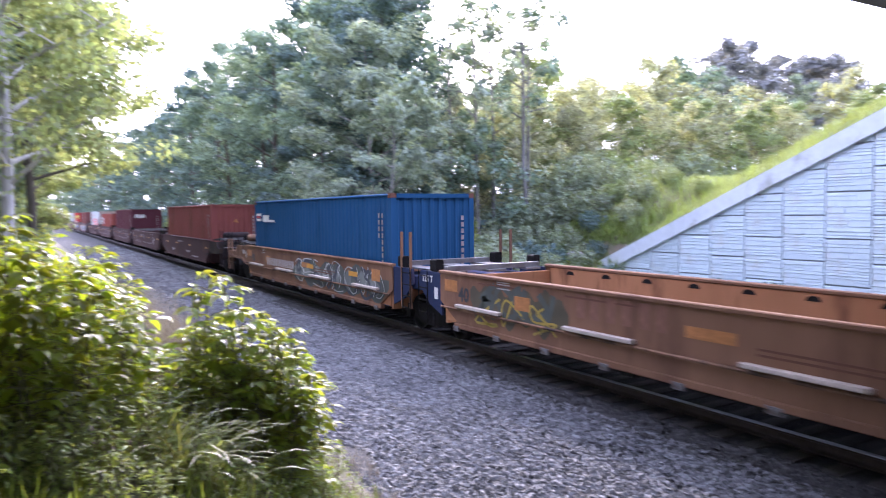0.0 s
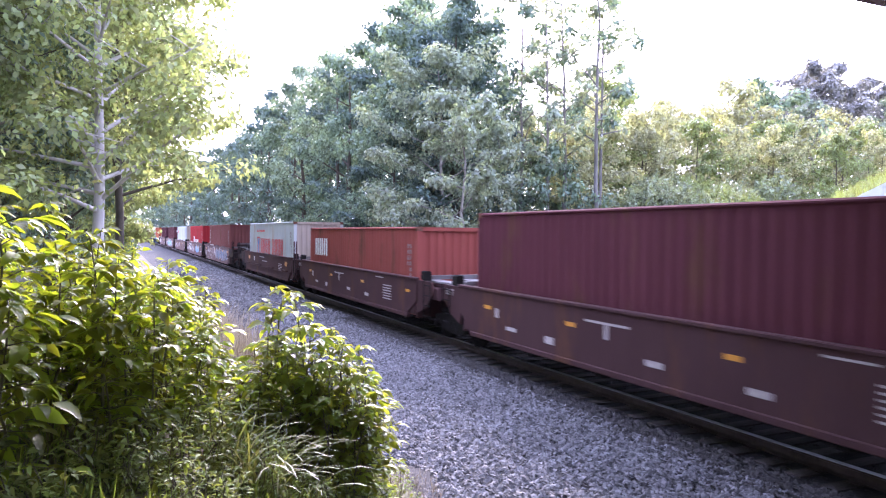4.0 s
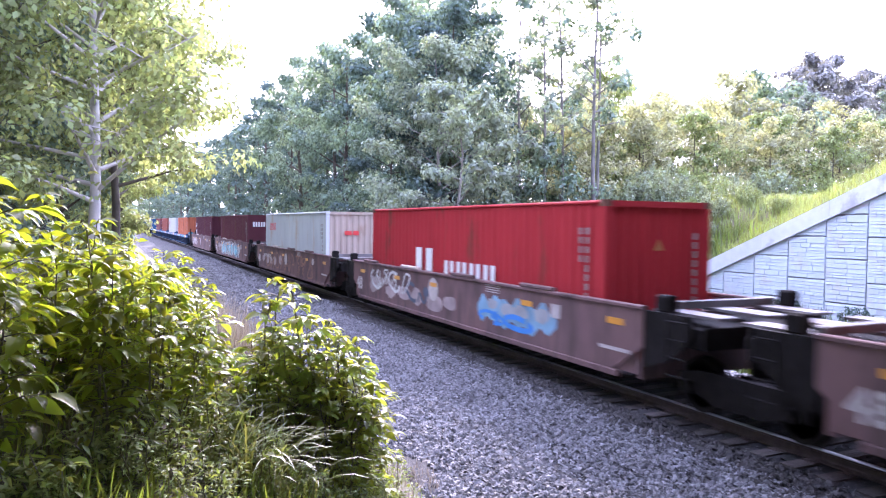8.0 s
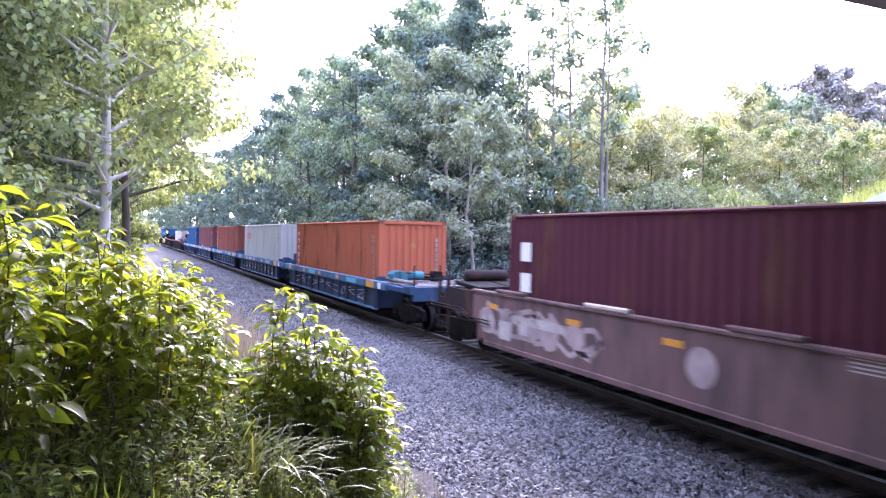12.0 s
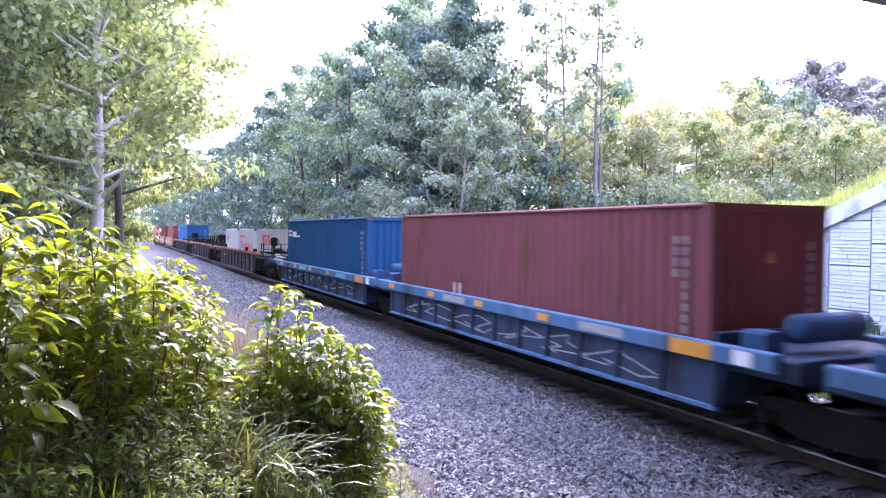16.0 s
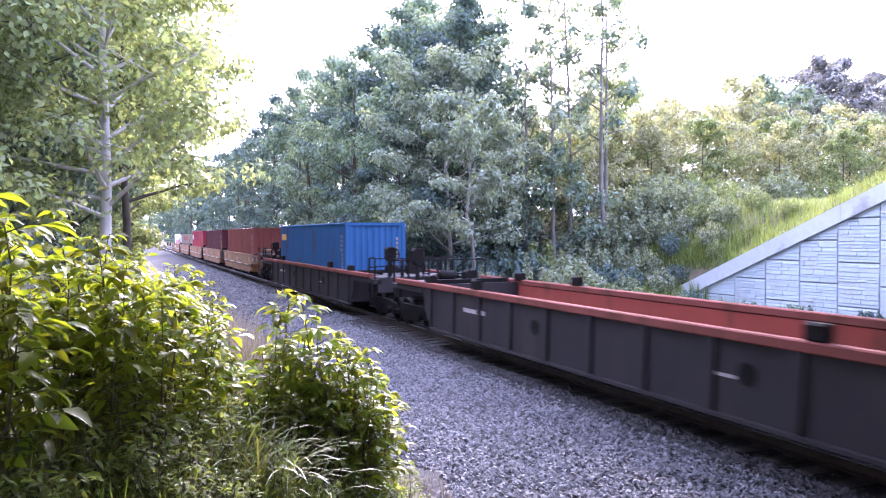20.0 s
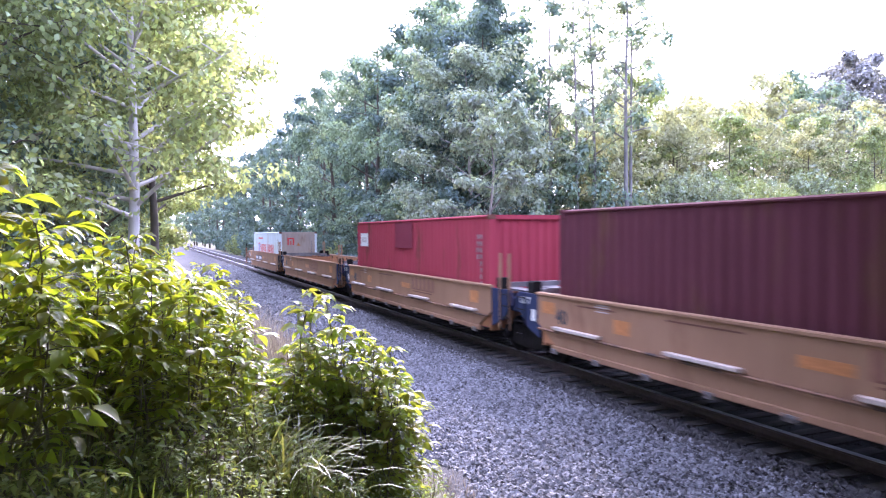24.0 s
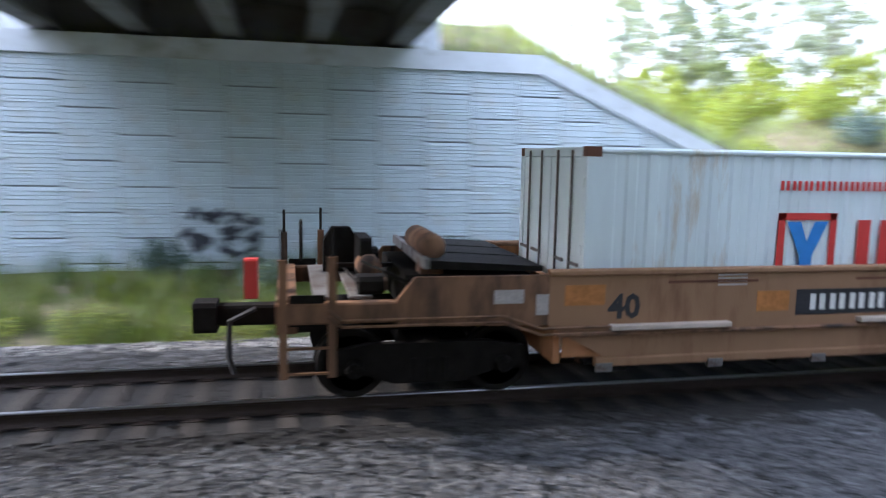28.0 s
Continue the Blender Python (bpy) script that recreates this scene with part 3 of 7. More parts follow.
deck_grey = surface("worn_deck_plate", (0.17, 0.165, 0.165), 0.6, 0.15, vary=0.2, grain=5, bump=0.2, dirt=(0.10, 0.07, 0.06), dirt_amount=0.45)
ledge_pale = surface("pale_ledge_paint", (0.50, 0.42, 0.36), 0.6, vary=0.15, grain=5, bump=0.1)
white_mark = surface("white_marking", (0.72, 0.72, 0.70), 0.6, vary=0.12, grain=9, bump=0.02)
dull_mark = surface("faded_white_marking", (0.42, 0.38, 0.37), 0.7, vary=0.2, grain=9, bump=0.02)
black_mark = surface("black_marking", (0.03, 0.03, 0.035), 0.6, vary=0.2, grain=9, bump=0.02)
amber_mark = surface("amber_reflector", (0.60, 0.27, 0.03), 0.45, vary=0.1, grain=6, bump=0.02)
faded_orange = surface("faded_orange_patch", (0.42, 0.17, 0.05), 0.6, vary=0.2, grain=5, bump=0.02)
red_mark = surface("red_marking", (0.60, 0.055, 0.05), 0.5, vary=0.12, grain=4, bump=0.02)
blue_mark = surface("blue_marking", (0.04, 0.22, 0.60), 0.5, vary=0.1, grain=4, bump=0.02)
rust_mark = surface("dark_brown_marking", (0.13, 0.05, 0.03), 0.7, vary=0.2, grain=4, bump=0.02)
teal_spray = surface("turquoise_spray_paint", (0.10, 0.42, 0.52), 0.6, vary=0.2, grain=3, bump=0.02)
pale_spray = surface("pale_spray_paint", (0.30, 0.31, 0.32), 0.6, vary=0.2, grain=3, bump=0.02)
green_spray = surface("dark_green_spray_paint", (0.065, 0.075, 0.066), 0.6, vary=0.25, grain=3, bump=0.02)
grey_spray = surface("grey_spray_paint", (0.16, 0.175, 0.165), 0.6, vary=0.35, grain=2, bump=0.02)
cloud_spray = surface("cloudy_spray_paint", (0.27, 0.29, 0.27), 0.6, vary=0.35, grain=2, bump=0.02)
olive_spray = surface("olive_spray_paint", (0.085, 0.07, 0.042), 0.6, vary=0.35, grain=2, bump=0.02)
yellow_spray = surface("yellow_spray_paint", (0.42, 0.30, 0.05), 0.6, vary=0.3, grain=2, bump=0.02)
white_spray = surface("white_spray_paint", (0.55, 0.56, 0.55), 0.6, vary=0.25, grain=3, bump=0.02)
navy_spray = surface("navy_spray_paint", (0.05, 0.07, 0.11), 0.6, vary=0.3, grain=3, bump=0.02)
sky_spray = surface("light_blue_spray_paint", (0.19, 0.35, 0.48), 0.6, vary=0.4, grain=1.5, bump=0.02)
cargo_blue = surface("blue_spray_paint", (0.12, 0.17, 0.26), 0.6, vary=0.25, grain=3, bump=0.02)

SIDE_TURN = Matrix(((0, 0, -1, 0), (-1, 0, 0, 0), (0, 1, 0, 0), (0, 0, 0, 1)))
text_meshes = {}


def lettering(name, words, size, material, parent, place, turn=SIDE_TURN):
    """Painted characters as a thin mesh; place is their lower left corner."""
    key = (words, size, material.name)
    if key not in text_meshes:
        cu = bpy.data.curves.new(name, "FONT")
        cu.body, cu.size, cu.extrude, cu.resolution_u, cu.offset = words, size, 0.002, 2, size * 0.03
        tmp = new(name, cu)
        me = bpy.data.meshes.new_from_object(tmp.evaluated_get(bpy.context.evaluated_depsgraph_get()))
        bpy.data.objects.remove(tmp)
        me.materials.clear()
        me.materials.append(material)
        text_meshes[key] = me
    ob = part(name, text_meshes[key], material, parent)
    ob.matrix_basis = Matrix.Translation(place) @ turn
    return ob


bar_meshes = {}


def bar(name, parent, material, x0, x1, y0, y1, z0, z1):
    """One flat painted bar, on a mesh shared by all bars of its paint."""
    if material.name not in bar_meshes:
        bar_meshes[material.name] = Shape().box(0, 1, 0, 1, 0, 1).mesh("bar", material)
    ob = part(name, bar_meshes[material.name], material, parent)
    ob.matrix_basis = Matrix.Translation((x0, y0, z0)) @ Matrix.Diagonal((x1 - x0, y1 - y0, z1 - z0, 1))
    return ob


def decal(name, parent, material, rects, x, label=""):
    """Flat painted bars on the near side: rects of y0, y1, z0, z1 at the plane x."""
    for y0, y1, z0, z1 in rects:
        ob = bar(name, parent, material, x - 0.004, x, min(y0, y1), max(y0, y1), z0, z1)
        if label:
            tagged(ob, label)


def small_marks(name, parent, material, rects, x):
    """Rows of tiny marks, too small to tell apart, in one mesh."""
    sh = Shape()
    for y0, y1, z0, z1 in rects:
        sh.box(x - 0.004, x, min(y0, y1), max(y0, y1), z0, z1)
    return tagged(part(name, sh, material, parent), kind="stuff")


def end_decal(name, parent, material, rects, y, label=""):
    """The same on the front end: rects of x0, x1, z0, z1."""
    for x0, x1, z0, z1 in rects:
        ob = bar(name, parent, material, x0, x1, y - 0.004, y, z0, z1)
        if label:
            tagged(ob, label)


def block_word(y_left, width, z0, z1, n, stroke=0.17, gap=0.16):
    """n plain upright bars, as broad together as a painted word; y_left is its start as read."""
    step = width / n
    return [(y_left - k * step - a * step, y_left - k * step - (a + 0.27) * step, z0, z1) for k in range(n) for a in (0.0, 0.47)]


def corrugated(length, pitch=0.278, depth=0.023, margin=0.12):
    """Points along a wall of pressed steel: place, depth."""
    k = int((length - 2 * margin) / pitch)
    start = (length - k * pitch) / 2
    pts = [(0.0, 0.0), (start - 0.02, 0.0)]
    for i in range(k):
        a = start + i * pitch
        pts += [(a + 0.035, depth), (a + 0.035 + 0.104, depth), (a + 0.174, 0.0), (a + pitch - 0.001, 0.0)]
    return pts + [(length, 0.0)]


def side_wall(length, h, x, out):
    sh = Shape()
    pts = corrugated(length)
    v = [(x - out * d, y, z) for y, d in pts for z in (0.15, h - 0.06)]
    sh.add(v, [(2 * i, 2 * i + 1, 2 * i + 3, 2 * i + 2) for i in range(len(pts) - 1)])
    return sh


def front_wall(h, y):
    sh = Shape()
    pts = corrugated(2.26, 0.25, 0.036, 0.1)
    v = [(-1.13 + a, y + d, z) for a, d in pts for z in (0.15, h - 0.1)]
    sh.add(v, [(2 * i + 2, 2 * i + 3, 2 * i + 1, 2 * i) for i in range(len(pts) - 1)])
    return sh


def container(label, body, length=12.19, h=2.896, smooth_front=False, roof=None, front=None):
    """A shipping container: its front end faces back along the track, its doors away."""
    ob = thing("shipping_container", label, "shipping container", "containers on the train")
    roof = roof or body
    part("side_panel", side_wall(length, h, -1.195, -1.0), body, ob)
    part("side_panel", side_wall(length, h, 1.195, 1.0), body, ob)
    part("front_panel", Shape().box(-1.13, 1.13, 0.03, 0.05, 0.15, h - 0.1) if smooth_front else front_wall(h, 0.03), front or body, ob)
    for sx in (-1, 1):
        part("top_rail", Shape().box(*sorted((sx * 1.219, sx * 1.16)), 0.1, length - 0.1, h - 0.085, h - 0.006, cut=0.027), body, ob)
        part("bottom_rail", Shape().box(*sorted((sx * 1.219, sx * 1.16)), 0.1, length - 0.1, 0.02, 0.16, cut=0.01), body, ob)
        for y0 in (0.0, length - 0.12):
            part("corner_post", Shape().box(*sorted((sx * 1.219, sx * 1.08)), y0, y0 + 0.12, 0.118, h - 0.118), body, ob)
            for z0 in (0.0, h - 0.118):
                yy = 0.0 if y0 == 0 else length
                part("corner_casting", Shape().box(*sorted((sx * 1.222, sx * 1.06)), *sorted((yy, yy + (0.178 if yy == 0 else -0.178))), z0, z0 + 0.118), rust_mark if "white" in label or "cream" in label else body, ob)
    rs = Shape()
    pts = corrugated(length, 0.42, 0.02)
    rs.add([(x, y, h - 0.045 + d) for y, d in pts for x in (-1.17, 1.17)], [(2 * i, 2 * i + 1, 2 * i + 3, 2 * i + 2) for i in range(len(pts) - 1)])
    part("roof", rs, roof, ob)
    part("floor", Shape().box(-1.16, 1.16, 0.05, length - 0.05, 0.1, 0.16), grime, ob)
    part("header", Shape().box(-1.08, 1.08, 0.0, 0.08, h - 0.12, h - 0.01), front or body, ob)
    part("front_sill", Shape().box(-1.08, 1.08, 0.0, 0.08, 0.02, 0.16), body, ob)
    part("door_header", Shape().box(-1.08, 1.08, length - 0.08, length, h - 0.12, h - 0.01), body, ob)
    part("door_sill", Shape().box(-1.08, 1.08, length - 0.08, length, 0.02, 0.16), body, ob)
    for sx in (-1, 1):
        door = part("door", Shape().box(*sorted((sx * 1.08, sx * 0.01)), length - 0.06, length - 0.015, 0.17, h - 0.13, cut=0.01), body, ob)
        for k in (0.3, 0.78):
            part("locking_rod", Shape().tube([(sx * k, length + 0.012, 0.06), (sx * k, length + 0.012, h - 0.04)], 0.017, 6), deck_grey, door)
            part("rod_handle", Shape().box(*sorted((sx * k, sx * (k + 0.3))), length + 0.01, length + 0.03, 1.15, 1.19), deck_grey, door)
        for z in (0.5, 1.3, 2.1):
            part("hinge", Shape().box(*sorted((sx * 1.06, sx * 1.16)), length - 0.05, length + 0.015, z, z + 0.12), body, door)
    return ob


faint_mark = surface("faint_stencil", (0.27, 0.23, 0.22), 0.7, vary=0.2, grain=9, bump=0.02)


def id_marks(ob, h, length=12.19):
    """The rows of small unreadable characters at the corners of a container's side and on its front."""
    x = -1.222
    rows = [(0.55 + 0.2 * c, 0.47 + 0.2 * c, h - 0.62 - 0.17 * k, h - 0.5 - 0.17 * k) for c, n in ((0, 10), (1, 4)) for k in range(n)]
    small_marks("id_stencil", ob, faint_mark, rows, x)
    sh = Shape()
    for k in range(11):
        sh.box(0.82, 0.90, -0.005, -0.001, h - 0.7 - 0.17 * k, h - 0.58 - 0.17 * k)
    tagged(part("end_stencil", sh, faint_mark, ob), kind="stuff")
    return ob


def wheel_shape():
    w = Shape()
    w.wheel(-1.16, 1.16, 0, 0, 0.08, 10)
    for sx in (-1, 1):
        w.tube([(sx * 0.69, 0, 0), (sx * 0.72, 0, 0), (sx * 0.722, 0, 0), (sx * 0.83, 0, 0)], [0.45, 0.45, 0.42, 0.415], 28)
        w.tube([(sx * 0.83, 0, 0), (sx * 0.80, 0, 0)], [0.34, 0.2], 28)
        for k in range(3):
            a = k * 2.094
            w.wheel(*sorted((sx * 1.16, sx * 1.185)), 0.045 * math.cos(a), 0.045 * math.sin(a), 0.014, 6)
    return w


wheel_mesh = wheel_shape().mesh("wheelset", wheel_steel)
wheelsets = []


def truck(parent, y, rough=grime):
    """A two-axle wagon truck: side frames, bolster, springs, wheels."""
    t = part("truck", Shape().box(-0.95, 0.95, y - 0.2, y + 0.2, 0.36, 0.62, cut=0.04), grime, parent, "dark grimy two-axle truck")
    for sx in (-1, 1):
        sf = Shape()
        o = [(y - 1.15, 0.34), (y - 1.15, 0.62), (y - 0.72, 0.70), (y + 0.72, 0.70), (y + 1.15, 0.62), (y + 1.15, 0.34), (y + 0.85, 0.36), (y + 0.42, 0.22), (y - 0.42, 0.22), (y - 0.85, 0.36)]
        sf.plate(o, *sorted((sx * 0.93, sx * 1.05)))
        part("side_frame", sf, rough, t)
        for k in (-0.18, 0.0, 0.18):
            part("spring", Shape().tube([(sx * 1.0, y + k, 0.26), (sx * 1.0, y + k, 0.52)], 0.07, 8), rough, t)
        for dy in (-0.89, 0.89):
            part("bearing_cap", Shape().tube([(sx * 1.03, y + dy, 0.42), (sx * 1.17, y + dy, 0.42)], [0.11, 0.09], 10), rough, t)
    for dy in (-0.89, 0.89):
        ws = part("wheelset", wheel_mesh, wheel_steel, t)
        ws.location = (0, y + dy, 0.42)
        wheelsets.append(ws)
    return t


def hand_bar(sh, pts, r=0.016):
    return sh.tube(pts, r, 5)


def well_side(ob, sx, w0, w1, top, foot, body, x=1.45, taper=0.8, knee=0.95):
    o = [(w0, top - 0.03), (w0, knee), (w0 + taper, foot), (w1 - taper, foot), (w1, knee), (w1, top - 0.03)]
    return part("side_sheet", Shape().plate(o, *sorted((sx * x, sx * (x - 0.05)))), body, ob)


def well_floor(ob, w0, w1, body, foot):
    part("well_floor", Shape().box(-1.35, 1.35, w0 + 0.5, w1 - 0.5, foot - 0.06, foot - 0.02), grime, ob)
    for k in range(6):
        yy = w0 + 0.9 + k * (w1 - w0 - 1.8) / 5
        part("cross_beam", Shape().box(-1.42, 1.42, yy - 0.12, yy + 0.12, foot - 0.14, foot - 0.062, cut=0.02), grime, ob)
    for yy, d in ((w0 + 0.1, 1), (w1 - 0.1, -1)):
        part("bulkhead", Shape().box(-1.38, 1.38, min(yy, yy + d * 0.08), max(yy, yy + d * 0.08), foot - 0.02, 1.46), body, ob)


def art_end(ob, w, d, body, cap, tall=False):
    """The inner end of an articulated unit: a short platform over the shared truck, a ladder, guide posts."""
    y0, y1 = sorted((w, w + d * 1.15))
    part("end_platform", Shape().box(-1.32, 1.32, y0, y1, 1.05, 1.38, cut=0.03), cap, ob)
    for sx in (-1, 1):
        o = [(w, 1.53), (w + d * 0.95, 1.53), (w + d * 1.0, 1.2), (w + d * 0.55, 0.82), (w, 0.62)]
        part("end_sheet", Shape().plate(o if d > 0 else list(reversed(o)), *sorted((sx * 1.42, sx * 1.36))), cap, ob)
        ya = w + d * 0.25
        part("guide_post", Shape().box(*sorted((sx * 1.42, sx * 1.22)), *sorted((ya, ya + d * 0.25)), 1.54, 1.80, cut=0.03), grime, ob)
        rung = Shape()
        for k in range(4):
            hand_bar(rung, [(sx * 1.47, w + d * 0.55, 0.62 + 0.27 * k), (sx * 1.47, w + d * 0.95, 0.62 + 0.27 * k)], 0.014)
        for yy in (0.55, 0.95):
            hand_bar(rung, [(sx * 1.47, w + d * yy, 0.5), (sx * 1.47, w + d * yy, 1.55)], 0.014)
        part("ladder", rung, grime, ob)
        if tall:
            for k in (0.42, 0.86):
                part("upright", Shape().box(*sorted((sx * 1.44, sx * 1.39)), *sorted((w + d * k, w + d * (k + 0.06))), 0.6, 2.38, cut=0.01), body, ob)
    for x0, x1 in ((-1.2, -0.8), (-0.25, 0.25), (0.8, 1.2)):
        part("walkway", Shape().box(x0, x1, *sorted((w - d * 0.05, w + d * 1.3)), 1.50, 1.545), deck_grey, ob, "worn pale deck plate")
    part("deck_beam", Shape().box(-1.25, 1.25, *sorted((w + d * 0.05, w + d * 0.2)), 1.548, 1.66, cut=0.02), deck_grey, ob)
    part("coupling_arm", Shape().box(-0.32, 0.32, *sorted((w + d * 1.1, w + d * 1.7)), 0.72, 1.05, cut=0.04), grime, ob)


def cross_planks(ob, y0, y1, z, n, half=1.34):
    """Worn walkway boards across the end of a wagon, with gaps between them."""
    step = (y1 - y0) / n
    for k in range(n):
        a, b = sorted((y0 + step * k, y0 + step * (k + 0.62)))
        part("deck_plank", Shape().box(-half, half, a, b, z - 0.035, z, cut=0.006), deck_grey, ob, "worn pale walkway board")


def brake_gear(ob, y, d, z, body):
    """Small brake parts on an end platform: cylinder, slack levers, rods, hoses."""
    part("brake_cylinder", Shape().tube([(-0.55, y, z + 0.2), (-0.5, y, z + 0.2), (-0.1, y, z + 0.2), (-0.06, y, z + 0.2)], [0.09, 0.15, 0.15, 0.08], 12), body, ob, smooth=True)
    part("lever", Shape().box(-0.03, 0.03, *sorted((y - d * 0.35, y + d * 0.4)), z + 0.14, z + 0.2, cut=0.01), grime, ob)
    part("pull_rod", Shape().tube([(-1.05, y + d * 0.2, z + 0.12), (0.9, y + d * 0.3, z + 0.1)], 0.022, 6), grime, ob)
    part("pipe_bracket", Shape().box(-0.95, -0.7, *sorted((y - d * 0.16, y + d * 0.16)), z, z + 0.13, cut=0.02), body, ob)
    part("valve_body", Shape().box(0.25, 0.6, *sorted((y - d * 0.2, y + d * 0.1)), z, z + 0.34, cut=0.05), grime, ob)
    part("air_pipe", Shape().tube([(-1.15, y - d * 0.5, z + 0.06), (-1.1, y - d * 0.1, z + 0.26), (-0.6, y + d * 0.1, z + 0.30), (0.3, y + d * 0.05, z + 0.24)], 0.02, 6), grime, ob)


def hand_wheel(ob, x, y, z, r=0.26):
    ring = Shape()
    c = Vector((x, y, z))
    pts = [c + Vector((r * math.cos(k * math.pi / 8), 0, r * math.sin(k * math.pi / 8))) for k in range(17)]
    ring.tube(pts, 0.022, 6, caps=False)
    for k in range(4):
        ring.tube([c, c + Vector((r * math.cos(k * math.pi / 2), 0, r * math.sin(k * math.pi / 2)))], 0.014, 5)
    part("brake_wheel", ring, grime, ob)


def outer_end(ob, w, d, body, deck_z=1.30, reach=3.35, style="tan"):
    """The outer end of a wagon: sills, platform boards, brake gear, ladder posts or rails, coupler and truck."""
    a = w + d * reach
    part("end_sill", Shape().box(-1.36, 1.36, *sorted((a, a - d * 0.22)), 0.92, deck_z, cut=0.03), body, ob)
    part("centre_sill", Shape().box(-0.4, 0.4, *sorted((w - d * 0.3, a)), 0.70, 1.02, cut=0.03), grime, ob)
    high = style in ("tan", "rose")
    for sx in (-1, 1):
        if high:
            o = [(w - d * 0.05, 1.54), (w + d * 1.55, 1.54), (w + d * 1.75, 1.30), (w + d * 1.75, 1.0), (w - d * 0.05, 0.95)]
            part("end_sheet", Shape().plate(o if d > 0 else list(reversed(o)), *sorted((sx * 1.44, sx * 1.38))), body, ob)
            part("side_sill", Shape().box(*sorted((sx * 1.44, sx * 1.26)), *sorted((w + d * 1.7, a)), 1.04, deck_z - 0.03, cut=0.02), body, ob)
            for z in (1.02, 1.09):
                pipe = Shape().tube([(sx * 1.5, w - d * 0.9, z - 0.16), (sx * 1.5, w + d * 0.1, z - 0.16), (sx * 1.5, w + d * 0.55, z), (sx * 1.5, w + d * 2.35, z), (sx * 1.5, w + d * 2.5, z + 0.12)], 0.018, 6)
                part("brake_pipe", pipe, body, ob, "bent grab pipe")
            for k, top in ((reach - 0.03, 1.75), (reach - 0.55, 1.78)):
                ya, yb = sorted((w + d * k, w + d * (k - 0.09)))
                part("ladder_post", Shape().box(*sorted((sx * 1.46, sx * 1.40)), ya, yb, 0.45, top, cut=0.01), body, ob)
                part("post_rod", Shape().tube([(sx * 1.43, (ya + yb) / 2, top - 0.05), (sx * 1.43, (ya + yb) / 2, top + 0.32)], 0.02, 6), grime, ob)
            part("step_panel", Shape().box(*sorted((sx * 1.42, sx * 1.40)), *sorted((w + d * (reach - 0.14), w + d * (reach - 0.52))), 1.02, 1.36), grime, ob, "dark step panel between the posts")
            for z in (0.5, 0.78):
                part("rung", Shape().tube([(sx * 1.43, w + d * (reach - 0.1), z), (sx * 1.43, w + d * (reach - 0.58), z)], 0.018, 5), body, ob)
        else:
            part("side_sill", Shape().box(*sorted((sx * 1.46, sx * 1.26)), *sorted((w, a)), deck_z - 0.2, deck_z - 0.04, cut=0.02), body, ob)
            part("stirrup", Shape().tube([(sx * 1.44, a - d * 0.15, deck_z - 0.25), (sx * 1.44, a - d * 0.15, 0.45), (sx * 1.44, a - d * 0.6, 0.45), (sx * 1.44, a - d * 0.6, deck_z - 0.25)], 0.02, 6), grime, ob)
    if high:
        cross_planks(ob, w + d * 2.0, a - d * 0.25, deck_z, 2, 1.2)
        part("deck_support", Shape().box(-1.1, 1.1, *sorted((w + d * 0.1, w + d * 1.6)), 1.05, 1.5, cut=0.05), grime, ob)
        slope = [(w + d * 0.02, 1.56), (w + d * 0.02, 1.62), (w + d * 1.35, 1.70), (w + d * 1.35, 1.60)]
        for x0, x1 in ((-1.28, -0.45), (-0.38, 0.38), (0.45, 1.28)):
            part("slope_sheet", Shape().plate(slope if d > 0 else list(reversed(slope)), x0, x1), grime, ob)
            part("sheet_edge", Shape().box(x0, x1, *sorted((w + d * 1.36, w + d * 1.42)), 1.60, 1.72, cut=0.01), deck_grey, ob)
        part("air_tank", Shape().tube([(-1.05, w + d * 1.28, 1.82), (-1.0, w + d * 1.28, 1.82), (0.1, w + d * 1.28, 1.82), (0.15, w + d * 1.28, 1.82)], [0.10, 0.155, 0.155, 0.1], 14), body, ob, smooth=True)
        part("tank_bracket", Shape().box(-1.0, -0.72, *sorted((w + d * 1.15, w + d * 1.42)), 1.4, 1.68, cut=0.03), body, ob)
        part("valve_box", Shape().box(-1.15, -0.8, *sorted((w + d * 1.85, w + d * 2.15)), deck_z, deck_z + 0.2, cut=0.05), grime, ob)
        part("control_box", Shape().box(-0.3, 0.5, *sorted((w + d * 1.9, w + d * 2.05)), 1.5, 1.84, cut=0.03), grime, ob)
        brake_gear(ob, w + d * 1.95, d, deck_z, body)
        part("brake_stand", Shape().plate([(-0.24 + w + d * 2.22, deck_z), (0.24 + w + d * 2.22, deck_z), (0.24 + w + d * 2.22, 1.72), (0.12 + w + d * 2.22, 1.9), (-0.12 + w + d * 2.22, 1.9), (-0.24 + w + d * 2.22, 1.72)], 0.55, 0.75), grime, ob, "dark arched brake housing")
        hand_wheel(ob, 0.65, w + d * 2.75, 1.72)
        if style == "tan":
            decal("end_label", ob, dull_mark, sorted([(w + d * 0.3, w + d * 0.65, 1.22, 1.38), (w - d * 0.1 + d * 0.02, w + d * 0.15, 1.08, 1.32)]), -1.442, "small pale label")
    elif style == "black":
        cross_planks(ob, w + d * 0.1, a - d * 0.2, deck_z + 0.03, 5)
        part("near_walkway", Shape().box(-1.42, -1.0, *sorted((w + d * 0.2, w + d * 1.5)), deck_z + 0.035, deck_z + 0.07), deck_grey, ob)
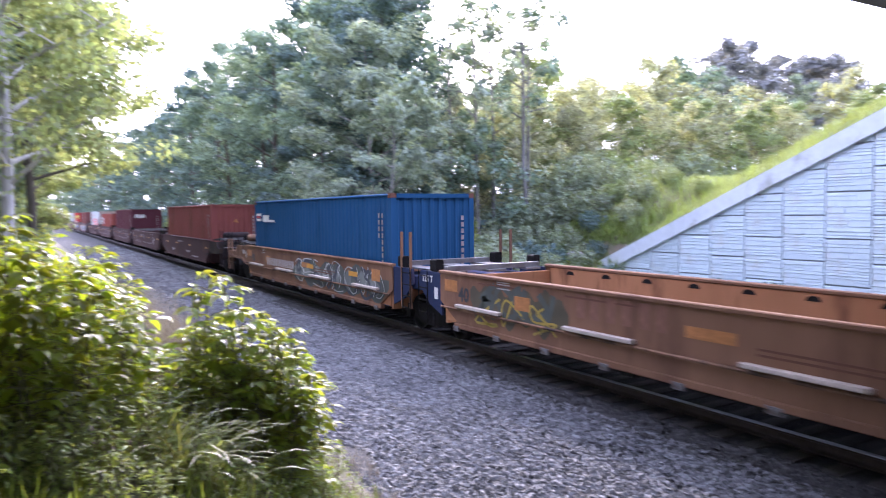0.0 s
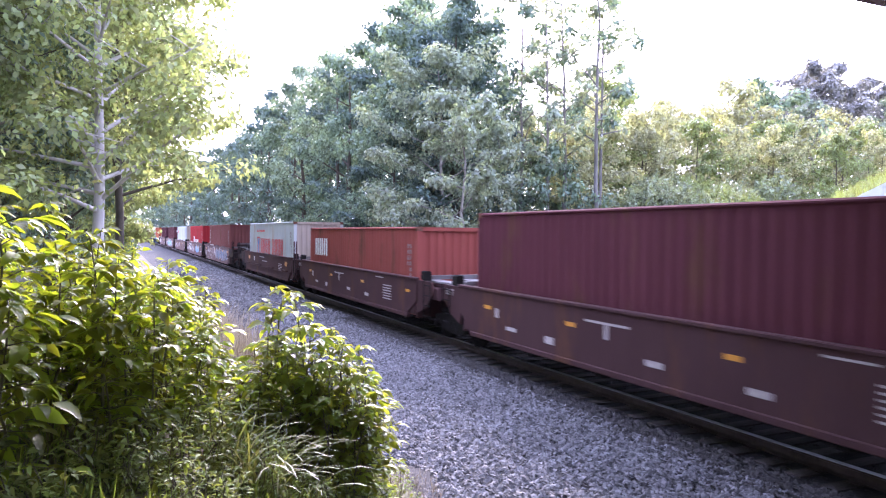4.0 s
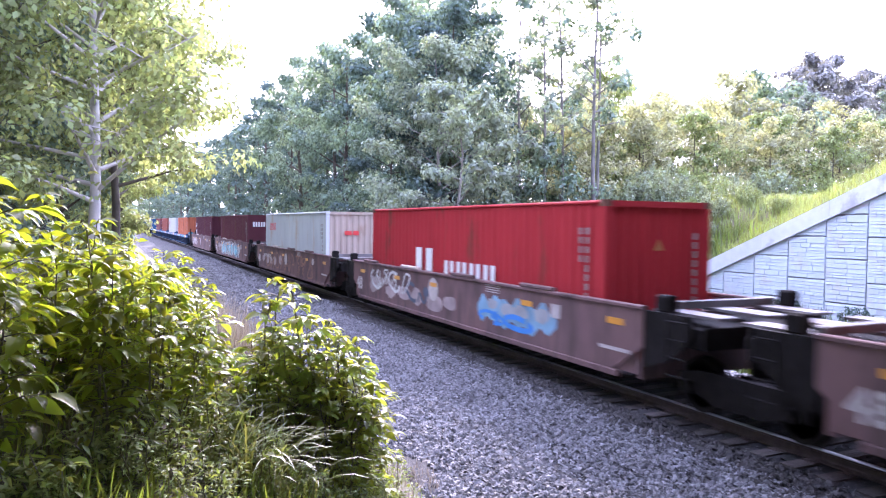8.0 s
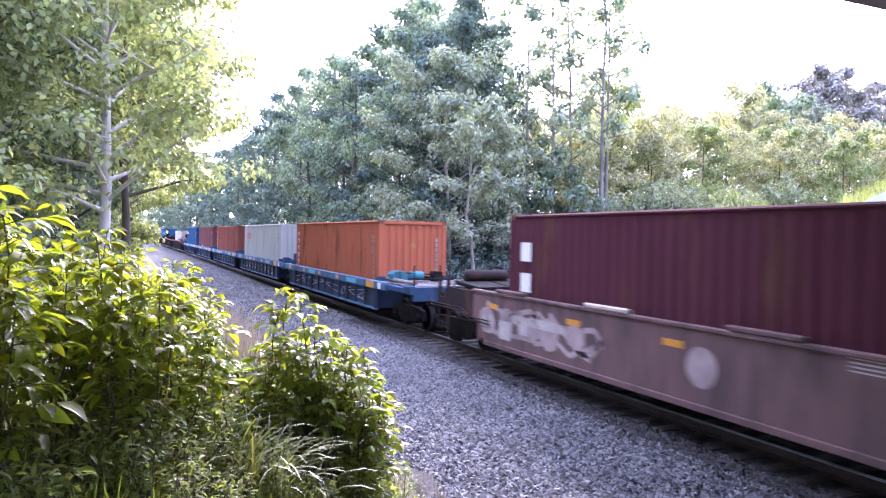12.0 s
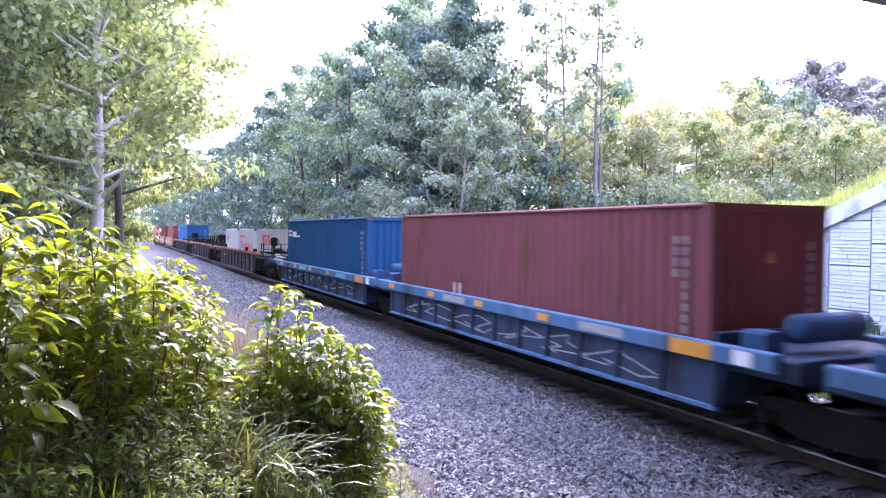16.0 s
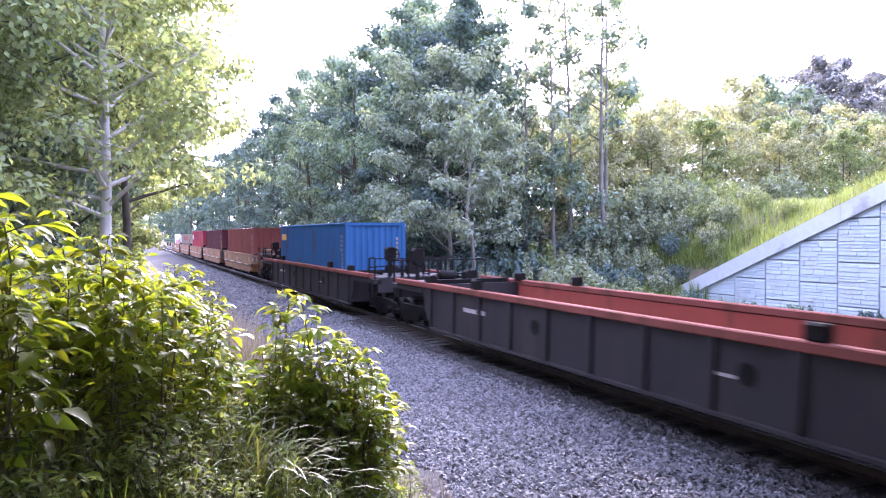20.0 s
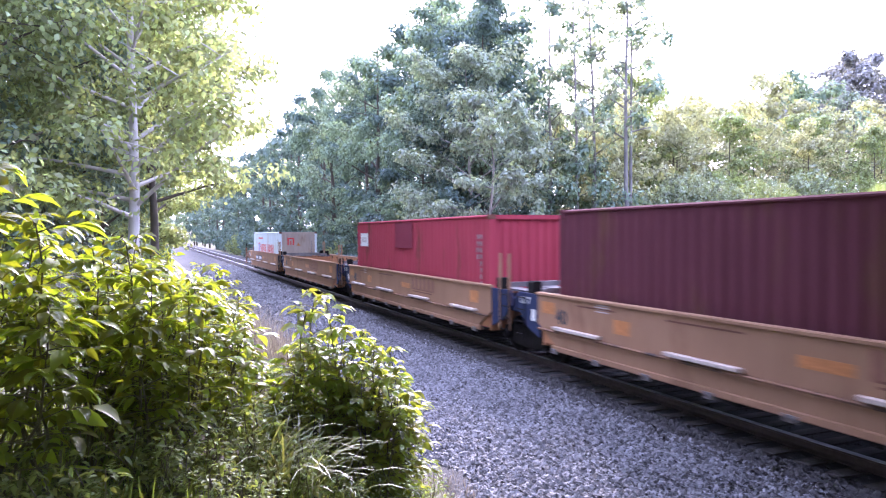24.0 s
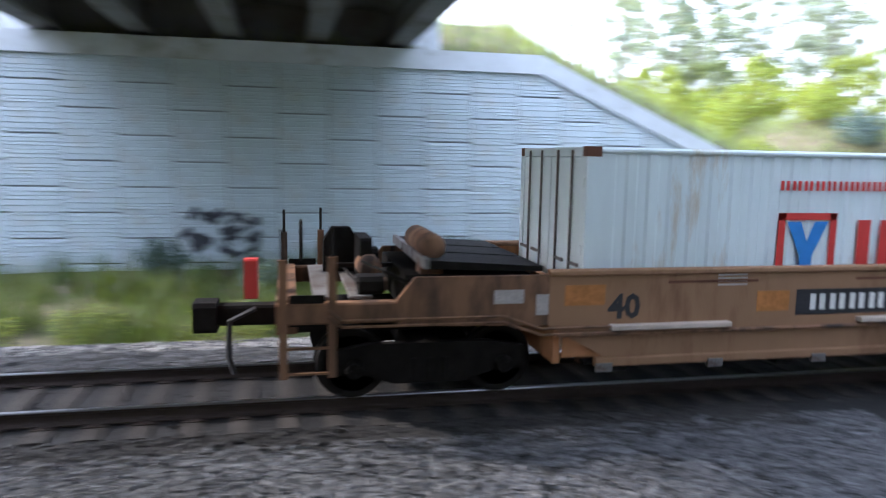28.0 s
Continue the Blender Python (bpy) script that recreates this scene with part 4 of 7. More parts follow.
        for sx in (-1, 1):
            y0, y1 = a - d * 0.12, a - d * 0.72
            part("corner_rail", Shape().tube([(sx * 1.42, y0, 0.95), (sx * 1.42, y0, 2.02), (sx * 1.42, y0 - d * 0.06, 2.06), (sx * 1.42, y1 + d * 0.06, 2.06), (sx * 1.42, y1, 2.02), (sx * 1.42, y1, 0.95)], 0.028, 6), grime, ob, "dark corner hand rail")
            part("guide_block", Shape().box(*sorted((sx * 1.5, sx * 1.3)), *sorted((w - d * 0.3, w - d * 0.62)), 1.5, 1.72, cut=0.03), grime, ob)
            part("inner_guide", Shape().box(*sorted((sx * 1.5, sx * 1.34)), *sorted((w - d * 3.1, w - d * 3.4)), 1.53, 1.76, cut=0.03), grime, ob)
        for x in (-0.95, -0.45, 0.05, 0.5, 0.95):
            part("rail_post", Shape().box(x - 0.03, x + 0.03, *sorted((a - d * 0.08, a - d * 0.14)), deck_z - 0.1, 2.03), grime, ob)
        part("deck_beam", Shape().box(-1.3, 1.3, *sorted((w + d * 0.02, w + d * 0.2)), deck_z + 0.04, deck_z + 0.16, cut=0.02), grime, ob)
        part("cross_rail", Shape().tube([(-1.4, a - d * 0.1, 2.04), (1.4, a - d * 0.1, 2.04)], 0.018, 6), grime, ob)
        part("brake_housing", Shape().box(-0.95, -0.6, *sorted((a - d * 0.3, a - d * 0.55)), 1.95, 2.42, cut=0.08), grime, ob, "dark brake wheel housing on a post")
        part("housing_post", Shape().box(-0.83, -0.72, *sorted((a - d * 0.38, a - d * 0.48)), deck_z, 1.97), grime, ob)
        hand_wheel(ob, -0.78, a - d * 0.22, 2.16, 0.24)
        brake_gear(ob, w + d * 0.9, d, deck_z + 0.03, grime)
    else:
        cross_planks(ob, w + d * 0.15, a - d * 0.2, deck_z + 0.01, 5, 1.3)
        part("long_pipe", Shape().tube([(-1.15, w + d * 0.3, deck_z + 0.09), (-1.15, a - d * 0.4, deck_z + 0.09)], 0.06, 8), deck_grey, ob, "pale long pipe on the deck")
        part("corner_cap", Shape().box(-1.51, -1.3, *sorted((a, a - d * 0.5)), deck_z - 0.2, deck_z + 0.03, cut=0.02), body, ob)
        for x in (-1.25, 1.25):
            part("rail_post", Shape().tube([(x, a - d * 0.25, deck_z), (x, a - d * 0.25, 1.95)], 0.022, 6), grime, ob)
        if d < 0:
            brake_gear(ob, w + d * 0.75, d, deck_z, blue_gear)
            part("gear_case", Shape().box(-1.2, -0.7, *sorted((w + d * 0.5, w + d * 1.0)), deck_z, deck_z + 0.36, cut=0.1), blue_gear, ob, "teal brake gear case")
        else:
            brake_gear(ob, w + d * 1.6, d, deck_z, grime)
    cp = Shape().box(-0.14, 0.14, *sorted((a, a + d * 0.75)), 0.75, 1.0, cut=0.03)
    cp.box(-0.22, 0.22, *sorted((a + d * 0.72, a + d * 1.0)), 0.68, 1.05, cut=0.05)
    part("coupler", cp, grime, ob)
    truck(ob, w + d * ((1.3 if style == "tan" else 1.95) if reach > 2.4 else reach - 0.55))


def bright_ledges(ob, w0, w1, edge, z=0.92):
    for k in range(4):
        y1 = w1 - 0.75 - k * (w1 - w0 - 1.5 - 1.55) / 3
        part("ledge", Shape().box(-1.56, -1.45, y1 - 1.55, y1, z - 0.03, z + 0.03, cut=0.008), edge, ob, "pale worn step ledge")
    part("side_pipe", Shape().tube([(-1.49, w0 + 0.1, 0.84), (-1.49, w1 - 0.1, 0.84)], 0.028, 6), tan_worn if edge is ledge_pale else edge, ob)
    for k in range(9):
        yy = w0 + 0.8 + k * (w1 - w0 - 1.6) / 8
        bar("jacking_pad", ob, deck_grey if edge is ledge_pale else edge, -1.50, -1.45, yy, yy + 0.2, 0.39, 0.49)


hole_mesh = Shape().plate([(0.13 * math.cos(k * math.pi / 8), 0.09 * math.sin(k * math.pi / 8)) for k in range(9)], -0.006, 0.0).mesh("liner_hole", grime)


def deep_well_car(label, body, liner, cap, front, rear, w0=-0.5, w1=12.69, foot=0.5, ledges=True, half=1.65, end_body=None):
    """A deep-sided well wagon unit; front and rear: 'outer' or 'inner' ends."""
    ob = thing("well_wagon", label, "freight wagon", "wagons of the train")
    for sx in (-1, 1):
        well_side(ob, sx, w0, w1, 1.60, foot, body)
        part("liner", Shape().box(*sorted((sx * 1.395, sx * 1.375)), w0 + 0.2, w1 - 0.2, foot + 0.05, 1.52), liner, ob)
        part("top_chord", Shape().box(*sorted((sx * 1.49, sx * 1.36)), w0, w1, 1.53, 1.60, cut=0.015), body, ob)
        part("bottom_chord", Shape().box(*sorted((sx * 1.48, sx * 1.38)), w0 + 0.6, w1 - 0.6, foot - 0.06, foot + 0.05, cut=0.015), body, ob)
    well_floor(ob, w0, w1, liner, foot)
    if ledges:
        bright_ledges(ob, w0, w1, ledge_pale if liner is tan_deep else body)
        for k in range(11):
            hole = part("liner_hole", hole_mesh, grime, ob, "dark half-round opening in the liner")
            hole.location = (1.3745, w0 + 0.9 + k * (w1 - w0 - 1.8) / 10, 1.40)
    for kind, w, d in ((front, w0, -1), (rear, w1, 1)):
        if kind == "outer":
            outer_end(ob, w, d, end_body or grime_end, reach=3.35 - ((0.3 if end_body else 0.5) if w0 > -1 else 1.3), style="tan" if end_body else "rose")
        else:
            art_end(ob, w, d, body, cap, ledges and d < 0)
    if rear == "inner":
        truck(ob, 12.19 + half)
    return ob


def amber_row(ob, ys, z, w=0.36, h=0.12, x=-1.452):
    decal("reflector", ob, amber_mark, [(y, y - w, z, z + h) for y in ys], x)


def spine_car(label, front, rear):
    """A blue low-sided well wagon unit: a deep top chord on ribbed dark side sheets."""
    ob = thing("well_wagon", label, "freight wagon", "wagons of the train")
    for sx in (-1, 1):
        part("top_chord", Shape().box(*sorted((sx * 1.50, sx * 1.33)), -1.35, 13.54, 1.07, 1.33, cut=0.02), blue_car, ob, "faded light blue top chord")
        o = [(-0.5, 1.08), (-0.35, 0.42), (12.54, 0.42), (12.69, 1.08)]
        part("side_sheet", Shape().plate(o, *sorted((sx * 1.40, sx * 1.36))), blue_dark, ob)
        for k in range(13):
            yy = -0.3 + k * 1.06
            part("rib", Shape().plate([(yy - 0.03, 0.44), (yy - 0.07, 1.07), (yy + 0.07, 1.07), (yy + 0.03, 0.44)], *sorted((sx * 1.40, sx * 1.47))), blue_dark, ob)
        part("bottom_chord", Shape().box(*sorted((sx * 1.46, sx * 1.34)), -0.35, 12.54, 0.37, 0.44, cut=0.01), blue_car, ob)
    well_floor(ob, -0.4, 12.59, blue_dark, 0.45)
    for kind, w, d in ((front, -0.3, -1), (rear, 12.49, 1)):
        if kind == "outer":
            outer_end(ob, w, d, blue_end, deck_z=1.32, reach=3.15, style="blue")
        else:
            part("end_platform", Shape().box(-1.3, 1.3, *sorted((w, w + d * 1.25)), 0.95, 1.25, cut=0.03), blue_dark, ob)
            part("coupling_arm", Shape().box(-0.32, 0.32, *sorted((w + d * 1.2, w + d * 1.9)), 0.72, 1.0, cut=0.04), grime, ob)
            part("air_tank", Shape().tube([(-0.75, w + d * 0.75, 1.58), (-0.7, w + d * 0.75, 1.58), (0.5, w + d * 0.75, 1.58), (0.55, w + d * 0.75, 1.58)], [0.12, 0.2, 0.2, 0.12], 14), blue_end, ob, smooth=True)
            part("valve_box", Shape().box(-1.25, -0.9, *sorted((w + d * 0.3, w + d * 0.7)), 1.25, 1.55, cut=0.04), blue_end, ob)
    if rear == "inner":
        truck(ob, 12.19 + 1.65)
    amber_row(ob, [12.5, 9.6, 6.9, 4.2], 1.14, 0.4, 0.14, -1.503)
    decal("reflector", ob, amber_mark, [(0.5, -0.3, 1.09, 1.31)], -1.503)
    return ob


def ribbed_car(label):
    """A black single wagon with tall ribbed sides, a rust-red top chord and railed end platforms."""
    ob = thing("well_wagon", label, "freight wagon", "wagons of the train")
    for sx in (-1, 1):
        part("top_chord", Shape().box(*sorted((sx * 1.52, sx * 1.36)), -3.7, 15.9, 1.38, 1.53, cut=0.02), red_outer, ob, "rust-red top chord")
        o = [(-1.7, 1.4), (-1.55, 0.75), (-1.2, 0.32), (13.4, 0.32), (13.75, 0.75), (13.9, 1.4)]
        part("side_sheet", Shape().plate(o, *sorted((sx * 1.44, sx * 1.40))), black_car, ob)
        part("liner", Shape().box(*sorted((sx * 1.395, sx * 1.375)), -1.3, 13.5, 0.4, 1.37), red_chord, ob)
        for k in range(11):
            yy = -1.1 + k * 1.44
            part("rib", Shape().plate([(yy - 0.035, 0.34), (yy - 0.09, 1.38), (yy + 0.09, 1.38), (yy + 0.035, 0.34)], *sorted((sx * 1.44, sx * 1.51))), black_car, ob)
        part("bottom_chord", Shape().box(*sorted((sx * 1.50, sx * 1.36)), -1.2, 13.4, 0.27, 0.34, cut=0.01), black_car, ob)
    well_floor(ob, -1.5, 13.7, black_car, 0.42)
    for w, d in ((-1.7, -1), (13.9, 1)):
        outer_end(ob, w, d, black_car, deck_z=1.40, reach=2.45, style="black")
    decal("side_mark", ob, dull_mark, [(3.3, 2.8, 0.85, 0.9), (11.3, 10.2, 0.95, 1.05)], -1.445)
    for yy in (8.0, 2.6):
        part("side_port", Shape().wheel(-1.455, -1.44, yy, 0.95, 0.16, 14), grime, ob)
    return ob


def place(ob, u, z=0.0):
    ob.location = (TRACK, u, z)
    rolling.append((ob, u, z))
    return ob


def strokes(parent, name, material, seed, y0, y1, z0, z1, n, r=0.05, x=-1.453):
    """Sprayed looping lines, flat on the side sheet."""
    rng = random.Random(seed)
    sh = Shape()
    for k in range(n):
        c = y0 + (y1 - y0) * (k + 0.5) / n
        pts = []
        a = rng.uniform(0, 6)
        for i in range(9):
            yy = c + (rng.uniform(-0.5, 0.5) + 0.5 * math.sin(a + i * 0.9)) * abs(y1 - y0) / n * 0.9
            zz = (z0 + z1) / 2 + (z1 - z0) * 0.46 * math.sin(a * 1.7 + i * 1.1) * rng.uniform(0.6, 1)
            pts.append((min(max(yy, min(y0, y1)), max(y0, y1)), zz))
        for (ya, za), (yb, zb) in zip(pts, pts[1:]):
            l = math.hypot(yb - ya, zb - za) + 1e-6
            ny, nz = -(zb - za) / l * r, (yb - ya) / l * r
            q = [(ya + ny, za + nz), (ya - ny, za - nz), (yb - ny, zb - nz), (yb + ny, zb + nz)]
            e = 0.0004 * (k % 3)
            sh.add([(x - e, p, w) for p, w in q], [(0, 1, 2, 3)])
    return tagged(part(name, sh, material, parent), kind="stuff")


def patches(parent, name, material, seed, y0, y1, z0, z1, n, x=-1.4515, fat=1.0):
    """Sprayed rounded fields of colour."""
    rng = random.Random(seed)
    sh = Shape()
    for k in range(n):
        c = y0 + (y1 - y0) * (k + rng.uniform(0.3, 0.7)) / n
        w, h = abs(y1 - y0) / n * rng.uniform(0.4, 0.62) * fat, (z1 - z0) * rng.uniform(0.3, 0.5) * min(fat, 1.5)
        m = (z0 + z1) / 2 + rng.uniform(-0.1, 0.1) * (z1 - z0)
        ring = []
        for i in range(14):
            f = rng.uniform(0.75, 1.0)
            ring.append((x - 0.0003 * (k % 3), c + w * f * math.cos(i * math.pi / 7), min(max(m + h * f * math.sin(i * math.pi / 7), z0), z1)))
        sh.add(ring, [tuple(range(14))])
    return tagged(part(name, sh, material, parent), kind="stuff")


def band(parent, name, material, seed, y0, y1, z0, z1, x=-1.4515, rough=0.16):
    """A sprayed field of colour with uneven, rounded upper and lower edges."""
    rg = random.Random(seed)
    n, sh = 36, Shape()
    ph = [rg.uniform(0, 6.28) for _ in range(6)]
    v = []
    for k in range(n + 1):
        t = k / n
        e = rough * (z1 - z0)
        fade = 1 - max(0.0, abs(2 * t - 1) - 0.86) / 0.14 * 0.7
        up = (z1 - e) + e * 0.5 * (math.sin(t * 23 + ph[0]) + math.sin(t * 41 + ph[1]))
        lo = (z0 + e) + e * 0.5 * (math.sin(t * 19 + ph[2]) + math.sin(t * 37 + ph[3]))
        m = (up + lo) / 2
        v += [(x, y0 + (y1 - y0) * t, m + (lo - m) * fade), (x, y0 + (y1 - y0) * t, m + (up - m) * fade)]
    sh.add(v, [(2 * k, 2 * k + 1, 2 * k + 3, 2 * k + 2) for k in range(n)])
    return tagged(part(name, sh, material, parent), kind="stuff")


def ribbon(sh, pts, r, x):
    """A flat painted line of even width through the points, bent smoothly."""
    out = []
    for i in range(len(pts) - 1):
        p0, p1, p2, p3 = (pts[max(0, min(len(pts) - 1, i + k))] for k in (-1, 0, 1, 2))
        for q in range(5):
            t = q / 5
            out.append(tuple(0.5 * (2 * b + (c - a) * t + (2 * a - 5 * b + 4 * c - d) * t * t + (3 * b - a - 3 * c + d) * t ** 3) for a, b, c, d in zip(p0, p1, p2, p3)))
    out.append(pts[-1])
    v = []
    for i, (y, z) in enumerate(out):
        a, b = out[max(0, i - 1)], out[min(len(out) - 1, i + 1)]
        l = math.hypot(b[0] - a[0], b[1] - a[1]) + 1e-6
        v += [(x, y - (b[1] - a[1]) / l * r, z + (b[0] - a[0]) / l * r), (x, y + (b[1] - a[1]) / l * r, z - (b[0] - a[0]) / l * r)]
    sh.add(v, [(2 * k, 2 * k + 1, 2 * k + 3, 2 * k + 2) for k in range(len(out) - 1)])


def loops(parent, name, material, seed, y0, y1, z0, z1, n, r=0.03, x=-1.4535):
    """Sprayed outlines: n rounded closed shapes and hooks side by side, no real letters."""
    rg = random.Random(seed)
    sh = Shape()
    step = (y1 - y0) / n
    for k in range(n):
        c, m = y0 + step * (k + 0.5), (z0 + z1) / 2
        a0, turns = rg.uniform(0, 6.28), rg.choice((4.2, 5.2, 6.0))
        pts = []
        if rg.random() < 0.6:
            cells = [(u, w) for u in (-0.42, 0.0, 0.42) for w in (0.06, 0.5, 0.94)]
            for u, w in rg.sample(cells, 5):
                pts.append((c + step * (u + rg.uniform(-0.14, 0.14)), z0 + (z1 - z0) * (w + rg.uniform(-0.06, 0.06))))
        for q in range(0 if pts else 9):
            a = a0 + turns * q / 8
            f = rg.uniform(0.78, 1.0)
            pts.append((c + abs(step) * 0.56 * f * math.cos(a) + 0.12 * math.sin(a), m + (z1 - z0) * 0.48 * f * math.sin(a)))
        ribbon(sh, pts, r * rg.uniform(0.7, 1.2), x - 0.0003 * (k % 4))
        if rg.random() < 0.7:
            b = c + step * rg.uniform(-0.3, 0.3)
            ribbon(sh, [(b, z0 + 0.1 * (z1 - z0)), (b + step * 0.15, m), (b - step * 0.1, m + 0.2 * (z1 - z0)), (b + step * 0.12, z1 - 0.08 * (z1 - z0))], r, x - 0.0014)
    return tagged(part(name, sh, material, parent), kind="stuff")


# -- wagons, front to back --
TAN = "tan well wagon unit with pale side ledges"
BRN = "dark brown articulated well wagon unit"
ROSE = "faded rose-brown long well wagon unit with graffiti"
BLU = "faded blue ribbed well wagon unit"
BLK = "black ribbed well wagon with rust-red top chord"


def tan_marks(ob, number=True):
    lettering("size_number", "40", 0.40, black_mark, ob, (-1.452, 11.95, 1.02))
    decal("faded_patch", ob, faded_orange, [(12.5, 12.0, 1.18, 1.42), (10.0, 9.55, 1.05, 1.3), (6.1, 5.3, 1.12, 1.28), (0.7, 0.2, 1.1, 1.4)], -1.452)
    decal("side_line", ob, rust_mark, [(8.6, 7.0, 1.42, 1.45), (5.0, 3.2, 1.12, 1.15), (5.0, 3.4, 1.05, 1.08), (11.2, 10.0, 1.42, 1.45)], -1.452)
    decal("data_panel", ob, dull_mark, [(10.55, 10.15, 1.38 + 0.04 * k, 1.40 + 0.04 * k) for k in range(4)], -1.452)
    return ob


def tan_end_marks(ob):
    lettering("unit_mark", "125 T", 0.2, white_mark, ob, (-1.424, 13.55, 1.3))
    decal("end_sticker", ob, white_mark, [(13.0, 12.85, 0.95, 1.2)], -1.424)


emblem_brown = surface("faded_brown_emblem", (0.21, 0.095, 0.06), 0.7, vary=0.2, grain=4, bump=0.02)


def brown_word(ob, y0=5.1):
    decal("emblem", ob, emblem_brown, block_word(y0, 2.05, 1.12, 1.5, 3, 0.24), -1.452, "large dark brown emblem shapes")


wagons = []
# last unit of a tan set, and the empty unit ahead of it
c1 = deep_well_car(TAN + ", empty", tan_brown, tan_deep, navy, "inner", "inner")
tan_marks(c1)
tan_end_marks(c1)
brown_word(c1, 8.3)
band(c1, "graffiti_field", olive_spray, 4, 11.5, 8.5, 0.62, 1.52)
loops(c1, "graffiti_line", yellow_spray, 5, 11.3, 8.7, 0.66, 1.2, 3, 0.022)
loops(c1, "graffiti_shade", green_spray, 6, 11.2, 8.8, 0.85, 1.46, 4, 0.07, -1.4525)
place(c1, 0.52)
c2 = deep_well_car("tan end unit of a well wagon with green-white graffiti", tan_brown, tan_deep, navy, "inner", "outer", end_body=tan_worn)
tan_marks(c2)
band(c2, "graffiti_field", green_spray, 11, 7.0, -0.3, 0.5, 1.5)
patches(c2, "graffiti_cloud", grey_spray, 12, 6.8, 0.0, 0.58, 1.42, 8, -1.453, 0.8)
loops(c2, "graffiti_line", white_spray, 14, 6.7, 0.0, 0.6, 1.44, 8, 0.014, -1.4545)
loops(c2, "graffiti_shade", scrawl_black, 15, 6.5, 0.2, 0.6, 1.4, 5, 0.045, -1.4538)
amber_row(c2, [5.6, 2.2], 1.12, 0.6, 0.13, -1.458)
decal("number_bar", c2, dull_mark, block_word(9.9, 3.1, 0.98, 1.24, 9), -1.453)
place(c2, 16.03)

b_mid = deep_well_car(BRN, brown, brown, brown, "inner", "inner", ledges=False)
amber_row(b_mid, [11.4, 8.2, 4.4, 0.3], 1.15, 0.3, 0.08)
decal("side_mark", b_mid, dull_mark, [(10.4, 10.0, 0.78, 0.86), (8.9, 8.6, 0.72, 0.86), (7.6, 6.4, 1.3, 1.34), (7.05, 6.95, 1.05, 1.3), (6.0, 5.6, 0.78, 0.88), (4.0, 3.6, 0.74, 0.84), (2.9, 2.2, 1.42, 1.45)] + [(2.2, 1.5, 0.8 + 0.08 * k, 0.83 + 0.08 * k) for k in range(6)] + [(10.9, 10.75, 1.0, 1.2)], -1.452)
lettering("unit_mark", "125 T", 0.2, dull_mark, b_mid, (-1.424, 13.55, 1.3))
place(b_mid, 51.22)
for u in (66.42, 82.33):
    place(tagged(copy_thing(b_mid, pose(0, 0, 0)), BRN + (", carrying a maroon container" if u < 80 else ", carrying a red container")), u)
b_end = deep_well_car("dark brown end unit of an articulated well wagon", brown, brown, brown, "outer", "inner", ledges=False)
amber_row(b_end, [11.4, 8.2, 4.4, 0.3], 1.15, 0.3, 0.08)
decal("side_mark", b_end, dull_mark, [(9.4, 8.9, 0.74, 0.86), (7.6, 6.4, 1.3, 1.34), (5.0, 4.5, 0.78, 0.88), (3.6, 2.2, 0.62, 0.66)], -1.452)
place(b_end, 36.02)
b_tail = deep_well_car("dark brown end unit of an articulated well wagon with pale ledges", brown, brown, brown, "inner", "outer")
decal("side_mark", b_tail, dull_mark, [(7.6, 6.2, 1.36, 1.4), (6.8, 5.4, 1.16, 1.2), (9.4, 9.1, 1.1, 1.35)] + [(2.4, 1.6, 0.85 + 0.08 * k, 0.88 + 0.08 * k) for k in range(5)], -1.452)
amber_row(b_tail, [11.2, 0.9], 1.15, 0.5, 0.2)
place(b_tail, 97.73)


rose_pale = surface("pale_faded_spray", (0.33, 0.26, 0.26), 0.7, vary=0.3, grain=3, bump=0.02)


def rose_marks(ob, number):
    amber_row(ob, [12.7, 9.6, 7.0, 2.4, -0.4], 1.22, 0.42, 0.11)
    lettering("size_number", "48", 0.56, dull_mark, ob, (-1.452, 13.1, 0.68))
    decal("number_bar", ob, dull_mark, block_word(11.6, 2.0, 1.0, 1.18, 7), -1.452)
    decal("side_mark", ob, dull_mark, [(3.9, 3.3, 1.36 + 0.05 * k, 1.38 + 0.05 * k) for k in range(4)] + [(1.3, 1.0, 1.1, 1.36), (-0.2, -1.0, 0.78, 0.84)], -1.452)
    for k in range(4):
        part("guide_rail", Shape().box(-1.5, -1.4, 1.2 + k * 3.3, 2.4 + k * 3.3, 1.6, 1.68, cut=0.02), ledge_pale if k == 2 else pink, ob)
    return ob


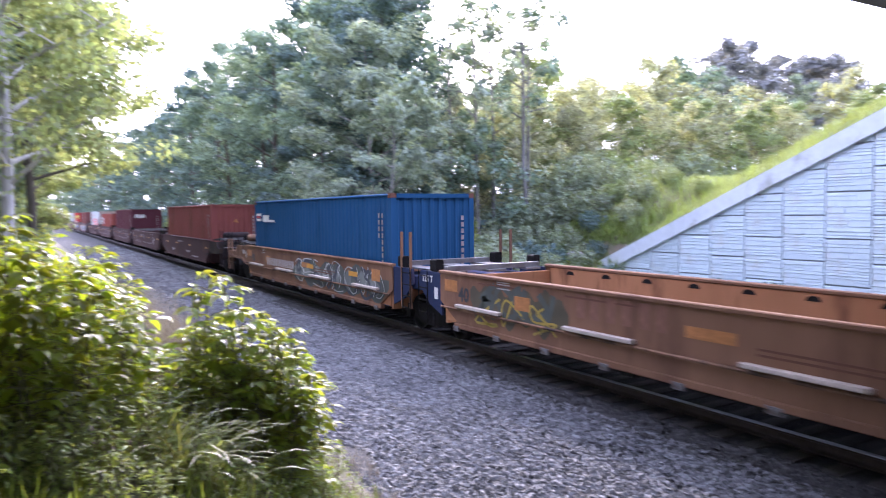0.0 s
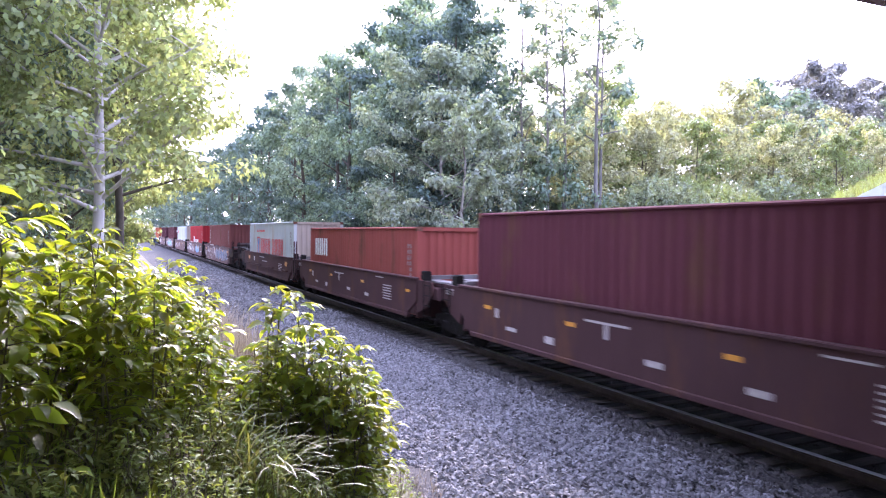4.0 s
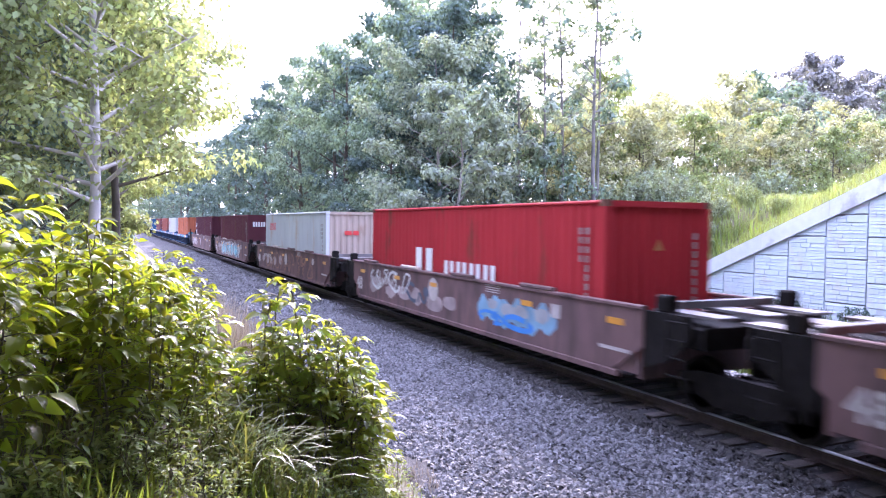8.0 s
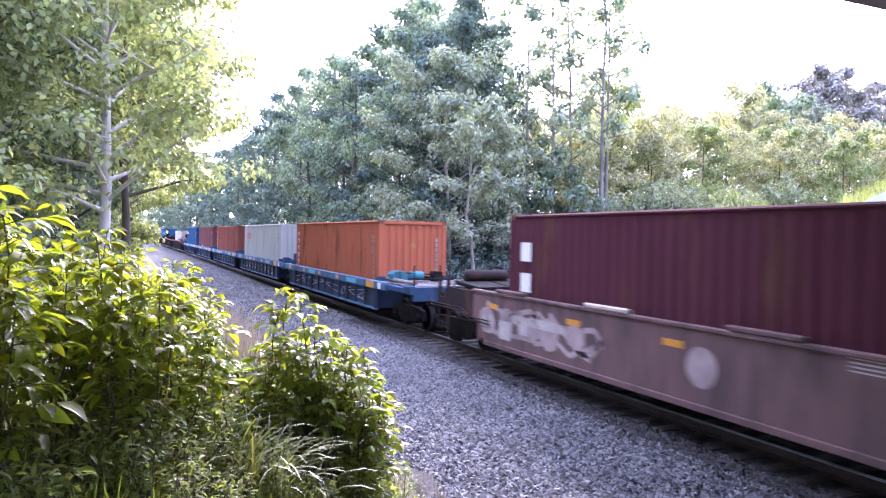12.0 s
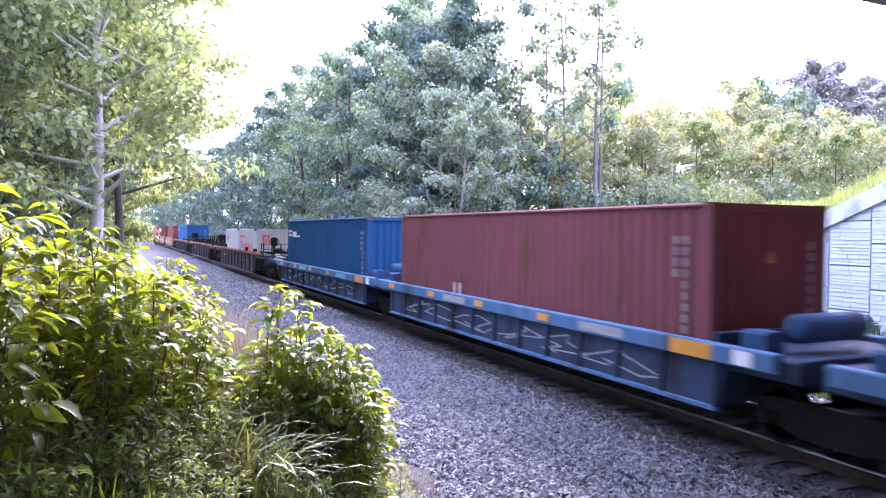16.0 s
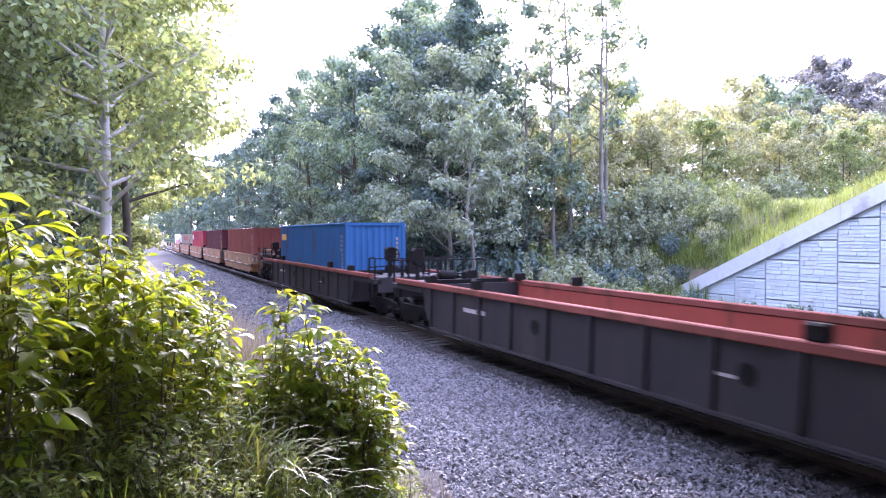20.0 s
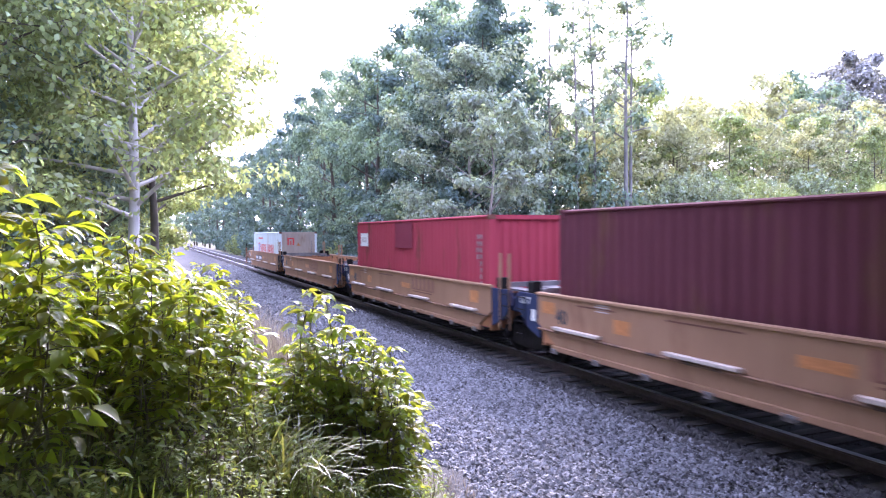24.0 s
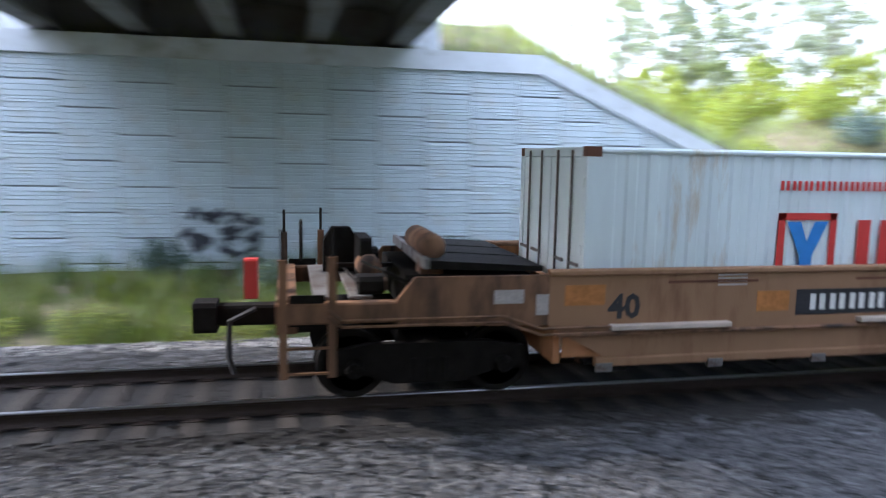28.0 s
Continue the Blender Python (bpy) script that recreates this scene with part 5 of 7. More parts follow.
for k, u in enumerate((118.72, 136.57, 154.41, 172.4, 190.15)):
    w = deep_well_car(ROSE if k else "faded rose-brown end unit of a long well wagon", pink, pink, grime, "outer" if k == 0 else "inner", "outer" if k == 4 else "inner", -1.3, 13.49, 0.42, False, 2.83)
    rose_marks(w, k)
    if k == 0:
        band(w, "graffiti_field", cargo_blue, 20, 6.4, -0.4, 0.5, 1.45)
        loops(w, "graffiti_line", rose_pale, 34, 11.6, -0.3, 0.55, 1.42, 10, 0.04)
        loops(w, "graffiti_shade", navy_spray, 36, 6.2, -0.2, 0.55, 1.4, 5, 0.05, -1.4528)
    if k == 1:
        band(w, "graffiti_field", sky_spray, 21, 4.3, 1.1, 0.62, 1.36)
        patches(w, "graffiti_cloud", pale_spray, 22, 4.1, 1.3, 0.85, 1.3, 4, -1.453, 0.9)
        loops(w, "graffiti_shade", blue_mark, 23, 4.2, 2.0, 0.66, 0.95, 2, 0.05, -1.4536)
        loops(w, "graffiti_line", white_spray, 35, 11.6, 8.4, 0.8, 1.45, 4, 0.04)
        loops(w, "graffiti_scrawl", navy_spray, 37, 8.6, 7.0, 0.7, 1.2, 2, 0.05)
        patches(w, "graffiti_haze", rose_pale, 31, 11.8, 5.0, 0.5, 1.2, 6, -1.4522, 0.9)
    if k in (0, 1):
        part("round_emblem", Shape().wheel(-1.4545, -1.45, 6.8, 1.15, 0.3, 20), dull_mark, w)
    if k == 2:
        loops(w, "graffiti_line", surface("rust_spray", (0.24, 0.11, 0.07), 0.7, vary=0.2, grain=4), 41, 11.0, 1.0, 0.5, 1.4, 9, 0.035)
        patches(w, "graffiti_haze", rose_pale, 39, 12.0, 7.0, 0.55, 1.3, 5, -1.4522, 0.8)
        part("round_emblem", Shape().wheel(-1.4545, -1.45, 6.2, 1.1, 0.28, 20), dull_mark, w)
    if k == 3:
        band(w, "graffiti_field", cloud_spray, 42, 10.4, 1.6, 0.44, 1.5, rough=0.1)
        patches(w, "graffiti_cloud", teal_spray, 44, 9.6, 2.4, 0.46, 1.46, 7, -1.4524, 1.0)
        loops(w, "graffiti_shade", navy_spray, 45, 10.0, 2.0, 0.5, 1.42, 7, 0.075, -1.4532)
        loops(w, "graffiti_line", white_spray, 43, 10.2, 1.9, 0.48, 1.46, 11, 0.024, -1.4548)
        loops(w, "graffiti_scrawl", rose_pale, 46, 12.8, 10.6, 0.6, 1.3, 2, 0.04)
    if k == 4:
        part("round_emblem", Shape().wheel(-1.4545, -1.45, 6.2, 1.0, 0.3, 20), rose_pale, w)
        patches(w, "graffiti_field", rose_pale, 61, 13.2, 9.0, 0.6, 1.35, 5)
        strokes(w, "graffiti_line", rose_pale, 62, 12.8, 8.5, 0.55, 1.4, 5, 0.05, -1.4545)
        decal("sticker", w, dull_mark, [(12.2, 11.7, 0.6, 1.0), (11.3, 11.0, 0.8, 1.1), (10.6, 10.0, 1.0, 1.2)], -1.453)
    place(w, u)

for k, u in enumerate((211.08, 227.02, 242.55, 258.2, 273.59)):
    w = spine_car(BLU if 0 < k < 4 else "faded blue end unit of a ribbed well wagon", "outer" if k == 0 else "inner", "outer" if k == 4 else "inner")
    strokes(w, "graffiti_line", pale_spray, 50 + k, 11.5, 0.8, 0.5, 1.0, 6, 0.013, -1.405)
    decal("chord_patch", w, pale_spray if k % 2 else teal_spray, [(8.6, 7.4, 1.12, 1.28), (2.8, 1.6, 1.12, 1.28)], -1.503)
    decal("white_patch", w, white_mark, [(-0.7, -1.0, 1.1, 1.3)], -1.503)
    place(w, u)

e1 = ribbed_car(BLK + " carrying two white containers")
place(e1, 295.06)
place(tagged(copy_thing(e1, pose(0, 0, 0)), BLK + ", empty inside"), 317.12)
place(tagged(copy_thing(e1, pose(0, 0, 0)), BLK + " carrying a blue container"), 339.19)

h_front = deep_well_car("tan end unit of an articulated well wagon", tan, tan_deep, navy, "outer", "inner", end_body=tan_worn)
tan_marks(h_front)
place(h_front, 360.1)
h_mid = deep_well_car(TAN, tan, tan_deep, navy, "inner", "inner")
tan_marks(h_mid)
tan_end_marks(h_mid)
brown_word(h_mid)
place(h_mid, 376.07)
place(tagged(copy_thing(h_mid, pose(0, 0, 0)), TAN + " carrying a red container"), 391.52)
place(tagged(copy_thing(h_mid, pose(0, 0, 0)), TAN + ", empty, orange inside"), 407.0)
h_tail = deep_well_car("tan last wagon unit with ladder posts and red tail marker", tan, tan_deep, navy, "inner", "outer", end_body=tan_worn)
tan_marks(h_tail)
decal("number_board", h_tail, black_mark, [(9.45, 6.25, 0.99, 1.31)], -1.452, "black number board")
decal("number_bar", h_tail, white_mark, block_word(9.25, 1.15, 1.05, 1.25, 4) + block_word(7.75, 1.3, 1.05, 1.25, 6), -1.456)
lettering("unit_letter", "B", 0.26, black_mark, h_tail, (-1.452, 5.6, 1.04))
tail = part("tail_marker", Shape().box(-0.75, -0.55, 15.95, 16.1, 1.2, 1.66, cut=0.02), red_mark, h_tail, "red end-of-train marker")
part("air_hose", Shape().tube([(-0.3, 16.0, 1.0), (-0.3, 16.3, 0.85), (-0.3, 16.32, 0.4), (-0.32, 16.25, 0.2)], 0.035, 6), black_mark, h_tail)
place(h_tail, 422.51)

# -- containers --
c_blue = paint("navy_blue_container_paint", (0.022, 0.08, 0.175), 0.1, dirt=(0.015, 0.055, 0.12))
c_blue2 = paint("bright_blue_container_paint", (0.04, 0.12, 0.27), 0.1)
c_salmon = paint("faded_red_container_paint", (0.235, 0.075, 0.063), 0.15)
c_maroon = paint("maroon_container_paint", (0.105, 0.036, 0.045), 0.12)
c_brown = paint("brown_red_container_paint", (0.19, 0.07, 0.065), 0.12)
c_orange = paint("orange_container_paint", (0.42, 0.13, 0.07), 0.15)
c_red = paint("bright_red_container_paint", (0.37, 0.036, 0.04), 0.08)
c_white = paint("white_container_paint", (0.50, 0.54, 0.535), 0.12, dirt=(0.45, 0.36, 0.26))
c_grey = paint("pale_grey_container_paint", (0.47, 0.485, 0.47), 0.12, dirt=(0.4, 0.33, 0.25))
c_tan_end = paint("dirty_beige_container_paint", (0.42, 0.35, 0.29), 0.3, dirt=(0.25, 0.16, 0.11))
HC, STD = 2.896, 2.591
LOW = 0.42


def load(u, label, body, h=HC, **more):
    ob = id_marks(container(label, body, h=h, **more), h)
    return place(ob, u, LOW)


def emblem(ob, y=11.95, z=2.15):
    decal("emblem", ob, white_mark, [(y, y - 0.62, z - 0.02, z + 0.07), (y, y - 0.62, z + 0.18, z + 0.27), (y - 0.85, y - 1.6, z - 0.05, z + 0.2), (y - 1.6, y - 2.3, z - 0.05, z + 0.03)], -1.222, "small white company emblem")
    decal("emblem_stripe", ob, red_mark, [(y, y - 0.5, z + 0.09, z + 0.16)], -1.222)


def side_code(ob, y=11.8, h=HC, n=6):
    small_marks("side_code", ob, white_mark, [r for k in range(n) for r in ((y, y - 0.05, h - 0.65 - k * 0.32, h - 0.42 - k * 0.32), (y - 0.05, y - 0.22, h - 0.47 - k * 0.32, h - 0.42 - k * 0.32), (y - 0.2, y - 0.24, h - 0.6 - k * 0.32, h - 0.42 - k * 0.32))], -1.222)


def warning(ob, h=HC):
    sh = Shape()
    sh.add([(-0.13, -0.002, h - 0.9), (0.11, -0.002, h - 0.9), (-0.01, -0.002, h - 0.69)], [(0, 1, 2)])
    part("warning_sign", sh, faded_orange, ob, "yellow warning triangle")


def ocean_word(ob, y0=11.07, w=1.55, z0=2.02, z1=2.4):
    decal("brand_shape", ob, red_mark, block_word(y0, w, z0, z1, 4, 0.2, 0.12), -1.222, "red brand shapes")


def end_word(ob, h=HC):
    end_decal("end_brand_shape", ob, white_mark, [(-0.9 + 0.16 * k, -0.79 + 0.16 * k, h - 0.75, h - 0.45) for k in range(5)], -0.003, "small white brand shapes")


def big_word(ob, h=STD, scale=1.0, top=1.73, low=0.75, y0=8.44, y1=2.29):
    decal("brand_shape", ob, red_mark, block_word(y0, (y0 - y1) * 0.46, low, top, 4) + block_word(y0 - (y0 - y1) * 0.54, (y0 - y1) * 0.46, low, top, 4), -1.222, "large red brand shapes")
    s = 0.85
    yl = y0 + 1.17
    decal("logo_frame", ob, red_mark, [(yl, yl - 0.1, low, top + 0.09), (yl - s + 0.1, yl - s, low, top + 0.09), (yl, yl - s, top, top + 0.09)], -1.2225, "red logo frame")
    m = Shape()
    yc = yl - s / 2
    for a in (1, -1):
        m.add([(-1.227, yc + a * 0.30, top - 0.02), (-1.227, yc + a * 0.10, top - 0.02), (-1.227, yc - a * 0.06, top - 0.42), (-1.227, yc + a * 0.08, top - 0.48)], [(0, 1, 2, 3)])
    m.add([(-1.2272, yc + 0.09, top - 0.42), (-1.2272, yc - 0.09, top - 0.42), (-1.2272, yc - 0.09, low), (-1.2272, yc + 0.09, low)], [(0, 1, 2, 3)])
    part("logo_mark", m, blue_mark, ob, "blue forked logo")
    small_marks("address_mark", ob, red_mark, block_word(yl, 2.35, top + 0.37, top + 0.49, 14, 0.22, 0.3), -1.222)


def end_logo(ob, h):
    """A red frame with a pale middle on the front end."""
    end_decal("end_logo", ob, red_mark, [(-0.72, -0.62, h - 0.85, h - 0.38), (-0.38, -0.28, h - 0.85, h - 0.38), (-0.62, -0.38, h - 0.46, h - 0.38), (-0.54, -0.46, h - 0.85, h - 0.6)], -0.003, "red logo frame on the end")


emblem(load(16.03, "dark blue forty-foot container with a small white emblem", c_blue))
warning(load(36.02, "faded red forty-foot container", c_salmon))
end_word(load(66.42, "maroon forty-foot container with white shapes on its end", c_maroon, smooth_front=True))
ob = load(82.33, "red forty-foot container with white brand shapes", paint("dull_red_container_paint", (0.27, 0.075, 0.06), 0.15), STD)
decal("brand_shape", ob, white_mark, block_word(11.3, 2.0, 1.45, 2.15, 3, 0.18), -1.222)
end_decal("white_panel", ob, white_mark, [(-0.7, 0.6, 0.5, 1.0)], -0.003)
big_word(load(97.73, "white forty-foot container with large red lettering shapes and a tan end", c_white, front=c_tan_end), top=2.0, low=0.95)
side_code(load(118.72, "brown-red forty-foot container with a tall white side code", c_brown))
ob = load(136.57, "bright red forty-foot container with white brand shapes", c_red)
decal("brand_initial", ob, white_mark, [(8.5, 8.1, 0.95, 1.78), (7.8, 7.4, 0.95, 1.78)], -1.222, "tall white brand shape")
decal("brand_shape", ob, white_mark, block_word(6.6, 2.85, 0.95, 1.5, 4, 0.2), -1.222)
warning(ob)
ob = load(154.41, "pale grey forty-foot container with red brand shapes", c_white, front=c_tan_end)
ocean_word(ob)
end_decal("end_brand_shape", ob, red_mark, [(-0.45, -0.15, 1.95, 2.12), (-0.1, 0.15, 1.95, 2.12)], -0.003)
end_word(load(172.4, "maroon forty-foot container with a smooth marked end", c_maroon, smooth_front=True))
ob = load(190.15, "dark red forty-foot container with white marks", paint("wine_red_container_paint", (0.088, 0.03, 0.041), 0.12))
decal("brand_shape", ob, white_mark, [(11.7, 11.3, 1.9, 2.3), (11.7, 11.3, 1.25, 1.65)], -1.222)
warning(ob)
warning(side_code(load(211.08, "orange forty-foot container with a white side code", c_orange)) or rolling[-1][0])
ocean_word(load(227.02, "pale grey forty-foot container with red brand shapes near its door end", c_grey))
ob = load(242.55, "faded orange-red forty-foot container with a tall white side code", paint("faded_orange_container_paint", (0.255, 0.082, 0.064), 0.15))
side_code(ob)
warning(ob)
ob = load(258.2, "dull red forty-foot container with two pale dashes", paint("dull_maroon_container_paint", (0.18, 0.068, 0.072), 0.15))
decal("side_dash", ob, dull_mark, [(8.6, 8.45, 0.75, 1.15), (8.3, 8.15, 0.75, 1.15)], -1.222)
warning(ob)
emblem(load(273.59, "blue forty-foot container with a small white emblem", c_blue))
ob = container("white twenty-foot container with large red lettering shapes", c_grey, 5.9, STD - 0.12, front=paint("cream_container_paint", (0.44, 0.41, 0.36), 0.15, dirt=(0.35, 0.3, 0.24)))
big_word(ob, top=1.55, low=0.65, y0=4.3, y1=0.5)
end_logo(ob, STD - 0.12)
place(ob, 295.06, LOW)
ob = container("white twenty-foot container with small red brand shapes", c_white, 5.9, STD - 0.12)
decal("brand_shape", ob, red_mark, block_word(5.1, 1.1, 1.7, 1.95, 4, 0.2), -1.222)
place(ob, 301.35, LOW)
ob = load(339.19, "bright blue forty-foot container with a small yellow label", c_blue2)
decal("yellow_label", ob, amber_mark, [(11.9, 10.8, 2.15, 2.45)], -1.222)
load(360.1, "faded red forty-foot container with pale end", c_salmon)
load(376.07, "maroon forty-foot container without large marks", c_maroon)
ob = load(391.52, "red forty-foot container with a white emblem panel and a dark patch", paint("cherry_red_container_paint", (0.34, 0.055, 0.075), 0.1))
decal("emblem_panel", ob, white_mark, [(11.7, 10.7, 1.95, 2.45)], -1.222, "white emblem panel")
decal("emblem_shape", ob, dull_mark, block_word(11.55, 0.7, 2.1, 2.3, 3, 0.25), -1.228)
decal("dark_patch", ob, paint("dark_red_patch_paint", (0.20, 0.04, 0.06), 0.1), [(7.4, 5.7, 1.95, 2.8)], -1.222)
big_word(load(422.51, "white forty-foot container with large red lettering shapes and a blue logo", paint("clean_white_container_paint", (0.68, 0.77, 0.80), 0.08, dirt=(0.5, 0.42, 0.33)), STD, front=c_tan_end))
end_logo(rolling[-1][0], STD)
warning(rolling[-1][0], STD)

# ---- plants ----


def leaf_quads(rng, p, out, size, droop=0.2, width=0.30):
    """Four-cornered pointed leaves at the points p; they lie on the outside of their clump and hang a little."""
    n = len(p)
    face = out * 1.1 + np.array([0, 0, 0.55]) + rng.normal(0, 0.38, (n, 3))
    face /= np.linalg.norm(face, axis=1, keepdims=True) + 1e-9
    d = rng.normal(0, 1, (n, 3)) + out * 0.5
    d[:, 2] -= 0.4 + droop
    d -= face * np.sum(d * face, axis=1, keepdims=True)
    d /= np.linalg.norm(d, axis=1, keepdims=True) + 1e-9
    s = np.cross(d, face)
    l = (size * rng.uniform(0.6, 1.35, n))[:, None]
    v = np.stack([p, p + d * l * 0.45 + s * l * width + face * l * 0.06, p + d * l - face * l * 0.1, p + d * l * 0.45 - s * l * width + face * l * 0.06], 1)
    return v.reshape(-1, 3), np.arange(4 * n).reshape(n, 4)


def spread_points(rng, centres, radii, n, flat=0.8):
    """n points round the centres, thicker towards the outside of each clump, and their outward directions."""
    k = rng.integers(0, len(centres), n)
    d = rng.normal(0, 1, (n, 3))
    d /= np.linalg.norm(d, axis=1, keepdims=True)
    r = radii[k] * rng.random(n) ** 0.45
    d[:, 2] *= flat
    return centres[k] + d * r[:, None], d


def tree_parts(seed, height, reach, trunk_r, bark, leaf, n_leaf, size, base=0.3, limbs=16, lean=0.03, sparse=1.0, conifer=False, droop=0.2, puff=1.0, bare=0.0):
    """Meshes of a tree: a tapered trunk with limbs and twigs, and a crown of clumps of leaves."""
    rng = np.random.default_rng(seed)
    sh = Shape()
    k = 9
    wander = np.cumsum(rng.normal(0, lean * height / k, (k + 1, 2)), 0)
    wander -= wander[0]
    path = [(wander[i, 0], wander[i, 1], height * i / k - (0.4 if i == 0 else 0)) for i in range(k + 1)]
    sh.tube(path, [trunk_r * (1.25 if i == 0 else 1 - 0.9 * i / k) for i in range(k + 1)], 8)
    cs, rs = [], []

    def on_trunk(f):
        i = min(k - 1, int(f * k))
        a, b = np.array(path[i]), np.array(path[i + 1])
        return a + (b - a) * (f * k - i)

    for j in range(limbs):
        f = base + (0.97 - base) * ((j + rng.uniform(0, 0.8)) / limbs)
        g = (f - base) / (1 - base)
        prof = (1.05 - g) if conifer else (0.55 + 0.9 * math.sin(math.pi * min(1, 0.15 + g * 0.85)) ** 0.8) * (1.0 - 0.35 * g)
        length = reach * prof * rng.uniform(0.65, 1.15)
        a = j * 2.4 + rng.uniform(-0.5, 0.5)
        rise = rng.uniform(-0.1, 0.15) if conifer else rng.uniform(0.15, 0.75)
        p0 = on_trunk(f)
        mid = p0 + np.array([math.cos(a) * length * 0.55, math.sin(a) * length * 0.55, length * rise * 0.6])
        end = p0 + np.array([math.cos(a) * length, math.sin(a) * length, length * rise * (0.8 if conifer else 1.0)])
        r0 = max(0.02, trunk_r * 0.42 * (1 - 0.7 * g))
        sh.tube([p0, mid, end], [r0, r0 * 0.6, 0.012], 5, caps=False)
        for t in (0.45, 0.7, 0.88, 1.0):
            if rng.random() > sparse:
                continue
            c = mid + (end - mid) * (t - 0.5) * 2 if t > 0.5 else p0 + (mid - p0) * t * 2
            off = rng.normal(0, 0.16 * length, 3) * np.array([1, 1, 0.6])
            sh.tube([c, c + off * 0.6, c + off], [0.03, 0.018, 0.008], 4, caps=False)
            cs += [c, c + off]
            rs += [rng.uniform(0.5, 0.95) * (0.35 + 0.16 * reach) * puff] * 2
    top = on_trunk(0.98)
    cs.append(top)
    rs.append(0.3 + 0.1 * reach)
    cs, rs = np.array(cs), np.array(rs)
    p, d = spread_points(rng, cs, rs, n_leaf, 0.55 if conifer else 0.75)
    if bare:
        # one side of the trunk stands free of leaves
        side = np.arctan2(p[:, 1], p[:, 0])
        keep = ~((np.abs(side - bare) < 0.5) & (p[:, 2] < 0.6 * height) & (rng.random(len(p)) < 0.6)) & ((np.hypot(p[:, 0], p[:, 1]) > 0.5) | (p[:, 2] > 0.7 * height))
        p, d = p[keep], d[keep]
    v, q = leaf_quads(rng, p, d, size, droop, 0.12 if conifer else 0.30)
    return sh.mesh("trunk", bark, True), sheet_mesh("crown", v, q, leaf)


def tree(label, meshes, x, y, turn=0.0, scale=1.0, name="tree", group="trees along the track"):
    ob = thing(name, label, "tree", group)
    part("trunk", meshes[0], None, ob)
    part("crown", meshes[1], None, ob)
    ob.matrix_basis = Matrix.Translation((x, y, ground_z(x, y) - 0.05)) @ pose(0, 0, 0, 0, 0, turn) @ Matrix.Diagonal((scale, scale, scale, 1))
    return ob


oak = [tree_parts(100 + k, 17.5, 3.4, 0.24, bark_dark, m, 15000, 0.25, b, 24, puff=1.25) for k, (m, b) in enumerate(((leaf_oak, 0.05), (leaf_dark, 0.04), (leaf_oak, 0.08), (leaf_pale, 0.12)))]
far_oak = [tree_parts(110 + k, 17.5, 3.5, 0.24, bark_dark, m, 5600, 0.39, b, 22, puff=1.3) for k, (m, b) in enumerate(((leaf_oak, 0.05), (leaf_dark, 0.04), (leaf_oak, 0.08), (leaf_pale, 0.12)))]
behind = [tree_parts(116 + k, 17.5, 3.6, 0.24, bark_dark, leaf_oak, 1700, 0.8, 0.04, 22, puff=1.35) for k in range(2)]
birch = tree_parts(120, 12.5, 3.3, 0.15, bark_pale, leaf_pale, 20000, 0.19, 0.16, 26, 0.05)
lean_birch = tree_parts(121, 10.5, 2.0, 0.11, bark_pale, leaf_pale, 6000, 0.22, 0.3, 14, 0.11)
snag = [tree_parts(130 + k, 19.0, 1.7, 0.125, bark_grey, leaf_oak if k == 1 else leaf_pale, 1900, 0.27, 0.34, 26, 0.03, 0.42) for k in range(3)]
left_tree = tree_parts(140, 18.0, 3.6, 0.22, bark_white, leaf_left, 28000, 0.235, 0.18, 48, 0.02, puff=1.3, bare=1.0)
left_more = [tree_parts(141 + k, 16.0, 3.3, 0.2, bark_dark, m, 14000, 0.25, 0.06, 26, puff=1.45) for k, m in enumerate((leaf_oak, leaf_left, leaf_oak))]
left_far = [tree_parts(145 + k, 16.0, 3.4, 0.2, bark_dark, m, 3600, 0.5, 0.06, 24, puff=1.5) for k, m in enumerate((leaf_oak, leaf_lit, leaf_dark))]
left_high = [tree_parts(148 + k, 15.5, 3.2, 0.2, bark_dark, m, 13000, 0.25, 0.27, 26, puff=1.3) for k, m in enumerate((leaf_left, leaf_lit))]
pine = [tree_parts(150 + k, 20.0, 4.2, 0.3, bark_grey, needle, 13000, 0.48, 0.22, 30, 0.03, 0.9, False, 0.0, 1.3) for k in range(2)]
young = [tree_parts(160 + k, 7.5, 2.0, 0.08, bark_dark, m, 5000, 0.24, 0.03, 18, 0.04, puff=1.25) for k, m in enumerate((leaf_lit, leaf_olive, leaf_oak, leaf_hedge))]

OAK = "tall leafy deciduous tree with a dense dark green crown"
rng = random.Random(7)
# the wood across the track, front row then rows behind
row = [(16.6, 34.5, 1, 0.9), (13.6, 36.0, 2, 0.6), (15.8, 38.5, 0, 0.95), (16.6, 44, 1, 1.0), (15.4, 49.5, 2, 0.98), (16.4, 56, 1, 1.0), (15.4, 63, 0, 1.0), (16.4, 71, 1, 1.02), (15.5, 80, 2, 1.0), (16.5, 90, 0, 1.05), (15.6, 101, 1, 1.0), (16.4, 113, 2, 1.0), (15.4, 126, 0, 1.0), (16, 141, 1, 1.0), (14.8, 158, 2, 1.0), (15, 178, 0, 1.0), (15, 200, 1, 1.0), (15.5, 225, 2, 1.0), (15, 255, 0, 1.1),
       (18.2, 37.0, 1, 0.98), (20.0, 45.5, 0, 1.12), (21.5, 52, 2, 1.14), (22.5, 60, 1, 1.1), (21.5, 69, 0, 1.1), (23, 82, 2, 1.1), (22, 97, 1, 1.1), (23, 116, 0, 1.12), (27, 62, 2, 1.05), (23, 140, 1, 1.1), (22, 170, 2, 1.1)]
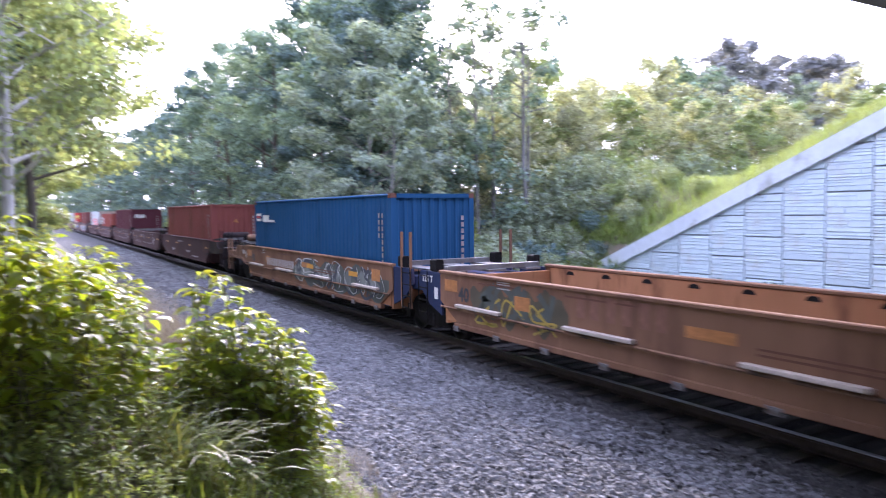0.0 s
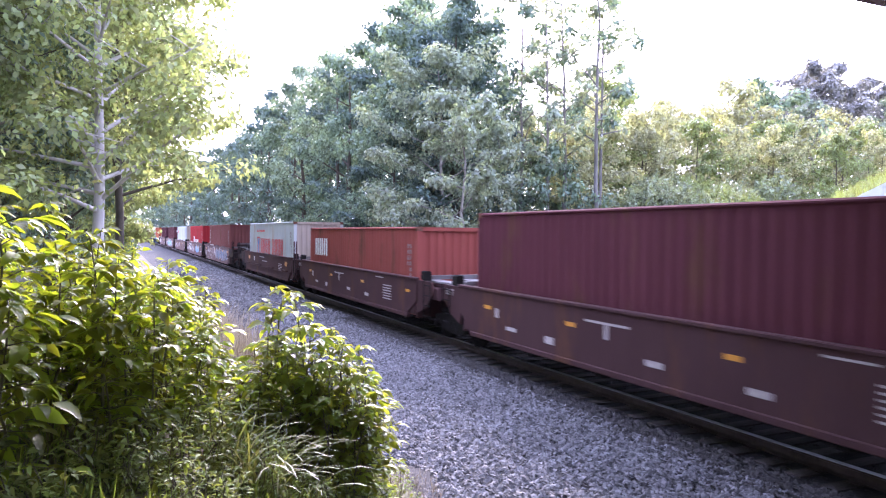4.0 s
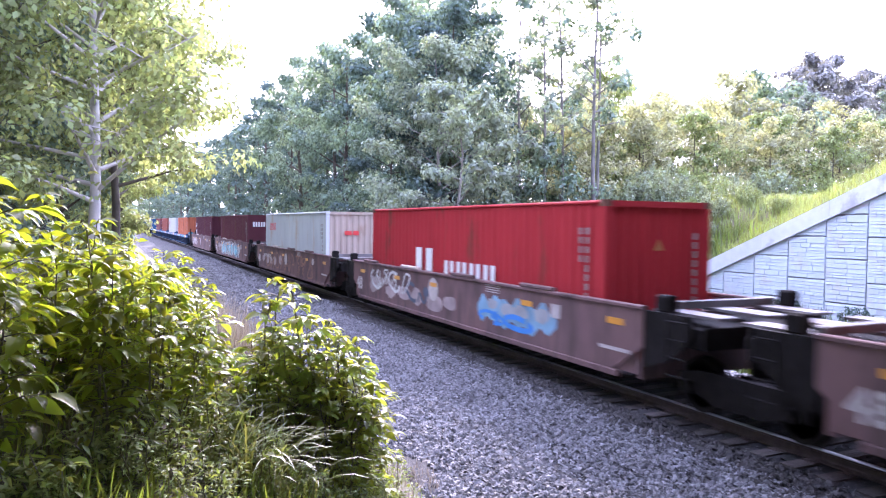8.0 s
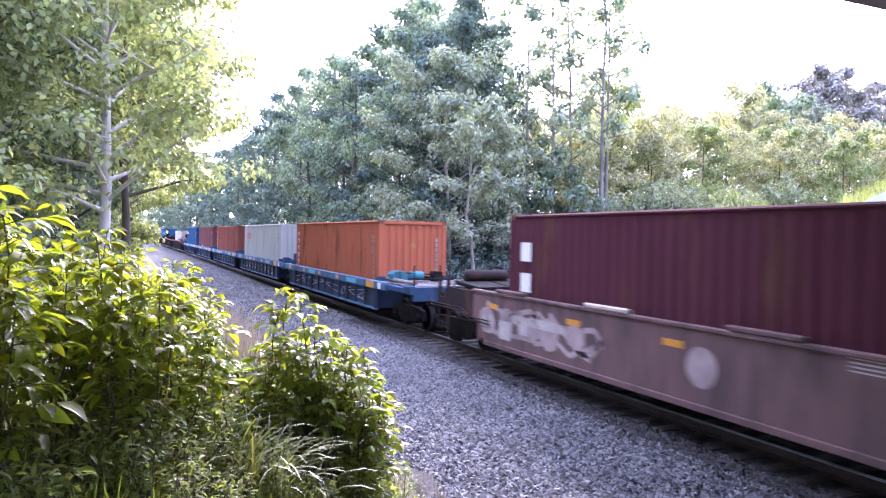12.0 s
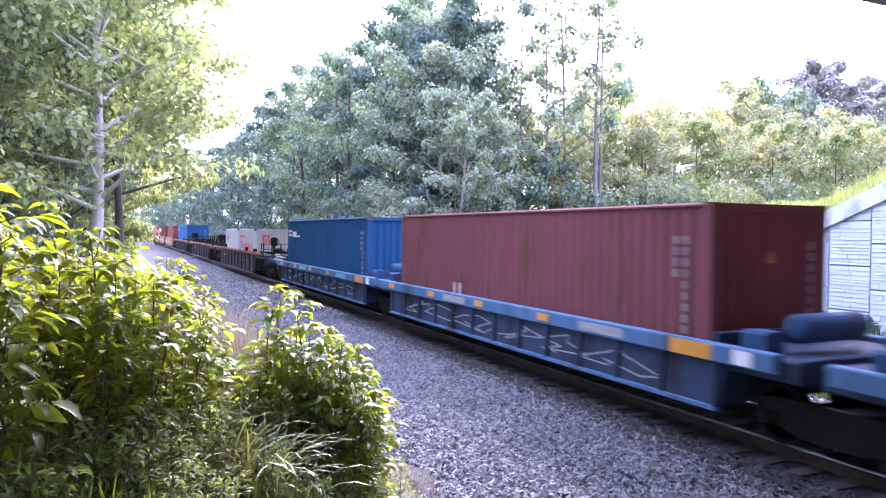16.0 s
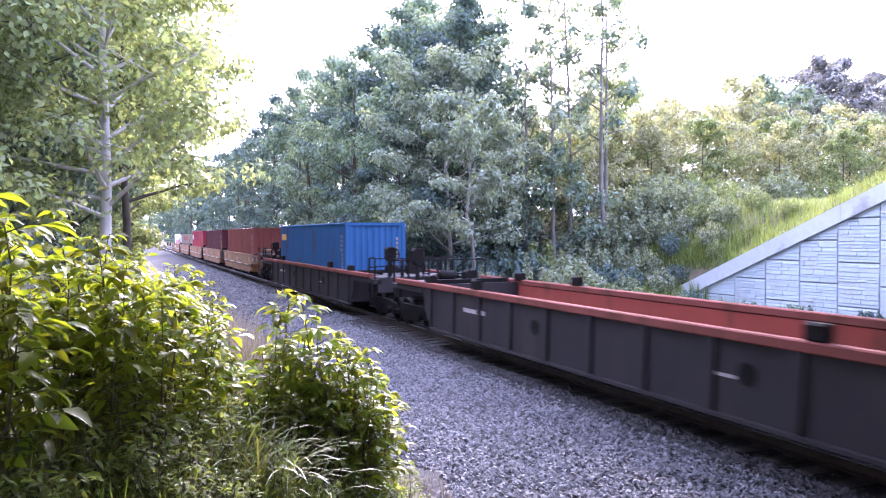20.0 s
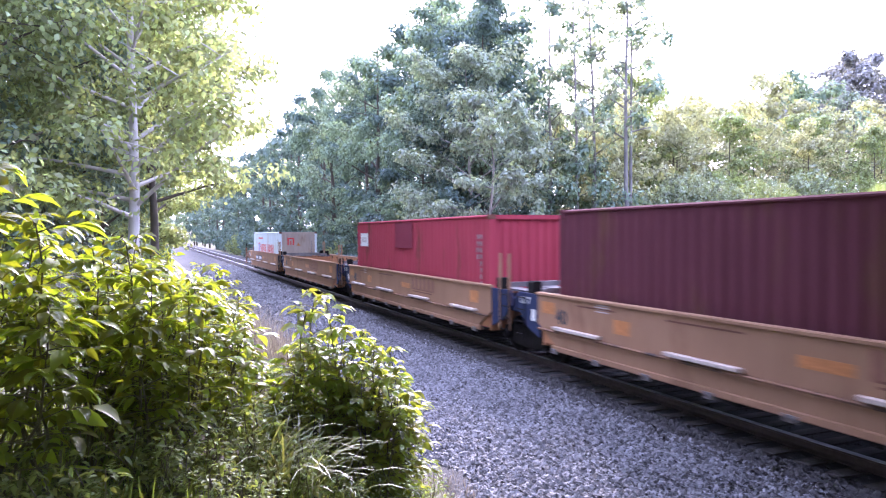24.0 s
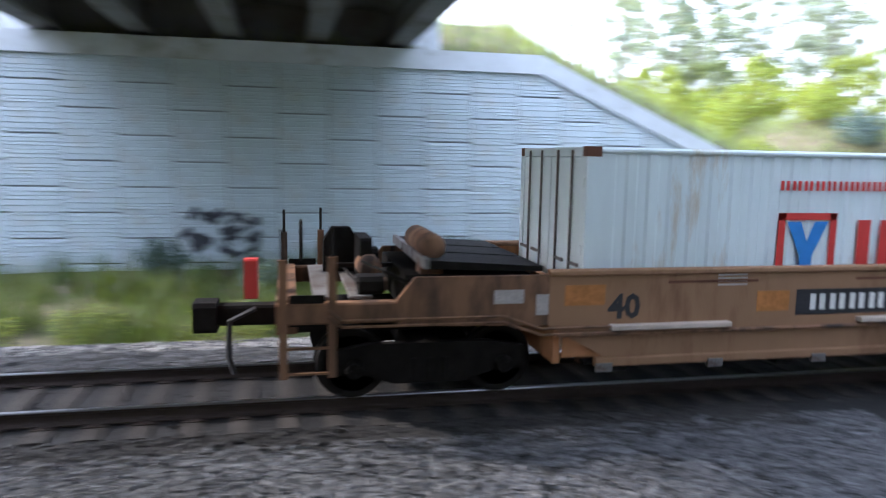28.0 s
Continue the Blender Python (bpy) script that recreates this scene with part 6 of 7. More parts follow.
for x, y, k, s in row:
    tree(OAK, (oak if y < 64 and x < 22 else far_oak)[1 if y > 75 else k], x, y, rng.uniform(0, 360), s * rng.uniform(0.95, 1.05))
tree("birch with a pale grey-green crown and light bark", birch, 14.9, 32.6, 40, 1.0)
tree("slender leaning birch with a pale bare lower trunk", lean_birch, 14.6, 28.6, 200, 0.95)
for x, y, k, s in ((21.5, 31.5, 0, 1.0), (22.6, 30.2, 1, 1.02), (20.2, 31.0, 2, 0.9), (23.4, 31.2, 0, 0.92), (19.4, 32.5, 1, 0.95)):
    tree("tall thin tree with sparse leaves against the sky", snag[k], x, y, rng.uniform(0, 360), s)
for k, (x, y) in enumerate(((58, -30), (61, -34), (64, -31), (66, -38), (69, -33), (72, -41), (60, -42), (75, -36), (64, -46), (78, -45), (70, -50), (56, -47), (84, -40), (80, -33), (62, -54), (74, -56), (54, -54), (88, -50))):
    tree("tall thin tree with sparse pale leaves beyond the slope", snag[k % 3], x, y, rng.uniform(0, 360), rng.uniform(0.85, 1.15))
# young growth on the cleared slope
for x, y, k, s in ((20.5, 31.5, 2, 0.95), (22.5, 33, 1, 0.9), (24.5, 34.5, 1, 0.85), (26.5, 36, 1, 0.9), (29, 38, 0, 0.85), (31.5, 37, 1, 0.85), (33, 39, 1, 0.95), (28, 41, 2, 1.0), (36, 37, 0, 0.9), (40, 39, 1, 1.0), (45, 39, 0, 1.0), (38, 43, 1, 1.1), (50, 41, 1, 1.1), (55, 38, 0, 1.05), (47, 35, 0, 0.8), (52, 35, 1, 0.85), (58, 33, 0, 0.9), (43, 47, 1, 1.3), (60, 44, 1, 1.3), (34, 46, 1, 1.2), (31, 43, 1, 1.1), (42, 36, 1, 0.8), (49, 47, 1, 1.6), (55, 48, 2, 1.7), (22.5, 44, 1, 0.9), (25, 46, 1, 0.95), (27.5, 45, 1, 0.9), (24, 49.5, 2, 1.0), (29.5, 48, 1, 1.0), (38, 50, 0, 1.6), (65, 38, 1, 1.4), (62, 34, 0, 1.2),
                (44, -25, 3, 0.5), (41, -29, 3, 0.55), (50, -28, 3, 0.6), (47, -34, 3, 0.6), (56, -36, 0, 0.8), (40, -36, 3, 0.6), (44, -42, 0, 0.8), (52, -44, 3, 0.8), (38, -46, 3, 0.7), (58, -30, 3, 0.7), (64, -38, 0, 0.9)):
    tree("young leafy tree on the grassy slope", young[k], x, y, rng.uniform(0, 360), s, "young_tree", "young trees on the slope")
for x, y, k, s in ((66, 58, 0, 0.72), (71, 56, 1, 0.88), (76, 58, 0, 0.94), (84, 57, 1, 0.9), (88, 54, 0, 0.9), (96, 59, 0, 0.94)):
    tree("tall pine with a pale grey crown, haze put into its colour", pine[k], x, y, rng.uniform(0, 360), s, "pine_tree", "pines beyond the slope")
# the far wood beyond the slope; its haze is in the leaf colours
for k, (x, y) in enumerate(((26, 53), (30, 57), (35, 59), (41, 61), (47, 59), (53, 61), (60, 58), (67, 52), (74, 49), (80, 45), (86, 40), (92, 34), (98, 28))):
    tree("leafy tree of the far wood, haze put into its pale leaf colour", far_oak[3] if k % 3 else far_oak[0], x, y, rng.uniform(0, 360), 0.72 * rng.uniform(0.9, 1.1))
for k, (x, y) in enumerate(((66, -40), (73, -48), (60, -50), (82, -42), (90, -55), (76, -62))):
    tree("leafy tree of the far wood, haze put into its pale leaf colour", far_oak[3], x, y, rng.uniform(0, 360), 0.85)
for x, y in ((26, 76), (27, 92), (28, 110), (19.5, 122), (30, 130), (20, 150), (27, 155), (19, 185), (20, 215), (25, 52)):
    tree(OAK, behind[int(y) % 2], x, y, rng.uniform(0, 360), 1.0)
# unseen trees added behind the camera and on its left bank to block skylight
for x, y, k in ((15, -22, 0), (18, -31, 1), (15.5, -42, 2), (16, -58, 0), (2.5, -15, 1), (1, -23, 2), (-4, -17, 0), (1, -34, 0), (-9, -22, 2), (3, -48, 1), (-9, -38, 0), (9, -84, 1), (-9.8, 11.5, 0), (-9.2, 16.5, 1), (-12.5, 13.5, 1), (-9.5, 21.5, 0), (3.8, -13, 0), (-1, -13.5, 1), (-5.5, -12.5, 2), (13, -23, 2), (17, -30, 1), (13, -28, 0), (5, -29, 1), (12.6, -36, 1), (5.2, -40, 2)):
    tree(OAK, behind[k % 2], x, y, rng.uniform(0, 360), 0.95)
# the wood on the camera's side
tree("tall tree with a pale straight trunk and light green leaves", left_tree, -0.6, 27.0, 212, 1.0)
for x, y, k, s in ((-5.5, 24, 1, 0.95), (-4.0, 33, 2, 1.05), (-7.5, 40, 0, 1.05), (-3.4, 44, 2, 0.95), (-2.8, 57, 0, 0.95), (-6, 54, 1, 1.0), (-2.6, 72, 2, 1.0), (-2.2, 90, 0, 1.0), (-1.8, 110, 1, 1.0), (-0.8, 132, 0, 1.0), (0.2, 158, 2, 1.0), (1.4, 190, 1, 1.0), (1, 230, 0, 1.1), (-2.2, 39, 1, 0.95), (-2.4, 50, 1, 1.0), (-2.6, 35, 2, 0.9), (-4.6, 28, 0, 0.95), (-8.5, 29, 2, 1.0)):
    tree("leafy deciduous tree beside the track", (left_more if y < 56 else left_far)[k], x, y, rng.uniform(0, 360), s * rng.uniform(0.95, 1.05))
for x, y, k in ((0.1, 33, 0), (-0.6, 40, 1), (0.2, 47, 0), (0.4, 60, 1), (1.0, 74, 1)):
    tree("leafy tree beside the track with high lower branches", left_high[k], x, y, rng.uniform(0, 360), 1.0)
for x, y in ((-5, 262), (-1, 258), (2.6, 264), (14.5, 260), (17.5, 264), (21, 258), (-8, 470), (-1, 474), (5, 470), (10, 476), (16, 471), (22, 474)):
    tree(OAK, far_oak[y % 3], x, y, rng.uniform(0, 360), 1.0 if y < 400 else 1.8)
for x in (-14, -7, -1, 3, 15, 18, 23, 30):
    tree(OAK, far_oak[int(x) % 3], x, 326 + 7 * (x % 3), rng.uniform(0, 360), 1.25)


def shrub_parts(seed, h, r, n, size, leaf, stems=9, droop=0.35, simple=False, low=0.2):
    """Meshes of a shrub: leaning stems, leaves in pairs along them and in tufts at their tips."""
    rg = np.random.default_rng(seed)
    sh = Shape()
    cs, ds = [], []
    for j in range(stems):
        a, f = j * 2.4 + rg.uniform(-0.4, 0.4), math.sqrt((j + 0.5) / stems)
        hh = h * rg.uniform(0.72, 1.05) * (1 - 0.35 * f * f)
        tip = np.array([math.cos(a) * r * f, math.sin(a) * r * f, hh])
        pts = [np.array([math.cos(a) * r * f * 0.35, math.sin(a) * r * f * 0.35, -0.15])]
        for i in range(1, 7):
            t = i / 6
            pts.append(pts[0] * (1 - t) + tip * t + np.array([math.cos(a), math.sin(a), 0]) * 0.12 * math.sin(math.pi * t) + rg.normal(0, 0.03, 3))
        sh.tube(pts, [0.010 * (1 - 0.8 * i / 6) + 0.002 for i in range(7)], 5, caps=False)
        for m in range(int(n / stems)):
            t = low + (1 - low) * rg.random() ** 0.75
            i = min(5, int(t * 6))
            p = pts[i] + (pts[i + 1] - pts[i]) * (t * 6 - i)
            b = rg.uniform(0, 2 * math.pi)
            reach = rg.random() * 0.34 * (1.25 - t) * r + 0.03
            o = np.array([math.cos(b), math.sin(b), rg.uniform(0.0, 0.5)])
            cs.append(p + o * reach)
            ds.append(o)
    cs, ds = np.array(cs), np.array(ds)
    if simple:
        v, q = leaf_quads(rg, cs, ds, size, droop)
        return sh.mesh("stem_tangle", stem_green), sheet_mesh("foliage", v, q, leaf)
    # two-sided leaves with a bent midrib: base, wings, tip
    m = len(cs)
    d = ds + rg.normal(0, 0.35, (m, 3))
    d[:, 2] -= droop
    d /= np.linalg.norm(d, axis=1, keepdims=True)
    s = np.cross(d, np.array([0, 0, 1.0]) + rg.normal(0, 0.35, (m, 3)))
    s /= np.linalg.norm(s, axis=1, keepdims=True)
    nn = np.cross(s, d)
    l = (size * rg.uniform(0.55, 1.3, m))[:, None]
    mid1, mid2, tip = cs + d * l * 0.33, cs + d * l * 0.68 - nn * l * 0.04, cs + d * l - nn * l * 0.16
    w1, w2 = s * l * 0.19, s * l * 0.15
    lift = nn * l * 0.07
    v = np.stack([cs, mid1, mid2, tip, mid1 + w1 + lift, mid2 + w2 + lift, mid1 - w1 + lift, mid2 - w2 + lift], 1).reshape(-1, 3)
    i = np.arange(m)[:, None] * 8
    q = np.concatenate([i + np.array([[0, 1, 4, 4]]), i + np.array([[1, 2, 5, 4]]), i + np.array([[2, 3, 5, 5]]), i + np.array([[0, 6, 1, 1]]), i + np.array([[1, 6, 7, 2]]), i + np.array([[2, 7, 3, 3]])], 0).tolist()
    me = bpy.data.meshes.new("foliage")
    me.from_pydata(v.tolist(), [], [tuple(dict.fromkeys(f)) for f in q])
    me.materials.append(leaf)
    me.polygons.foreach_set("use_smooth", [True] * len(me.polygons))
    me.update()
    return sh.mesh("stem_tangle", stem_green), me


def shrub(label, meshes, x, y, turn=0.0, scale=1.0, z=None, category="bush", group="bushes beside the track", high=None):
    ob = thing("bush", label, category, group)
    part("stem_tangle", meshes[0], None, ob)
    part("foliage", meshes[1], None, ob)
    ob.matrix_basis = Matrix.Translation((x, y, ground_z(x, y) if z is None else z)) @ pose(0, 0, 0, 0, 0, turn) @ Matrix.Diagonal((scale, scale, (high or 1) * scale, 1))
    return ob


def broad_bush(seed, h, r, stems, size, leaf, low=0.35, nodes=17):
    """Meshes of a bush with broad leaves: stems that fork into twigs, a spray of drooping leaves on each twig, bare below."""
    rg = np.random.default_rng(seed)
    sh = Shape()
    cs, ds = [], []
    for j in range(stems):
        a, f = j * 2.4 + rg.uniform(-0.4, 0.4), math.sqrt((j + 0.4) / stems)
        hh = h * rg.uniform(0.74, 1.05) * (1 - 0.38 * f * f)
        out = np.array([math.cos(a), math.sin(a), 0.0])
        foot, tip = out * r * f * 0.25 - np.array([0, 0, 0.2]), out * r * f + np.array([0, 0, hh])
        pts = [foot * (1 - t) + tip * t + out * 0.14 * math.sin(math.pi * t) + (rg.normal(0, 0.025, 3) if t else 0) for t in np.linspace(0, 1, 8)]
        sh.tube(pts, [0.013 * (1 - 0.8 * i / 7) + 0.002 for i in range(8)], 5, caps=False)
        for m in range(nodes + 1):
            t = low + (1 - low) * (m / nodes) ** 0.8
            i = min(6, int(t * 7))
            p = pts[i] + (pts[i + 1] - pts[i]) * (t * 7 - i)
            b = a + m * 2.4 + rg.uniform(-0.5, 0.5)
            o = np.array([math.cos(b), math.sin(b), rg.uniform(0.05, 0.45)]) + out * 0.35
            reach = rg.uniform(0.4, 1.0) * 0.36 * (1.3 - t) * (0.6 + r)
            end = p + o * reach
            sh.tube([p, p + o * reach * 0.5 + np.array([0, 0, 0.02]), end], [0.005, 0.004, 0.002], 4, caps=False)
            k = int(rg.integers(4, 8)) if m < nodes else 8
            for q in range(k):
                u = (q + 1) / k
                side = b + (1.0 if q % 2 else -1.0) * rg.uniform(0.5, 1.4) * (1.15 - u)
                if m == nodes:
                    side = q * 0.785 + rg.uniform(-0.3, 0.3)
                cs.append(p + o * reach * (0.25 + 0.75 * u))
                ds.append((math.cos(side), math.sin(side), rg.uniform(-0.1, 0.35)))
    cs, ds = np.array(cs), np.array(ds)
    m = len(cs)
    d = ds + rg.normal(0, 0.16, (m, 3))
    d[:, 2] -= 0.25
    d /= np.linalg.norm(d, axis=1, keepdims=True)
    s = np.cross(d, np.array([0, 0, 1.0]) + rg.normal(0, 0.28, (m, 3)))
    s /= np.linalg.norm(s, axis=1, keepdims=True)
    nn = np.cross(s, d)
    l = (size * rg.uniform(0.55, 1.25, m))[:, None]
    mid1, mid2, tip = cs + d * l * 0.3, cs + d * l * 0.66 - nn * l * 0.07, cs + d * l - nn * l * 0.26
    w1, w2, lift = s * l * 0.23, s * l * 0.17, nn * l * 0.06
    v = np.stack([cs, mid1, mid2, tip, mid1 + w1 + lift, mid2 + w2 + lift, mid1 - w1 + lift, mid2 - w2 + lift], 1).reshape(-1, 3)
    i = np.arange(m)[:, None] * 8
    f = [np.array([[0, 1, 4, 4]]), np.array([[1, 2, 5, 4]]), np.array([[2, 3, 5, 5]]), np.array([[0, 6, 1, 1]]), np.array([[1, 6, 7, 2]]), np.array([[2, 7, 3, 3]])]
    q = np.concatenate([i + x for x in f], 0).tolist()
    me = bpy.data.meshes.new("foliage")
    me.from_pydata(v.tolist(), [], [tuple(dict.fromkeys(x)) for x in q])
    me.materials.append(leaf)
    me.polygons.foreach_set("use_smooth", [True] * len(me.polygons))
    me.update()
    return sh.mesh("stem_tangle", stem_green), me


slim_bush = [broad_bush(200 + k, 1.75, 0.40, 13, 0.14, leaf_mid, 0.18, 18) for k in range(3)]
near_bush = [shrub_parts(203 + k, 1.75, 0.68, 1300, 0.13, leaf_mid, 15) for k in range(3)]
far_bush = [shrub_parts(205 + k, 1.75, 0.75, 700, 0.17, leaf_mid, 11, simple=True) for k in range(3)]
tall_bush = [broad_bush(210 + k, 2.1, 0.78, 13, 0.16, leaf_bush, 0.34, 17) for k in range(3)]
low_bush = [shrub_parts(220 + k, 0.7, 0.5, 520, 0.085, leaf_low, 9) for k in range(2)]
# the first kind has the shade of the wood's floor in its leaf colour
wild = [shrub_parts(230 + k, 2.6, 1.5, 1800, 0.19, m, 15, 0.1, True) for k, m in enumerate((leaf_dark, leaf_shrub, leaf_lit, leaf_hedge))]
# thick undergrowth behind the camera, unseen, added to close off low skylight
for x, y, k, s in ((4.2, -10.8, 0, 1.3), (1.6, -11.4, 2, 1.6), (-1.4, -11.0, 0, 1.7), (-4.4, -10.6, 0, 1.8), (12.8, -17, 0, 1.5), (15.4, -20, 2, 1.8), (13.2, -22.5, 0, 1.8), (4.4, -17, 0, 1.8), (3.8, -24, 2, 2.0), (13, -32, 0, 2.0), (4.6, -34, 0, 2.0)):
    shrub("unseen green undergrowth added behind the camera to block low skylight", wild[k], x, y, x * 50, s, group="undergrowth of the wood")
BUSH = "sunlit yellow-green leafy bush on the bank"
# the bush before the ballast
for x, y, k, s in ((1.42, 6.25, 0, 0.98), (1.86, 6.1, 1, 0.9), (1.66, 5.85, 2, 0.74), (1.98, 6.35, 2, 0.72), (1.24, 5.95, 1, 0.66)):
    shrub(BUSH, slim_bush[k], x, y, 50 * k + x * 90, s)
# the taller growth to its side
for x, y, k, s in ((-1.15, 5.0, 0, 1.06), (-0.5, 5.4, 1, 0.88), (0.08, 5.6, 2, 0.78), (0.34, 5.8, 0, 0.6), (-0.4, 6.4, 2, 0.86), (0.3, 6.9, 1, 0.7), (-2.4, 7.8, 2, 1.1)):
    shrub(BUSH + " with broad drooping leaves", tall_bush[k], x, y, 70 * k + y * 50, s)
for x, y, k, s in ((0.3, 8.0, 0, 0.85), (0.7, 9.4, 1, 0.72), (0.2, 10.6, 2, 0.9), (0.75, 11.6, 1, 0.75), (-0.1, 14, 0, 0.95), (0.3, 17.5, 2, 0.9), (0.0, 21, 0, 1.1), (-0.3, 25, 2, 1.2), (0.0, 29, 0, 1.2), (0.2, 34, 1, 1.2), (0.3, 40, 2, 1.3), (0.3, 47, 0, 1.3), (0.6, 55, 1, 1.3), (0.9, 65, 2, 1.3), (1.2, 78, 0, 1.4)):
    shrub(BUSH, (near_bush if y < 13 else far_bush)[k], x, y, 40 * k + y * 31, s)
for x, y, k, s in ((0.95, 5.35, 1, 0.55), (0.75, 4.7, 0, 0.5), (0.2, 4.6, 1, 0.6), (2.2, 5.75, 0, 0.5), (1.5, 5.3, 1, 0.55), (2.4, 6.6, 1, 0.6), (0.7, 6.9, 1, 0.9), (1.9, 7.4, 1, 0.7), (0.45, 4.2, 0, 0.5), (1.15, 4.75, 1, 0.45), (-0.4, 4.3, 1, 0.5), (1.85, 5.25, 0, 0.5), (2.15, 5.2, 1, 0.4), (1.0, 6.2, 0, 0.8), (-0.3, 4.5, 0, 0.8), (-0.75, 4.35, 1, 0.75), (0.1, 5.0, 0, 0.8), (0.5, 5.15, 1, 0.7), (-1.1, 4.2, 0, 0.7), (0.8, 5.0, 0, 0.6)):
    shrub("low green undergrowth on the bank", low_bush[k], x, y, 60 * k + x * 80, s, group="undergrowth on the bank")
# shrubs at the edge of the wood and by the wall
for x, y, k, s in ((14.2, 27, 1, 0.8), (15.5, 25.4, 1, 0.9), (17, 24.4, 1, 0.95), (18.6, 27.5, 1, 1.0), (16.5, 31, 0, 1.3), (17.5, 33.5, 0, 1.5), (19.5, 36, 0, 1.5), (20.5, 33, 0, 1.3), (18.2, 41, 0, 1.6), (21.5, 39.5, 0, 1.6), (14.0, 31, 0, 1.0), (13.9, 35, 0, 1.1), (13.8, 39.5, 2, 1.0), (13.8, 44, 0, 1.2), (13.7, 49, 0, 1.2), (13.6, 55, 2, 1.2), (13.6, 62, 0, 1.3), (13.6, 70, 0, 1.3), (13.6, 80, 2, 1.4), (13.6, 91, 0, 1.5), (13.5, 103, 0, 1.5), (13.5, 118, 2, 1.5), (14.4, 29, 0, 0.9), (14.8, 37, 0, 1.3), (15.2, 42, 0, 1.5), (14.6, 46.5, 0, 1.4), (15, 52, 0, 1.5), (14.8, 58.5, 0, 1.5), (15, 66, 0, 1.6), (15, 75, 0, 1.7), (15, 85, 0, 1.7), (15, 96, 0, 1.8), (14.6, 110, 0, 1.8), (14.4, 130, 0, 1.9), (14.4, 150, 0, 2), (16.5, 29, 0, 1.2), (18.5, 30, 2, 1.2), (19.0, 22.8, 2, 0.5), (23.0, 29.5, 1, 0.9), (21, 28.8, 1, 0.8),
                (19.5, 24.5, 1, 0.6), (20.5, 25.8, 0, 0.6), (21.5, 24.6, 1, 0.5), (18.2, 25.3, 1, 0.7), (22.2, 26.6, 1, 0.6), (20, 27, 0, 0.7), (17, 26, 1, 0.8), (21.2, 22.6, 0, 0.4), (19.8, 21.6, 1, 0.45), (22.6, 24.9, 0, 0.4),
                (26.5, 31, 1, 0.9), (30, 31.5, 2, 0.9), (34, 32.5, 1, 0.9), (38, 33, 2, 1.0), (42, 32.5, 2, 1.0), (28.5, 33, 1, 1.0), (33, 34, 2, 1.1), (37, 31.5, 1, 1.1), (34, -20, 3, 0.8), (31, -22, 3, 0.7), (37, -24, 3, 1.0), (40, -23.5, 0, 0.7), (33, -27, 3, 0.9), (40, -27, 3, 1.1), (44, -23, 3, 0.9), (47, -27, 3, 1.2), (36, -29, 3, 1.0), (43, -31, 3, 1.2), (50, -24, 3, 1.1), (55, -29, 3, 1.3), (30, -27, 0, 0.8), (47, -21, 3, 0.8), (53, -33, 3, 1.4), (60, -27, 3, 1.3),
                (19.5, 28.5, 1, 0.8), (20.8, 29.6, 1, 0.95), (21.6, 28.0, 1, 0.7), (23.0, 29.4, 1, 1.0), (24.2, 28.4, 1, 0.7), (25.4, 30.0, 1, 0.95), (26.8, 29.2, 1, 0.7), (24.2, 31.2, 1, 1.1), (28.2, 31.0, 1, 0.9), (17.6, 27.2, 1, 0.7), (22.0, 31.6, 1, 1.2), (25.6, 26.6, 2, 0.5), (27.0, 24.4, 2, 0.4), (26.2, 22.0, 2, 0.35), (23.6, 26.2, 0, 0.5), (28.4, 27.6, 2, 0.6), (24.2, 24.4, 1, 0.5), (25.6, 25.0, 1, 0.55), (24.6, 27.0, 1, 0.65), (26.6, 27.4, 1, 0.6), (23.6, 23.4, 2, 0.35), (28.0, 25.6, 1, 0.5), (29.6, 28.6, 1, 0.7)):
    shrub("wild green shrub at the edge of the wood" if y > 0 else "wild green shrub on the embankment", wild[k], x, y, x * 77 + y * 31, s, group="wild shrubs")


def blades(name, n, where, length, width, material, label, seed, lean=0.5, category="grass", z_of=None):
    """Grass blades: two bent quads each, on the ground; where(rng, n) gives x, y."""
    rg = np.random.default_rng(seed)
    x, y = where(rg, n)
    z = np.array([ground_z(a, b) if z_of is None else z_of(a, b) for a, b in zip(x, y)])
    a = rg.uniform(0, 2 * math.pi, len(x))
    l = length * rg.uniform(0.5, 1.3, len(x))
    b = lean * rg.uniform(0.2, 1.4, len(x))
    d = np.stack([np.cos(a), np.sin(a), 0 * a], 1)
    s = np.stack([-np.sin(a), np.cos(a), 0 * a], 1) * (width * rg.uniform(0.6, 1.3, len(x)))[:, None]
    p = np.stack([x, y, z - 0.02], 1)
    up = np.array([0, 0, 1.0])
    m1 = p + up * (l * 0.55)[:, None] + d * (l * b * 0.25)[:, None]
    m2 = p + up * (l * (0.95 - 0.35 * b))[:, None] + d * (l * b * 0.8)[:, None]
    v = np.stack([p - s, p + s, m1 + s * 0.9, m1 - s * 0.9, m2 + s * 0.15, m2 - s * 0.15], 1).reshape(-1, 3)
    i = np.arange(len(x))[:, None] * 6
    q = np.concatenate([i + np.array([[0, 1, 2, 3]]), i + np.array([[3, 2, 4, 5]])], 0)
    return tagged(new(name, sheet_mesh(name, v, q, material)), label, category, kind="stuff")


def field(x0, x1, y0, y1):
    return lambda rg, n: (rg.uniform(x0, x1, n), rg.uniform(y0, y1, n))


def tufts(x0, x1, y0, y1, k, r):
    def f(rg, n):
        cx, cy = rg.uniform(x0, x1, k), rg.uniform(y0, y1, k)
        i = rg.integers(0, k, n)
        return cx[i] + rg.normal(0, r, n), cy[i] + rg.normal(0, r, n)
    return f


